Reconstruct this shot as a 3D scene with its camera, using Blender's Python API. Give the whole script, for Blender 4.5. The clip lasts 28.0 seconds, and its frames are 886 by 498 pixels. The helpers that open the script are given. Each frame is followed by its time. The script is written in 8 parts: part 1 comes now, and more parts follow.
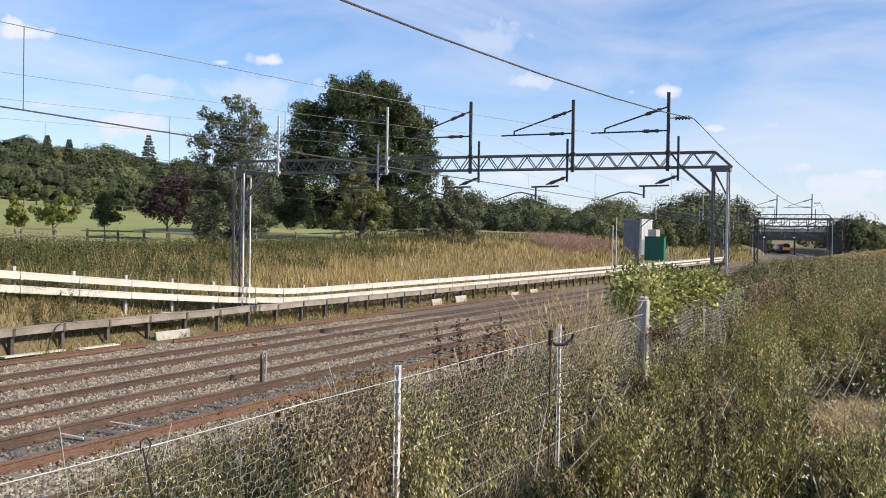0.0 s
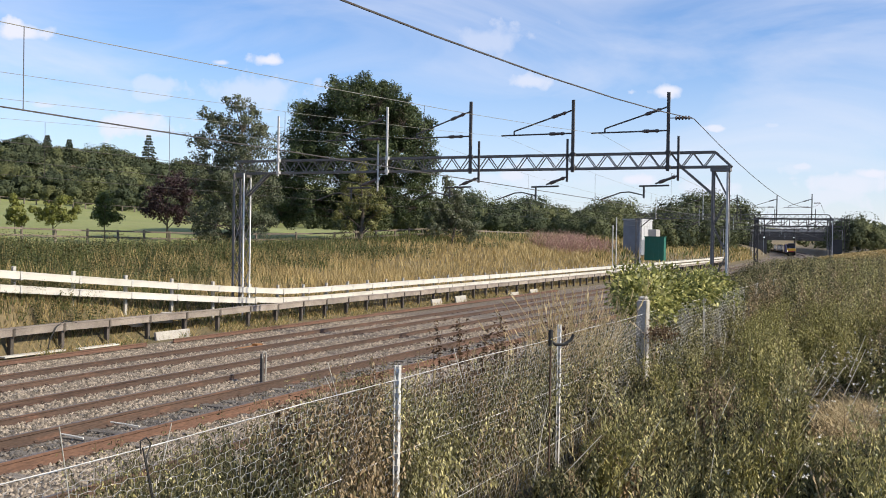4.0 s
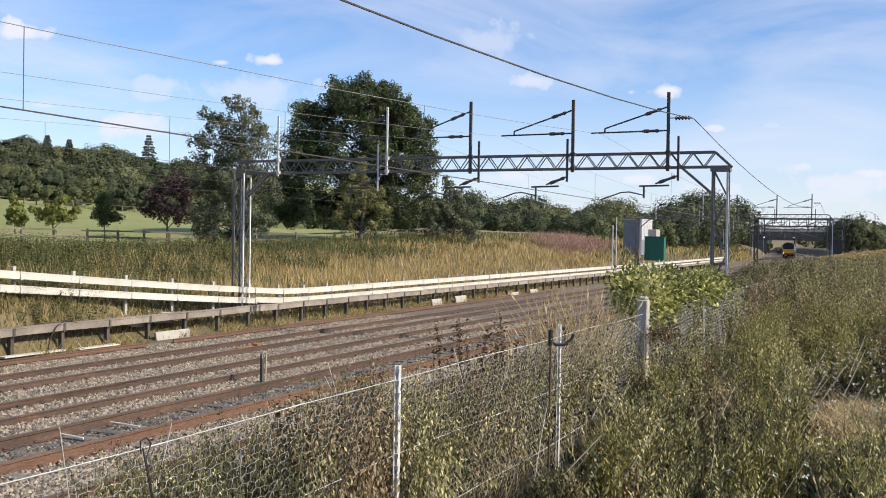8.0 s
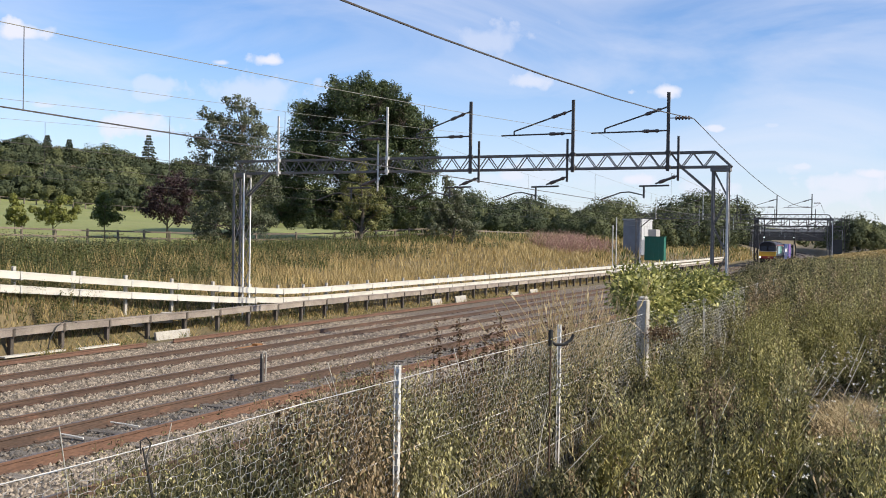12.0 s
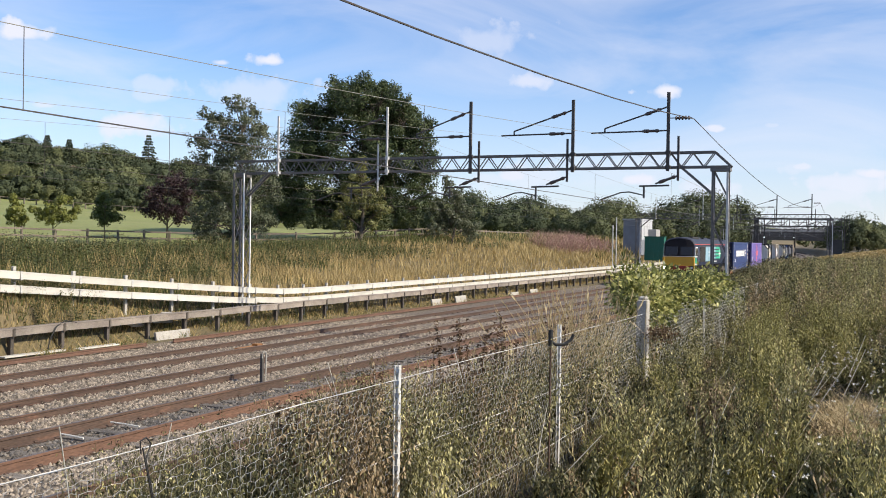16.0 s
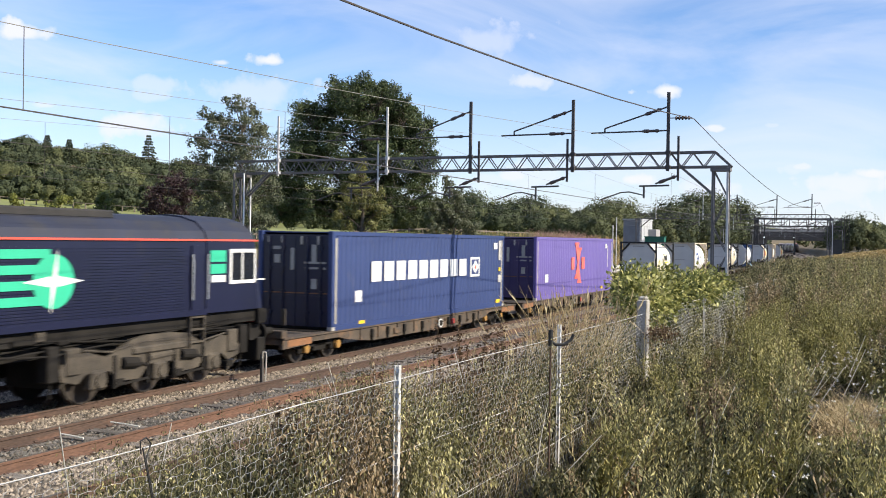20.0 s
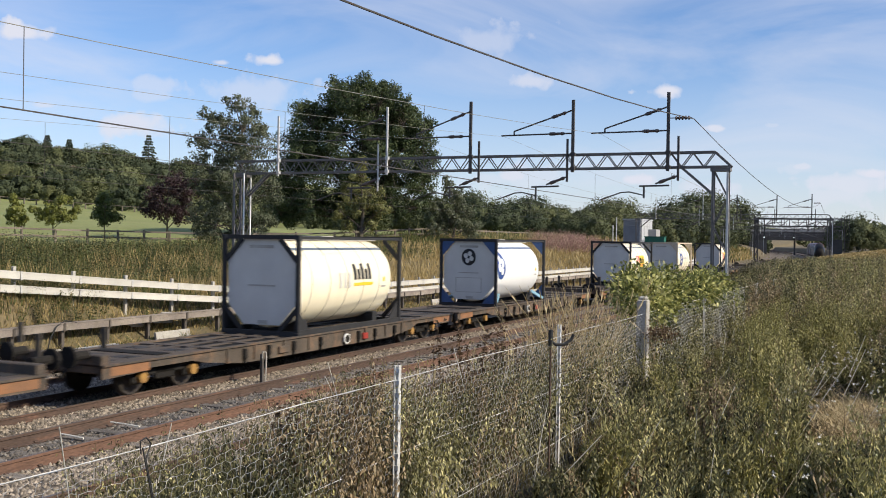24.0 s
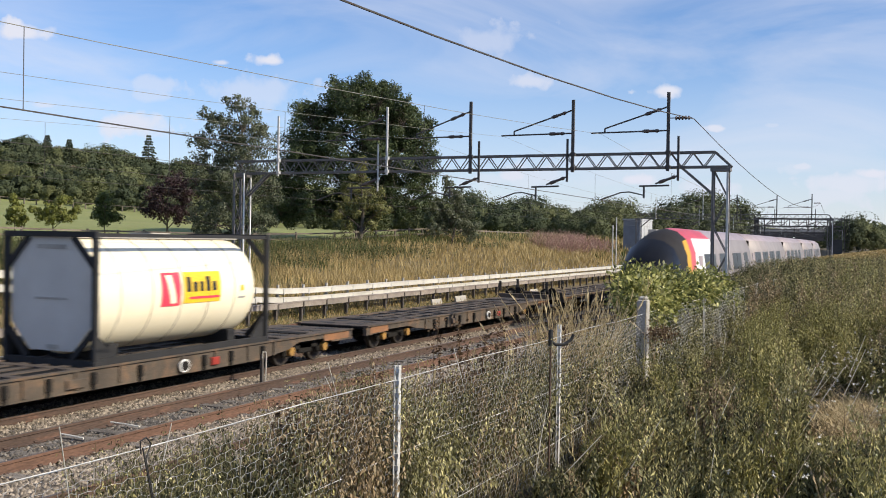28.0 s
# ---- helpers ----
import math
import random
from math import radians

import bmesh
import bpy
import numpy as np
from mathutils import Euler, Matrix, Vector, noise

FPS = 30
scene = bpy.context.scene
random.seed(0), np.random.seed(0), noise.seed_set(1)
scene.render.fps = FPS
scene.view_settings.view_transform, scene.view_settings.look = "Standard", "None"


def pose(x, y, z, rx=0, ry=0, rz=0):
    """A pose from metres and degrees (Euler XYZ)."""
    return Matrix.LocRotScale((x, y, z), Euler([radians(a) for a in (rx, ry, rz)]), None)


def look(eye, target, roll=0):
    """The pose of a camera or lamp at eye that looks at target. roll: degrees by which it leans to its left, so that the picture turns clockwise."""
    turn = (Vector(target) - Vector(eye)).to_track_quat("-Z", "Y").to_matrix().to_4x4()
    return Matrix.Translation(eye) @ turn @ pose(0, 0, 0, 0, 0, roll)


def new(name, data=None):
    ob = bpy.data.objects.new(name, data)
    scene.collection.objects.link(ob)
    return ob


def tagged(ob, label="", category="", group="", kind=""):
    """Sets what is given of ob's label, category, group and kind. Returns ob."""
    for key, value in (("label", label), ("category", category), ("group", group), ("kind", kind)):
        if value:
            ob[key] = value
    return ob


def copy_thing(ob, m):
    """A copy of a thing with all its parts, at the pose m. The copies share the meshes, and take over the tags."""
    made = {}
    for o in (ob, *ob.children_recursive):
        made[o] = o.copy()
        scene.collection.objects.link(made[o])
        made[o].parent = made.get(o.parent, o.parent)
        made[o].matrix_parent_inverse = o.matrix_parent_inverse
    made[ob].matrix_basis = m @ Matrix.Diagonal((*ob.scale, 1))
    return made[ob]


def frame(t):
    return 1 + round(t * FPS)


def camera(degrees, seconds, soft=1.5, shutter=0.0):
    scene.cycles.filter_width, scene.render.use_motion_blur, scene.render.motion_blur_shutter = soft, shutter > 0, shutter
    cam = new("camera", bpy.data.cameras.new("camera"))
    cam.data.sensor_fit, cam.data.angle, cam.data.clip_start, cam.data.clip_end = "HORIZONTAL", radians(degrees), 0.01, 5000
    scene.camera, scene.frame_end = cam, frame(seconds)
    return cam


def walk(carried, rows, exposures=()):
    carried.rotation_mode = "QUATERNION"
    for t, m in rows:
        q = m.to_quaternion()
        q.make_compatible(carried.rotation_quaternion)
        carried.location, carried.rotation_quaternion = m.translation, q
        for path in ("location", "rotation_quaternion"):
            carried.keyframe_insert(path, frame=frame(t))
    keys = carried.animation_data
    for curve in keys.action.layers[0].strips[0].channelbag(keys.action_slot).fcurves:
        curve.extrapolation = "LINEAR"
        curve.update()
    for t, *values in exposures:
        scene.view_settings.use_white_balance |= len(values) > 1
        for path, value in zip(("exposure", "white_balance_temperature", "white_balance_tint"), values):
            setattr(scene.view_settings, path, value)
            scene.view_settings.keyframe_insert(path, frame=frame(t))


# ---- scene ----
cam = camera(46.8, 28.0, soft=0.95, shutter=0.2)
EYE = (0.0, 0.0, 3.64)
AIM = (0.91370, 0.40612, -0.00926)
VIEW = look(EYE, (EYE[0] + AIM[0] * 10, EYE[1] + AIM[1] * 10, EYE[2] + AIM[2] * 10), 0.879)
walk(cam, [(0.0, VIEW), (28.0, VIEW)], exposures=[(0.0, 0.37), (19.0, 0.39), (20.0, 0.5), (21.0, 0.41), (23.5, 0.2), (25.0, 0.15), (26.0, 0.17), (27.0, 0.16), (28.0, 0.22)])

# ---- daylight ----
SUN_TO = Vector((0.03, -0.84, 0.54)).normalized()
world = bpy.data.worlds.new("sky")
scene.world = world
world.use_nodes = True


CLOUDS = (
    (0.969, 0.202, 0.143, 0.023, 1.00), (0.821, 0.546, 0.167, 0.018, 0.75), (0.795, 0.584, 0.163, 0.011, 0.50), (0.678, 0.713, 0.178, 0.033, 0.80),
    (0.933, 0.325, 0.153, 0.033, 0.50), (0.982, 0.157, 0.108, 0.013, 0.60), (0.994, 0.082, 0.072, 0.017, 0.55), (0.998, 0.022, 0.065, 0.025, 0.70),
    (0.971, 0.231, 0.060, 0.030, 0.70), (0.937, 0.345, 0.063, 0.025, 0.60), (0.752, 0.651, 0.102, 0.050, 0.60), (0.759, 0.635, 0.140, 0.033, 0.35),
    (0.699, 0.706, 0.116, 0.018, 0.50), (0.912, 0.364, 0.191, 0.050, 0.35), (0.816, 0.561, 0.136, 0.061, 0.35),
    (0.997, 0.043, 0.056, 0.060, 0.55), (0.994, 0.087, 0.071, 0.030, 0.40), (0.972, 0.228, 0.060, 0.035, 0.55), (0.945, 0.322, 0.063, 0.060, 0.45),
    (0.985, 0.166, 0.050, 0.050, 0.50), (0.998, 0.052, 0.046, 0.050, 0.50), (0.930, 0.363, 0.059, 0.040, 0.40), (0.981, 0.159, 0.108, 0.015, 0.60),
    (0.988, 0.107, 0.110, 0.012, 0.40), (0.757, 0.640, 0.129, 0.030, 0.35))


def sky_nodes():
    nt = world.node_tree
    n, l = nt.nodes, nt.links
    n.clear()
    out = n.new("ShaderNodeOutputWorld")
    bg = n.new("ShaderNodeBackground")
    bg.inputs["Strength"].default_value = 0.115
    sky = n.new("ShaderNodeTexSky")
    sky.sky_type = "NISHITA"
    sky.sun_disc = False
    sky.sun_elevation = math.asin(SUN_TO.z)
    sky.sun_rotation = math.atan2(SUN_TO.x, SUN_TO.y)
    sky.altitude = 60
    sky.air_density, sky.dust_density, sky.ozone_density = 1.0, 0.2, 4.0
    tc = n.new("ShaderNodeTexCoord")
    # thin high cloud, flattened towards the horizon, and small cumulus banks
    mp = n.new("ShaderNodeMapping")
    mp.inputs["Scale"].default_value = (1.0, 1.0, 3.4)
    l.new(tc.outputs["Generated"], mp.inputs["Vector"])
    wisp = n.new("ShaderNodeTexNoise")
    wisp.inputs["Scale"].default_value = 3.4
    wisp.inputs["Detail"].default_value = 7
    wisp.inputs["Roughness"].default_value = 0.55
    wisp.inputs["Distortion"].default_value = 0.7
    l.new(mp.outputs["Vector"], wisp.inputs["Vector"])
    r1 = n.new("ShaderNodeMapRange")
    r1.inputs["From Min"].default_value, r1.inputs["From Max"].default_value = 0.40, 0.74
    r1.inputs["To Max"].default_value = 0.6
    l.new(wisp.outputs["Fac"], r1.inputs["Value"])
    # small cumulus: direction, half width and how thick each one is, with ragged edges
    puff = n.new("ShaderNodeTexNoise")
    puff.inputs["Scale"].default_value = 52
    puff.inputs["Detail"].default_value = 5
    l.new(tc.outputs["Generated"], puff.inputs["Vector"])
    fray = n.new("ShaderNodeMapRange")
    fray.inputs["From Min"].default_value, fray.inputs["From Max"].default_value = 0.28, 0.72
    fray.inputs["To Min"].default_value, fray.inputs["To Max"].default_value = 0.42, 1.75
    l.new(puff.outputs["Fac"], fray.inputs["Value"])
    flat = n.new("ShaderNodeVectorMath")
    flat.operation = "MULTIPLY"
    flat.inputs[1].default_value = (1.0, 1.0, 3.0)
    l.new(tc.outputs["Generated"], flat.inputs[0])
    last = None
    for cx, cy, cz, half, thick in CLOUDS:
        ds = n.new("ShaderNodeVectorMath")
        ds.operation = "DISTANCE"
        l.new(flat.outputs["Vector"], ds.inputs[0])
        ds.inputs[1].default_value = (cx, cy, cz * 3.0)
        mu = n.new("ShaderNodeMath")
        mu.operation = "MULTIPLY"
        l.new(ds.outputs["Value"], mu.inputs[0])
        l.new(fray.outputs["Result"], mu.inputs[1])
        mr = n.new("ShaderNodeMapRange")
        mr.interpolation_type = "SMOOTHSTEP"
        mr.inputs["From Min"].default_value, mr.inputs["From Max"].default_value = half * 1.15, half * 0.25
        mr.inputs["To Max"].default_value = min(1.0, thick * 1.5)
        l.new(mu.outputs["Value"], mr.inputs["Value"])
        if last is None:
            last = mr.outputs["Result"]
        else:
            mm = n.new("ShaderNodeMath")
            mm.operation = "MAXIMUM"
            l.new(last, mm.inputs[0])
            l.new(mr.outputs["Result"], mm.inputs[1])
            last = mm.outputs["Value"]
    # a band of haze low over the ground
    sep = n.new("ShaderNodeSeparateXYZ")
    l.new(tc.outputs["Generated"], sep.inputs["Vector"])
    hz = n.new("ShaderNodeMapRange")
    hz.inputs["From Min"].default_value, hz.inputs["From Max"].default_value = 0.17, 0.0
    hz.inputs["To Max"].default_value = 0.6
    l.new(sep.outputs["Z"], hz.inputs["Value"])
    mx = n.new("ShaderNodeMath")
    mx.operation = "MAXIMUM"
    l.new(r1.outputs["Result"], mx.inputs[0])
    l.new(last, mx.inputs[1])
    mx2 = n.new("ShaderNodeMath")
    mx2.operation = "MAXIMUM"
    l.new(mx.outputs["Value"], mx2.inputs[0])
    l.new(hz.outputs["Result"], mx2.inputs[1])
    mix = n.new("ShaderNodeMix")
    mix.data_type = "RGBA"
    l.new(mx2.outputs["Value"], mix.inputs["Factor"])
    deep = n.new("ShaderNodeMix")
    deep.data_type, deep.blend_type = "RGBA", "MULTIPLY"
    deep.inputs["Factor"].default_value = 1.0
    deep.inputs["B"].default_value = (0.94, 0.99, 1.15, 1)
    l.new(sky.outputs["Color"], deep.inputs["A"])
    l.new(deep.outputs["Result"], mix.inputs["A"])
    mix.inputs["B"].default_value = (5.8, 5.95, 6.75, 1)
    l.new(mix.outputs["Result"], bg.inputs["Color"])
    l.new(bg.outputs["Background"], out.inputs["Surface"])


sky_nodes()
sun = new("sun", bpy.data.lights.new("sun", "SUN"))
sun.data.energy, sun.data.angle, sun.data.color = 5.0, radians(0.55), (1.0, 0.89, 0.71)
sun.matrix_basis = look(SUN_TO * 100, (0, 0, 0))


# ---- materials ----
def mat(name, c1, c2=None, scale=3.0, rough=0.7, metal=0.0, bump=0.0, bscale=40.0, grain=0.25, vary=0.0, island=False,
        spec=0.5, stain=None, stain_at=(0.55, 0.75), stretch=None, detail=6, transl=0.0):
    """A surface of two tones with coarse and fine variation, optional stains, relief and variation from piece to piece."""
    m = bpy.data.materials.new(name)
    m.use_nodes = True
    n, l = m.node_tree.nodes, m.node_tree.links
    b = n["Principled BSDF"]
    b.inputs["Roughness"].default_value = rough
    b.inputs["Metallic"].default_value = metal
    b.inputs["Specular IOR Level"].default_value = spec
    c2 = c2 or tuple(x * 0.75 for x in c1)
    geo = n.new("ShaderNodeTexCoord")
    vec = geo.outputs["Object"]
    if stretch:
        mp = n.new("ShaderNodeMapping")
        mp.inputs["Scale"].default_value = stretch
        l.new(vec, mp.inputs["Vector"])
        vec = mp.outputs["Vector"]
    no = n.new("ShaderNodeTexNoise")
    no.inputs["Scale"].default_value, no.inputs["Detail"].default_value = scale, detail
    l.new(vec, no.inputs["Vector"])
    rng = n.new("ShaderNodeMapRange")
    rng.inputs["From Min"].default_value, rng.inputs["From Max"].default_value = 0.32, 0.68
    l.new(no.outputs["Fac"], rng.inputs["Value"])
    mix = n.new("ShaderNodeMix")
    mix.data_type = "RGBA"
    mix.inputs["A"].default_value, mix.inputs["B"].default_value = (*c1, 1), (*c2, 1)
    l.new(rng.outputs["Result"], mix.inputs["Factor"])
    col = mix.outputs["Result"]
    fine = n.new("ShaderNodeTexNoise")
    fine.inputs["Scale"].default_value, fine.inputs["Detail"].default_value = bscale, 4
    l.new(vec, fine.inputs["Vector"])
    if stain:
        st = n.new("ShaderNodeTexNoise")
        st.inputs["Scale"].default_value, st.inputs["Detail"].default_value = scale * 2.3, 8
        st.inputs["Roughness"].default_value = 0.65
        l.new(vec, st.inputs["Vector"])
        sr = n.new("ShaderNodeMapRange")
        sr.inputs["From Min"].default_value, sr.inputs["From Max"].default_value = stain_at
        l.new(st.outputs["Fac"], sr.inputs["Value"])
        sm = n.new("ShaderNodeMix")
        sm.data_type = "RGBA"
        l.new(sr.outputs["Result"], sm.inputs["Factor"])
        l.new(col, sm.inputs["A"])
        sm.inputs["B"].default_value = (*stain, 1)
        col = sm.outputs["Result"]
    hsv = n.new("ShaderNodeHueSaturation")
    l.new(col, hsv.inputs["Color"])
    val = n.new("ShaderNodeMapRange")
    val.inputs["To Min"].default_value, val.inputs["To Max"].default_value = 1 - grain, 1 + grain
    val.inputs["From Min"].default_value, val.inputs["From Max"].default_value = 0.3, 0.7
    l.new(fine.outputs["Fac"], val.inputs["Value"])
    v = val.outputs["Result"]
    if vary:
        src = n.new("ShaderNodeNewGeometry").outputs["Random Per Island"] if island else n.new("ShaderNodeObjectInfo").outputs["Random"]
        vr = n.new("ShaderNodeMapRange")
        vr.inputs["To Min"].default_value, vr.inputs["To Max"].default_value = 1 - vary, 1 + vary
        l.new(src, vr.inputs["Value"])
        mul = n.new("ShaderNodeMath")
        mul.operation = "MULTIPLY"
        l.new(v, mul.inputs[0])
        l.new(vr.outputs["Result"], mul.inputs[1])
        v = mul.outputs["Value"]
    l.new(v, hsv.inputs["Value"])
    l.new(hsv.outputs["Color"], b.inputs["Base Color"])
    if bump:
        bp = n.new("ShaderNodeBump")
        bp.inputs["Strength"].default_value, bp.inputs["Distance"].default_value = bump, 0.02
        l.new(fine.outputs["Fac"], bp.inputs["Height"])
        l.new(bp.outputs["Normal"], b.inputs["Normal"])
    return m


def leaf_mat(name, tones, rough=0.55, transl=0.35, spec=0.3, share=0.62, scale=0.9):
    """Leaves or blades: a tone for each leaf out of a ramp, some light passing through."""
    m = bpy.data.materials.new(name)
    m.use_nodes = True
    n, l = m.node_tree.nodes, m.node_tree.links
    b = n["Principled BSDF"]
    b.inputs["Roughness"].default_value = rough
    b.inputs["Specular IOR Level"].default_value = spec
    geo = n.new("ShaderNodeNewGeometry")
    ramp = n.new("ShaderNodeValToRGB")
    el = ramp.color_ramp.elements
    while len(el) < len(tones):
        el.new(0.5)
    for i, c in enumerate(tones):
        el[i].position = i / (len(tones) - 1)
        el[i].color = (*c, 1)
    tc = n.new("ShaderNodeTexCoord")
    no = n.new("ShaderNodeTexNoise")
    no.inputs["Scale"].default_value, no.inputs["Detail"].default_value = scale, 3
    l.new(tc.outputs["Object"], no.inputs["Vector"])
    add = n.new("ShaderNodeMath")
    add.operation = "MULTIPLY_ADD"
    l.new(geo.outputs["Random Per Island"], add.inputs[0])
    add.inputs[1].default_value = share
    mr = n.new("ShaderNodeMapRange")
    mr.inputs["From Min"].default_value, mr.inputs["From Max"].default_value = 0.3, 0.7
    mr.inputs["To Max"].default_value = 1 - share
    l.new(no.outputs["Fac"], mr.inputs["Value"])
    l.new(mr.outputs["Result"], add.inputs[2])
    l.new(add.outputs["Value"], ramp.inputs["Fac"])
    l.new(ramp.outputs["Color"], b.inputs["Base Color"])
    if transl:
        tr = n.new("ShaderNodeBsdfTranslucent")
        l.new(ramp.outputs["Color"], tr.inputs["Color"])
        ms = n.new("ShaderNodeMixShader")
        ms.inputs["Fac"].default_value = transl
        l.new(b.outputs["BSDF"], ms.inputs[1])
        l.new(tr.outputs["BSDF"], ms.inputs[2])
        l.new(ms.outputs["Shader"], n["Material Output"].inputs["Surface"])
    return m


def glow(name, c, strength):
    m = bpy.data.materials.new(name)
    m.use_nodes = True
    b = m.node_tree.nodes["Principled BSDF"]
    b.inputs["Base Color"].default_value = (*c, 1)
    b.inputs["Emission Color"].default_value = (*c, 1)
    b.inputs["Emission Strength"].default_value = strength
    return m


# ---- mesh helpers ----
def part(name, bm, material, parent=None, label="", smooth=False):
    me = bpy.data.meshes.new(name)
    bm.to_mesh(me)
    bm.free()
    for mt in (material if isinstance(material, (list, tuple)) else [material]):
        me.materials.append(mt)
    if smooth:
        me.polygons.foreach_set("use_smooth", [True] * len(me.polygons))
    ob = new(name, me)
    if parent is not None:
        ob.parent = parent
    if label:
        ob["label"] = label
    return ob


def shared(name, me, parent, m):
    ob = new(name, me)
    ob.parent = parent
    ob.matrix_basis = m
    return ob


def thing(name, m, label, category, group="", kind=""):
    e = new(name)
    e.matrix_basis = m
    return tagged(e, label, category, group, kind)


def np_mesh(name, verts, faces, materials, slots=None, smooth=False):
    """One mesh from arrays: verts (n, 3), faces (m, k)."""
    me = bpy.data.meshes.new(name)
    verts, faces = np.asarray(verts, np.float32), np.asarray(faces, np.int32)
    k = faces.shape[1]
    me.vertices.add(len(verts))
    me.vertices.foreach_set("co", verts.ravel())
    me.loops.add(faces.size)
    me.loops.foreach_set("vertex_index", faces.ravel())
    me.polygons.add(len(faces))
    me.polygons.foreach_set("loop_start", np.arange(0, faces.size, k, dtype=np.int32))
    me.polygons.foreach_set("loop_total", np.full(len(faces), k, np.int32))
    for mt in materials:
        me.materials.append(mt)
    if slots is not None:
        me.polygons.foreach_set("material_index", np.asarray(slots, np.int32))
    if smooth:
        me.polygons.foreach_set("use_smooth", np.ones(len(faces), bool))
    me.update(calc_edges=True)
    me.validate()
    return me


def box(bm, x0, x1, y0, y1, z0, z1, bev=0.0, slot=0):
    r = bmesh.ops.create_cube(bm, size=1)
    vs = r["verts"]
    bmesh.ops.scale(bm, vec=(x1 - x0, y1 - y0, z1 - z0), verts=vs)
    bmesh.ops.translate(bm, vec=((x0 + x1) / 2, (y0 + y1) / 2, (z0 + z1) / 2), verts=vs)
    fs = {f for v in vs for f in v.link_faces}
    for f in fs:
        f.material_index = slot
    if bev:
        bmesh.ops.bevel(bm, geom=list({e for v in vs for e in v.link_edges}), offset=bev, segments=1, affect="EDGES")
    return bm


def rod(bm, a, b, r, seg=8, r2=None, slot=0):
    """A round bar from a to b."""
    a, b = Vector(a), Vector(b)
    d = b - a
    m = Matrix.Translation((a + b) / 2) @ d.to_track_quat("Z", "Y").to_matrix().to_4x4()
    res = bmesh.ops.create_cone(bm, cap_ends=True, segments=seg, radius1=r, radius2=r if r2 is None else r2, depth=d.length, matrix=m)
    for f in {f for v in res["verts"] for f in v.link_faces}:
        f.material_index = slot
    return bm


def beam(bm, a, b, w, h, slot=0):
    """A square bar from a to b, w wide and h high."""
    a, b = Vector(a), Vector(b)
    d = (b - a).normalized()
    up = Vector((0, 0, 1)) if abs(d.z) < 0.95 else Vector((1, 0, 0))
    s = d.cross(up).normalized() * (w / 2)
    u = s.cross(d).normalized() * (h / 2)
    v = [bm.verts.new(p + i * s + j * u) for p in (a, b) for i, j in ((-1, -1), (1, -1), (1, 1), (-1, 1))]
    for q in ((3, 2, 1, 0), (4, 5, 6, 7), (0, 1, 5, 4), (1, 2, 6, 5), (2, 3, 7, 6), (3, 0, 4, 7)):
        bm.faces.new([v[i] for i in q]).material_index = slot
    return bm


def tube(bm, pts, r, seg=6, slot=0):
    """A bent round bar through the points, in one skin."""
    pts = [Vector(p) for p in pts]
    rings = []
    for i, p in enumerate(pts):
        d = (pts[min(i + 1, len(pts) - 1)] - pts[max(i - 1, 0)]).normalized()
        s = d.cross(Vector((0.13, 0.21, 0.97))).normalized()
        u = d.cross(s)
        rings.append([p + (s * math.cos(2 * math.pi * k / seg) + u * math.sin(2 * math.pi * k / seg)) * r for k in range(seg)])
    return loft(bm, rings, slot=slot)


def ribbed(bm, a, b, r, n, seg=10):
    """An insulator: a bar with n sheds."""
    a, b = Vector(a), Vector(b)
    d = (b - a).normalized()
    s = d.cross(Vector((0.9, 0.1, 0.3))).normalized()
    u = d.cross(s)
    rings = []
    for i in range(4 * n + 1):
        q = r if i % 4 in (1, 2) else r * 0.45
        p = a.lerp(b, i / (4 * n))
        rings.append([p + (s * math.cos(2 * math.pi * k / seg) + u * math.sin(2 * math.pi * k / seg)) * q for k in range(seg)])
    return loft(bm, rings)


def loft(bm, rings, close=True, caps=True, slot=0):
    """Skin a row of rings of equal count."""
    vs = [[bm.verts.new(p) for p in r] for r in rings]
    k = len(vs[0])
    for a, b in zip(vs, vs[1:]):
        for i in range(k if close else k - 1):
            j = (i + 1) % k
            bm.faces.new((a[i], a[j], b[j], b[i])).material_index = slot
    if caps:
        bm.faces.new(vs[0][::-1]).material_index = slot
        bm.faces.new(vs[-1]).material_index = slot
    return bm


def B():
    return bmesh.new()


# ---- the line of the railway: straight past the camera, then a wide curve ----
def bend(x):
    if x > 700:
        return 660 ** 2 / 6400 + (x - 700) * 660 / 3200
    return 0.0 if x < 40 else (x - 40) ** 2 / 6400


def bend_turn(x):
    return 0.0 if x < 40 else math.degrees(math.atan((min(x, 700) - 40) / 3200))


TRACKS = {"near": (9.5, 0.15), "second": (13.4, 0.08), "third": (16.72, 0.0), "far": (20.2, 0.0)}


def smooth_step(a, b, v):
    t = np.clip((v - a) / (b - a), 0, 1)
    return t * t * (3 - 2 * t)


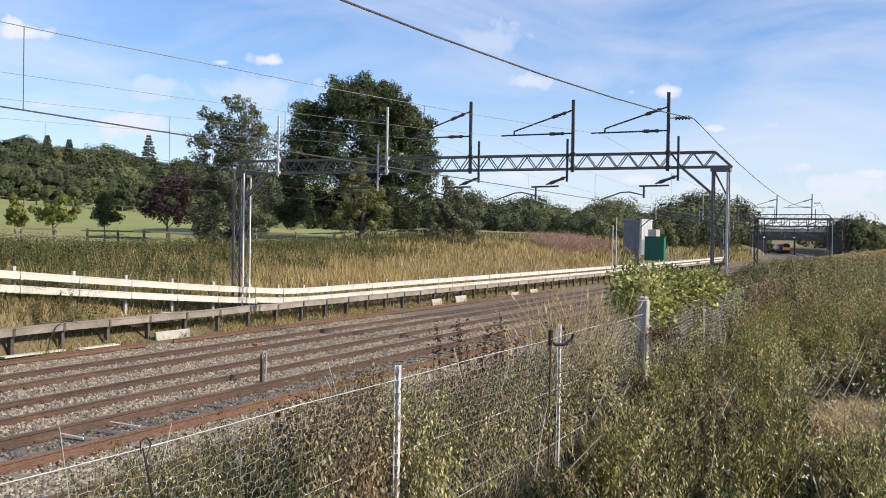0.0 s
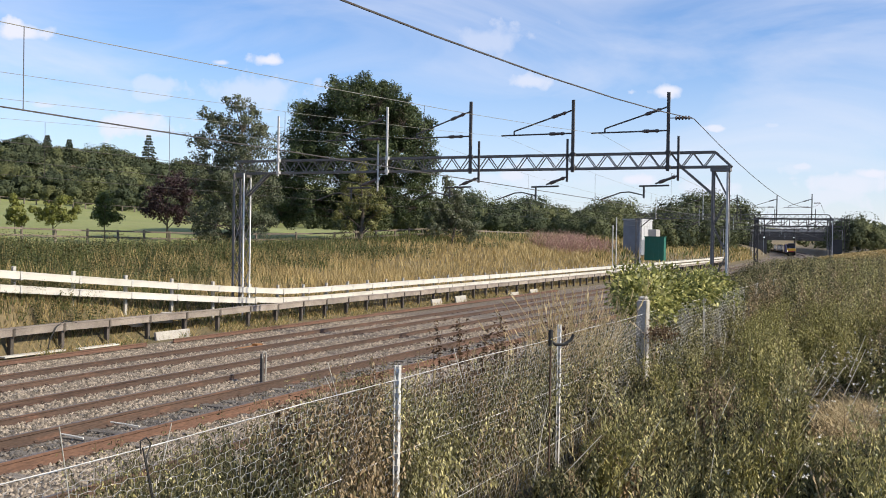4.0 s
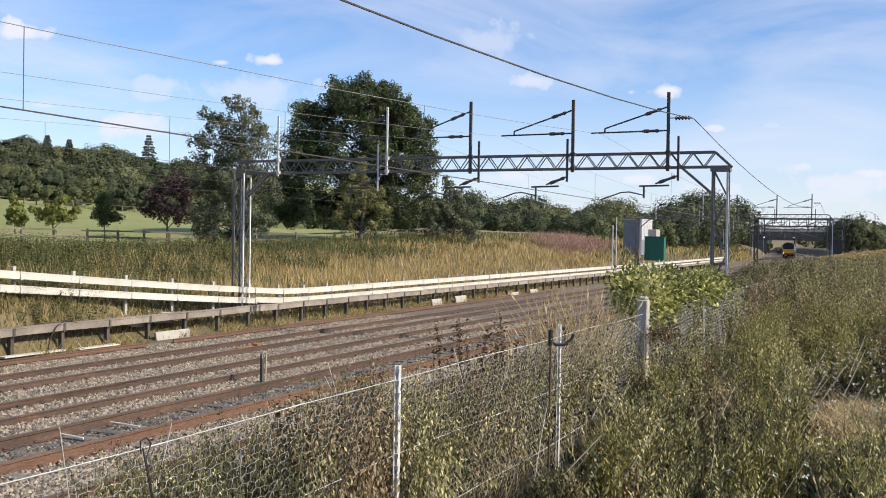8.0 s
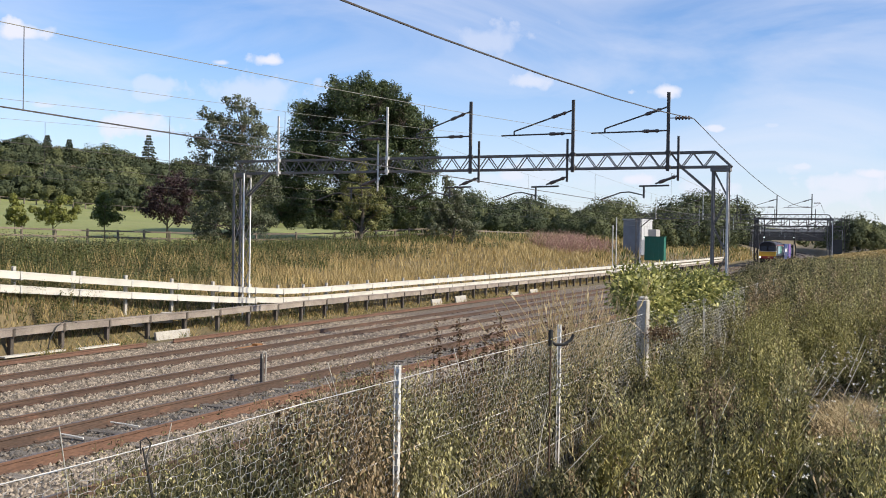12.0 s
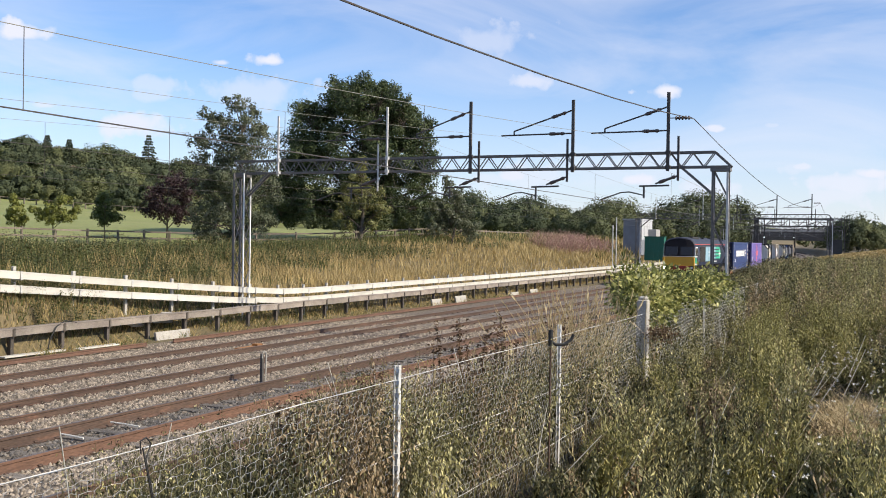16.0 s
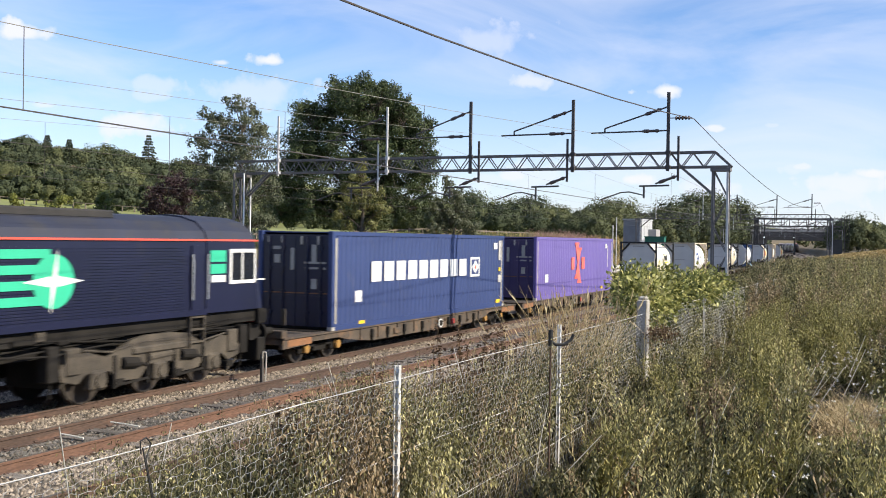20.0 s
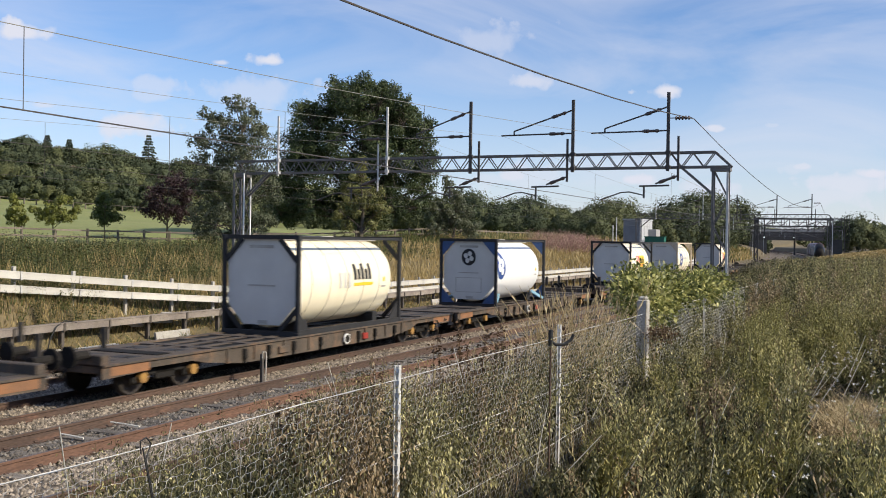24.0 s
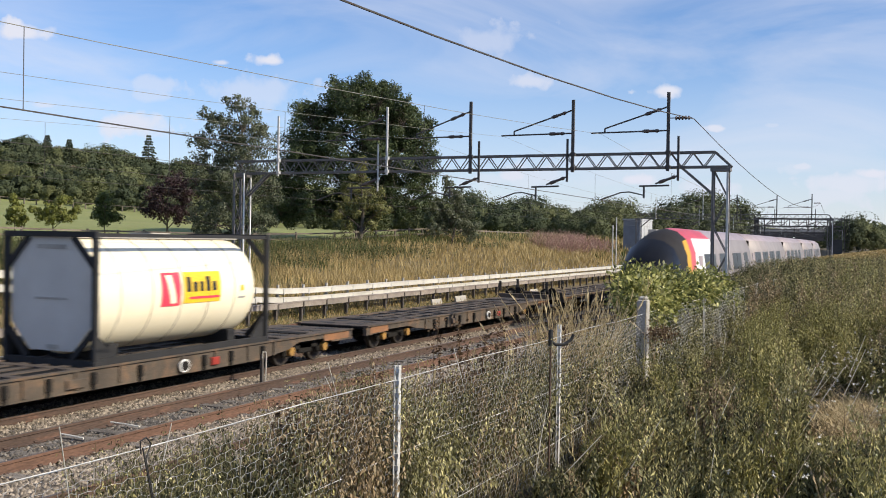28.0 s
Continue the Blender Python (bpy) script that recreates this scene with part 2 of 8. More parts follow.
def ground_z(x, y):
    """Height of the land: the bank with the camera, the cutting of the line, the far bank and the hill."""
    x, y = np.asarray(x, float), np.asarray(y, float)
    yy = y - np.where(x < 40, 0, (np.minimum(x, 700) - 40) ** 2 / 6400)
    up = 0.36 * smooth_step(19, 40, x)
    edge = 1.6 + 3.2 * smooth_step(18, 34, x)
    near = 1.72 + up + 0.9 * smooth_step(1.0, -14.0, yy) - (2.15 + up) * np.clip((yy - edge) / (8.3 - edge), 0, 1) ** 2 * (3 - 2 * np.clip((yy - edge) / (8.3 - edge), 0, 1))
    left = smooth_step(40, 22, x)
    bank = -0.42 + 0.32 * smooth_step(22.9, 23.6, yy) + (1.1 + 0.7 * left) * smooth_step(24.3, 27.5 - 2.0 * left, yy) + 1.5 * smooth_step(27, 36, yy)
    bank = bank + 0.9 * smooth_step(38, 60, yy) + 6.5 * smooth_step(60, 210, y) * smooth_step(400, 120, x - y)
    bank = bank + 1.15 * smooth_step(50, 84, x) * smooth_step(25.2, 28.6, yy)
    hill = 27 * smooth_step(170, 420, y + 0.12 * x)
    return np.where(yy < 15, near, bank + hill)
# ---- surface materials ----
M_SOIL = mat("soil_grass", (0.15, 0.115, 0.06), (0.095, 0.08, 0.04), 0.35, 0.95, bump=0.5, bscale=9, grain=0.35, stain=(0.24, 0.19, 0.09))
# Soil darkened under the near weeds: shade between stems put into its colour.
M_WEEDSHADE = mat("shaded_undergrowth", (0.055, 0.045, 0.026), (0.03, 0.028, 0.014), 1.2, 0.95, bump=0.5, bscale=14, grain=0.4)
M_FIELD = mat("pasture", (0.225, 0.245, 0.072), (0.18, 0.205, 0.058), 0.05, 0.95, grain=0.2, bscale=3, bump=0.3, stain=(0.26, 0.24, 0.10), stain_at=(0.5, 0.8))
M_BALLAST = mat("ballast_bed", (0.20, 0.165, 0.125), (0.09, 0.074, 0.057), 14, 0.9, bump=1.0, bscale=26, grain=0.6, stain=(0.17, 0.11, 0.07))
M_STONED = mat("oily_ballast_stone", (0.20, 0.18, 0.155), (0.055, 0.05, 0.045), 8, 0.75, vary=0.7, island=True, grain=0.15)
M_STONE = mat("ballast_stone", (0.375, 0.315, 0.245), (0.135, 0.112, 0.086), 8, 0.85, vary=0.62, island=True, grain=0.15)
M_RUST = mat("rusty_rail", (0.10, 0.062, 0.045), (0.065, 0.042, 0.032), 2.0, 0.8, bump=0.3, grain=0.3, stain=(0.17, 0.09, 0.06), stretch=(0.2, 1, 1))
M_RUST2 = mat("bright_rust", (0.155, 0.085, 0.057), (0.11, 0.062, 0.044), 2.0, 0.85, bump=0.3, grain=0.3, stretch=(0.2, 1, 1))
M_RAILTOP = mat("worn_rail_head", (0.17, 0.135, 0.115), (0.12, 0.095, 0.08), 3, 0.5, metal=0.35, grain=0.2)
M_SLEEPER = mat("timber_sleeper", (0.25, 0.225, 0.195), (0.13, 0.115, 0.10), 3, 0.9, bump=0.5, vary=0.3, grain=0.35, stretch=(3, 0.5, 3))
M_CONC = mat("concrete", (0.42, 0.40, 0.36), (0.32, 0.30, 0.27), 2.0, 0.9, bump=0.3, grain=0.2, stain=(0.2, 0.19, 0.15))
M_STEEL = mat("weathered_steel", (0.085, 0.078, 0.072), (0.055, 0.05, 0.048), 2.0, 0.7, metal=0.1, grain=0.3, stain=(0.12, 0.08, 0.06))
M_GANTRY = mat("grey_gantry_steel", (0.17, 0.16, 0.15), (0.12, 0.11, 0.105), 1.5, 0.65, metal=0.1, grain=0.25, stain=(0.14, 0.10, 0.08))
M_GALV = mat("galvanised_steel", (0.58, 0.58, 0.57), (0.44, 0.44, 0.43), 6, 0.55, metal=0.1, grain=0.2)
# Lit copy of the gantry steel: sunlight on the far leg's columns as colour.
M_SUNLIT = mat("sunlit_steel", (0.78, 0.77, 0.74), (0.68, 0.67, 0.64), 3, 0.55, grain=0.1)
M_NET = mat("netting_wire", (0.50, 0.50, 0.49), (0.34, 0.34, 0.33), 6, 0.5, metal=0.2)
M_WIRE = mat("copper_wire", (0.30, 0.29, 0.25), (0.22, 0.21, 0.18), 2, 0.6, metal=0.3)
M_INSUL = mat("brown_insulator", (0.09, 0.06, 0.05), (0.06, 0.045, 0.04), 5, 0.3)
M_TROUGH = mat("grey_trough", (0.30, 0.26, 0.22), (0.20, 0.17, 0.15), 1.2, 0.9, bump=0.4, grain=0.25, stain=(0.14, 0.13, 0.09), vary=0.15)
M_WHITE = mat("white_trough", (0.60, 0.58, 0.52), (0.50, 0.48, 0.43), 1.5, 0.65, grain=0.08, stain=(0.45, 0.42, 0.35), stain_at=(0.62, 0.85), vary=0.06)
M_POST = mat("trough_post", (0.10, 0.085, 0.075), (0.07, 0.06, 0.05), 4, 0.9, grain=0.3, vary=0.2)
M_DARK = mat("grime_and_hole_shade", (0.035, 0.032, 0.03), (0.02, 0.02, 0.02), 4, 0.8)
M_WOOD = mat("grey_fence_wood", (0.20, 0.165, 0.13), (0.13, 0.11, 0.09), 3, 0.9, bump=0.4, vary=0.25, stretch=(4, 4, 1))
# Concrete darkened: the shade on the bridge is put into its colour.
M_BRIDGE = mat("shaded_bridge_concrete", (0.11, 0.105, 0.10), (0.08, 0.077, 0.074), 0.5, 0.9, grain=0.15, stain=(0.18, 0.17, 0.15))


# ---- ground ----
def build_ground():
    xs = np.unique(np.concatenate([np.arange(-60, 0, 4.0), np.arange(0, 70, 0.5), np.arange(70, 220, 2.5), np.arange(220, 700, 12.0), np.geomspace(700, 4500, 16), [-4500, -1500, -500, -200, -100]]))
    ys = np.unique(np.concatenate([np.arange(-30, 0, 2.0), np.arange(0, 45, 0.4), np.arange(45, 120, 3.0), np.arange(120, 700, 12.0), np.geomspace(700, 4500, 12), [-4500, -1500, -500, -200, -80, -45]]))
    gx, gy = np.meshgrid(xs, ys, indexing="ij")
    wig = np.where(gx < 40, 0, (np.clip(gx, 40, 700) - 40) ** 2 / 6400)
    gyw = gy + wig
    gz = ground_z(gx, gyw)
    n1 = np.sin(gx * 1.7 + gyw * 0.6) * np.sin(gyw * 2.1 - gx * 0.4) + 0.6 * np.sin(gx * 4.3 + 1) * np.sin(gyw * 3.7)
    off = gyw - wig
    rough = np.where((off > 8.4) & (off < 24.2), 0.0, 0.05)
    gz = gz + n1 * rough
    nx, ny = gx.shape
    i = np.arange(nx * ny).reshape(nx, ny)
    f = np.stack([i[:-1, :-1], i[1:, :-1], i[1:, 1:], i[:-1, 1:]], -1).reshape(-1, 4)
    v = np.stack([gx, gyw, gz], -1).reshape(-1, 3)
    cy = off[:-1, :-1].ravel()
    # Slot 2 is the shade-darkened soil of the near bank.
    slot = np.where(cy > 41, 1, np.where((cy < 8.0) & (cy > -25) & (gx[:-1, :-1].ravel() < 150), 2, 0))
    g = new("ground", np_mesh("ground", v, f, [M_SOIL, M_FIELD, M_WEEDSHADE], slot, smooth=True))
    tagged(g, "rough grass banks and a green pasture rising to a hill", "ground", kind="structure")


build_ground()


def along(x0, x1, step):
    pts, x = [], x0
    while x < x1:
        pts.append(x)
        x += step * (1 if x < 60 else 2 if x < 140 else 5)
    return pts + [x1]


def sweep(bm, prof, y, z, x0=-45, x1=720, step=6.0, slot=0, slots=None, follow=True):
    """Run a cross-section (dy, dz) along the line of the railway."""
    xs = along(x0, x1, step)
    rings = [[(x, y + (bend(x) if follow else 0) + dy, z + dz) for dy, dz in prof] for x in xs]
    vs = [[bm.verts.new(p) for p in r] for r in rings]
    k = len(prof)
    for a, b in zip(vs, vs[1:]):
        for i in range(k):
            j = (i + 1) % k
            bm.faces.new((a[i], b[i], b[j], a[j])).material_index = slots[i] if slots else slot
    bm.faces.new(vs[0])
    bm.faces.new(vs[-1][::-1])
    return bm


# ballast beds, a little hollow between the tracks
bm = B()
prof = [(7.4, -0.3), (8.0, -0.06), (8.4, -0.02), (10.8, -0.02), (11.4, -0.06), (12.0, -0.13), (12.4, -0.15), (14.4, -0.15), (15.2, -0.17), (18.1, -0.17), (18.5, -0.20), (19.0, -0.17), (21.6, -0.17), (22.3, -0.2), (23.0, -0.2), (23.5, -0.11), (23.5, -0.6), (7.4, -0.6)]
sweep(bm, prof, 0, 0)
bed = part("ballast_bed", bm, M_BALLAST)
tagged(bed, "grey and brown stone ballast bed of the railway", "ballast", kind="structure")

RAIL = [(-0.07, -0.16), (0.07, -0.16), (0.07, -0.148), (0.012, -0.13), (0.012, -0.045), (0.036, -0.034), (0.036, -0.004), (0.03, 0.0), (-0.03, 0.0), (-0.036, -0.004), (-0.036, -0.034), (-0.012, -0.045), (-0.012, -0.13), (-0.07, -0.148)]
RSLOT = [0] * 7 + [1] + [0] * 6


def build_tracks():
    sl = B()
    box(sl, -0.125, 0.125, -1.3, 1.3, -0.29, -0.158, 0.012)
    me_sl = bpy.data.meshes.new("sleeper")
    sl.to_mesh(me_sl)
    me_sl.materials.append(M_SLEEPER)
    sl.free()
    ch = B()
    box(ch, -0.09, 0.09, -0.17, 0.17, -0.158, -0.145)
    box(ch, -0.045, 0.045, 0.035, 0.085, -0.145, -0.112, 0.01)
    box(ch, -0.045, 0.045, -0.085, -0.035, -0.145, -0.112, 0.01)
    me_ch = bpy.data.meshes.new("rail_chair")
    ch.to_mesh(me_ch)
    me_ch.materials.append(M_RUST)
    ch.free()
    for key, (y, z) in TRACKS.items():
        tr = thing("railway_track", pose(0, y, z), "rusty steel rails on sleepers in stone ballast", "railway track", "tracks of the line", "structure")
        for s in (-0.7525, 0.7525):
            bm = B()
            sweep(bm, [(dy, dz * (1.35 if key == "second" else 1.0)) for dy, dz in RAIL], s, 0, slots=RSLOT)
            part("rail", bm, [M_RUST2 if (key == "second" and s < 0) else M_RUST, M_RAILTOP], tr)
        x = 9.0
        while x < 62:
            shared("sleeper", me_sl, tr, pose(x, 0, -0.04 - 0.016 * math.sin(x * 7.3) if key == "second" else 0))
            for s in (-0.7525, 0.7525):
                shared("rail_chair", me_ch, tr, pose(x, s, -0.055 if key == "second" else 0))
            x += 0.69 if key != "near" else 1.38
    rl = thing("spare_rail", pose(0, 23.2, -0.10), "very rusty discarded rail lying in the cess", "rail")
    for a, b in ((8, 27.6), (29.0, 74)):
        bm = B()
        sweep(bm, [(dy * 0.9, dz * 0.8 + 0.10) for dy, dz in RAIL], 0, 0, x0=a, x1=b)
        part("rail_length", bm, M_RUST2, rl)


build_tracks()


# ---- overhead line gantries ----
def sleeve(bm, p, q):
    """A smooth rod insulator with thicker end fittings."""
    p, q = Vector(p), Vector(q)
    rod(bm, p, q, 0.048, 10)
    rod(bm, p.lerp(q, 0.08), p.lerp(q, 0.2), 0.066, 10)
    rod(bm, p.lerp(q, 0.62), p.lerp(q, 0.92), 0.064, 10)


def build_gantry():
    g = thing("line_gantry", pose(0, 0, 0), "dark steel lattice gantry spanning the railway tracks", "gantry", "gantries over the line")
    zb, zt, yr, yl = 6.28, 6.79, 5.35, 25.6
    for dx in (-0.145, 0.145):
        for z, a, b in ((zb, yr - 0.1, yl), (zt, yr + 0.45, yl)):
            bm = B()
            beam(bm, (dx, a, z), (dx, b, z), 0.07, 0.078)
            part("chord", bm, M_GANTRY, g)
        bm = B()
        beam(bm, (dx, yr + 0.45, zt), (dx, yr - 0.1, zb), 0.07, 0.075)
        part("end_post", bm, M_GANTRY, g)
        me = {}
        n, y0 = 52, yr + 0.45
        w = (yl - y0) / n
        for i in range(n):
            up = i % 2
            if up not in me:
                bm = B()
                beam(bm, (0, 0, zb if up else zt), (0, w, zt if up else zb), 0.03, 0.032)
                me[up] = bpy.data.meshes.new("brace")
                bm.to_mesh(me[up])
                bm.free()
                me[up].materials.append(M_GANTRY)
            shared("brace", me[up], g, pose(dx, y0 + i * w, 0))
    for base_y in (yr, yl - 0.55):
        leg = new("leg")
        leg.parent = g
        deep = 0.14 if base_y < 20 else 0.24
        for dx in (-deep, deep):
            for dy in (0.0, 0.5):
                bm = B()
                wd = 0.05 if (base_y > 20 and dy == 0) else 0.075
                beam(bm, (dx, base_y + dy, -0.9), (dx, base_y + dy, zb), wd, wd)
                # Sunlit columns get paler steel than the rest of the leg.
                part("column", bm, M_SUNLIT if (base_y > 20 and dy == 0) else M_GALV if (base_y < 20 and dy == 0 and dx < 0) else M_GANTRY, leg)
        bm = B()
        for dx in (-deep, deep):
            for k in range(7):
                z0 = -0.6 + k * 0.97
                beam(bm, (dx, base_y + (0.5 if k % 2 else 0), z0), (dx, base_y + (0 if k % 2 else 0.5), z0 + 0.97), 0.03, 0.03)
        for dy in (0.0, 0.5):
            for k in range(7):
                z0 = -0.6 + k * 0.97
                beam(bm, (deep if k % 2 else -deep, base_y + dy, z0), (-deep if k % 2 else deep, base_y + dy, z0 + 0.97), 0.03, 0.03)
        part("lattice", bm, M_GANTRY, leg)
        bm = B()
        box(bm, -0.2, 0.2, base_y - 0.08, base_y + 0.58, zb - 0.16, zb - 0.05)
        part("cap_plate", bm, M_GANTRY, leg)
        bm = B()
        s = 1 if base_y < 20 else -1
        for dx in (-0.11, 0.11):
            beam(bm, (dx, base_y + 0.25 + s * 0.25, zb - 0.95), (dx, base_y + 0.25 + s * 1.35, zb), 0.07, 0.07)
        part("knee_brace", bm, M_GANTRY, leg)
        bm = B()
        box(bm, -0.5, 0.5, base_y - 0.2, base_y + 0.7, -1.2, -0.7)
        part("footing", bm, M_CONC, leg)
    # masts with their cantilevers, and drop tubes with the registration arms
    for ym, yd, top in ((7.37, 7.01, 8.88), (10.80, 11.0, 8.75), (14.80, 14.45, 8.85), (18.33, 18.72, 8.78), (23.34, None, 8.6)):
        mast = new("mast")
        mast.parent = g
        bm = B()
        mw = 0.032 if ym > 18 else 0.052
        box(bm, -0.34, -0.26, ym - mw, ym + mw, zb - 0.14, top)
        box(bm, -0.36, -0.2, ym - mw - 0.03, ym + mw + 0.03, zt - 0.06, zt + 0.06)
        box(bm, -0.36, -0.2, ym - mw - 0.03, ym + mw + 0.03, zb - 0.06, zb + 0.06)
        part("mast_tube", bm, M_GALV if ym > 18 else M_STEEL, mast)
        if yd is None:
            continue
        e = 2.75
        tie = 0.50 if ym < 8 else 0.36
        bm = B()
        rod(bm, (-0.3, ym, top - tie), (-0.3, ym + e * 0.82, 7.68), 0.028)
        rod(bm, (-0.3, ym, 7.55), (-0.3, ym + e, 7.53), 0.028)
        rod(bm, (-0.3, ym + e * 0.82, 7.68), (-0.3, ym + e * 0.82, 7.53), 0.03)
        part("cantilever", bm, M_STEEL, mast)
        tie_a, tie_b = Vector((-0.3, ym, top - tie)), Vector((-0.3, ym + e * 0.82, 7.68))
        for p, q in ((tie_a.lerp(tie_b, 0.12), tie_a.lerp(tie_b, 0.36)), (Vector((-0.3, ym + 0.32, 7.548)), Vector((-0.3, ym + 0.9, 7.546)))):
            bm = B()
            sleeve(bm, p, q)
            part("insulator", bm, M_INSUL, mast)
        drop = new("drop_tube")
        drop.parent = g
        bm = B()
        box(bm, -0.33, -0.27, yd - mw * 0.7, yd + mw * 0.7, 5.8 if ym < 15 else 5.5, 7.35)
        part("tube", bm, M_GALV if ym > 18 else M_STEEL, drop)
        bm = B()
        rod(bm, (-0.3, yd, 5.98), (-0.3, yd + 0.78, 5.70), 0.03)
        rod(bm, (-0.3, yd + 0.3, 5.64), (-0.3, yd + 1.35, 5.62), 0.032)
        rod(bm, (-0.3, yd + 1.18, 5.64), (-0.3, yd + 1.18, 5.2), 0.035)
        tube(bm, [(-0.3, yd + 1.18, 5.30), (-0.3, yd + 1.7, 5.42), (-0.3, yd + 2.0, 5.40), (-0.3, yd + 2.75, 5.14)], 0.024)
        part("registration_arm", bm, M_STEEL, drop)
        bm = B()
        sleeve(bm, Vector((-0.3, yd + 0.08, 5.95)), Vector((-0.3, yd + 0.66, 5.74)))
        part("insulator", bm, M_INSUL, drop)
    bm = B()
    beam(bm, (-0.3, 7.37, 7.98), (-0.3, 6.55, 7.96), 0.03, 0.03)
    part("feeder_bracket", bm, M_STEEL, g)
    bm = B()
    ribbed(bm, (-0.3, 7.14, 7.97), (-0.3, 6.6, 7.97), 0.075, 5)
    part("insulator", bm, M_INSUL, g)
    return g


GANTRIES = (36.0, 112.0, 188.0, 264.0, 340.0)
g0 = build_gantry()
for x in GANTRIES[1:]:
    copy_thing(g0, pose(x, bend(x), 0, 0, 0, bend_turn(x)))
g0.matrix_basis = pose(36, 0, 0)


def build_wires():
    spans = [(-40.0, 36.0)] + list(zip(GANTRIES, GANTRIES[1:]))
    for yt in (9.85, 13.55, 17.0, 21.2):
        w = thing("overhead_line", pose(0, 0, 0), "catenary and contact wire over one track", "overhead wire", "wires over the tracks")
        pc, pk = [], []
        for a, b in spans:
            for i in range(13):
                if i == 0 and pc:
                    continue
                x = a + (b - a) * i / 12
                t = (i / 12 - 0.5) * 2
                y = yt + bend(x)
                z = 6.17 + 0.035 * (x - 9.4) + 0.0006 * (x - 9.4) ** 2 if x <= 36 else 6.5 + 1.02 * t * t
                pc.append((x, y, 5.15))
                pk.append((x, y, z))
            for x in ([9.4, 21.0] if a < 0 else [a + (b - a) * k / 6 for k in range(1, 6)]):
                t = ((x - a) / (b - a) - 0.5) * 2
                z = 6.17 + 0.035 * (x - 9.4) + 0.0006 * (x - 9.4) ** 2 if x <= 36 else 6.5 + 1.02 * t * t
                bm = B()
                rod(bm, (x, yt + bend(x), 5.15), (x, yt + bend(x), z), 0.006, 5)
                part("dropper", bm, M_STEEL, w)
        bm = B()
        tube(bm, pc, 0.011 if yt < 10 else 0.0048, 5)
        part("contact_wire", bm, M_STEEL, w)
        bm = B()
        tube(bm, pk, 0.0062 if yt < 10 else 0.0046, 5)
        part("catenary_wire", bm, M_WIRE, w)
    f = thing("feeder_wire", pose(0, 0, 0), "dark feeder cable slung beside the gantries", "cable")
    pts = []
    for a, b in spans[:4]:
        for i in range(15):
            if i == 0 and pts:
                continue
            x = a + (b - a) * i / 14
            t = (i / 14 - 0.5) * 2
            pts.append((x, 6.55 + bend(x), 6.49 + 1.47 * t * t))
    bm = B()
    tube(bm, pts, 0.016, 6)
    part("cable", bm, M_STEEL, f)


build_wires()


# ---- cable troughs on posts along the far side ----
def build_troughs():
    tr = thing("cable_trough", pose(0, 0, 0), "grey weathered cable trough raised on short posts", "cable trough")
    x, k = 12.6, 0
    while x < 185:
        top = 0.76 + (0.0 if x > 23 else -0.02 * (23 - x) ** 1.5) + 0.012 * math.sin(x * 1.3)
        x2 = x + 2.05
        top2 = 0.76 + (0.0 if x2 > 23 else -0.02 * (23 - x2) ** 1.5) + 0.012 * math.sin(x2 * 1.3)
        bm = B()
        beam(bm, (x + 0.01, 24.35 + bend(x), top - 0.11), (x2 - 0.01, 24.35 + bend(x2), top2 - 0.11), 0.26, 0.21)
        beam(bm, (x + 0.01, 24.35 + bend(x), top + 0.012), (x2 - 0.01, 24.35 + bend(x2), top2 + 0.012), 0.30, 0.03)
        part("trough_length", bm, M_TROUGH, tr)
        bm = B()
        box(bm, x - 0.06, x + 0.06, 24.28 + bend(x), 24.42 + bend(x), -0.35, top - 0.2)
        box(bm, x - 0.045, x + 0.045, 24.19 + bend(x), 24.22 + bend(x), top - 0.24, top + 0.02)
        part("post", bm, M_POST, tr)
        x = x2
    wt = thing("white_cable_trough", pose(0, 0, 0), "two white cable troughs one above the other on posts", "cable trough")

    def line(x):
        if x > 39.5:
            return 24.95 + bend(x), 1.30
        t = (39.5 - x) / 16.5
        return 24.95 + 0.35 * t, 1.30 + 1.2 * min(t, 1.4) ** 1.15

    x = 14.0
    while x < 185:
        step = 2.5 if x < 36 else 2.1
        x2 = x + step
        (ya, za), (yb, zb) = line(x), line(x2)
        for dz in (0.0, -0.44 if x < 36 else -0.40):
            bm = B()
            beam(bm, (x + 0.03, ya, za - 0.12 + dz), (x2 - 0.03, yb, zb - 0.12 + dz), 0.24, 0.21)
            beam(bm, (x + 0.015, ya, za + dz - 0.004), (x2 - 0.015, yb, zb + dz - 0.004), 0.27, 0.035)
            part("trough_length", bm, M_WHITE, wt)
        bm = B()
        box(bm, x - 0.065, x + 0.065, ya + 0.14, ya + 0.24, za - 2.3, za + 0.17, 0.015)
        box(bm, x - 0.04, x + 0.04, ya - 0.16, ya + 0.125, za - 0.26, za - 0.225)
        box(bm, x - 0.04, x + 0.04, ya - 0.16, ya + 0.125, za - 0.68, za - 0.645)
        part("post", bm, M_CONC, wt)
        for dz in (0.0, -0.44 if x < 36 else -0.40):
            bm = B()
            box(bm, x - 0.035, x + 0.035, ya - 0.145, ya - 0.138, za - 0.24 + dz, za + 0.02 + dz)
            part("strap", bm, M_GALV, wt)
        x = x2


build_troughs()
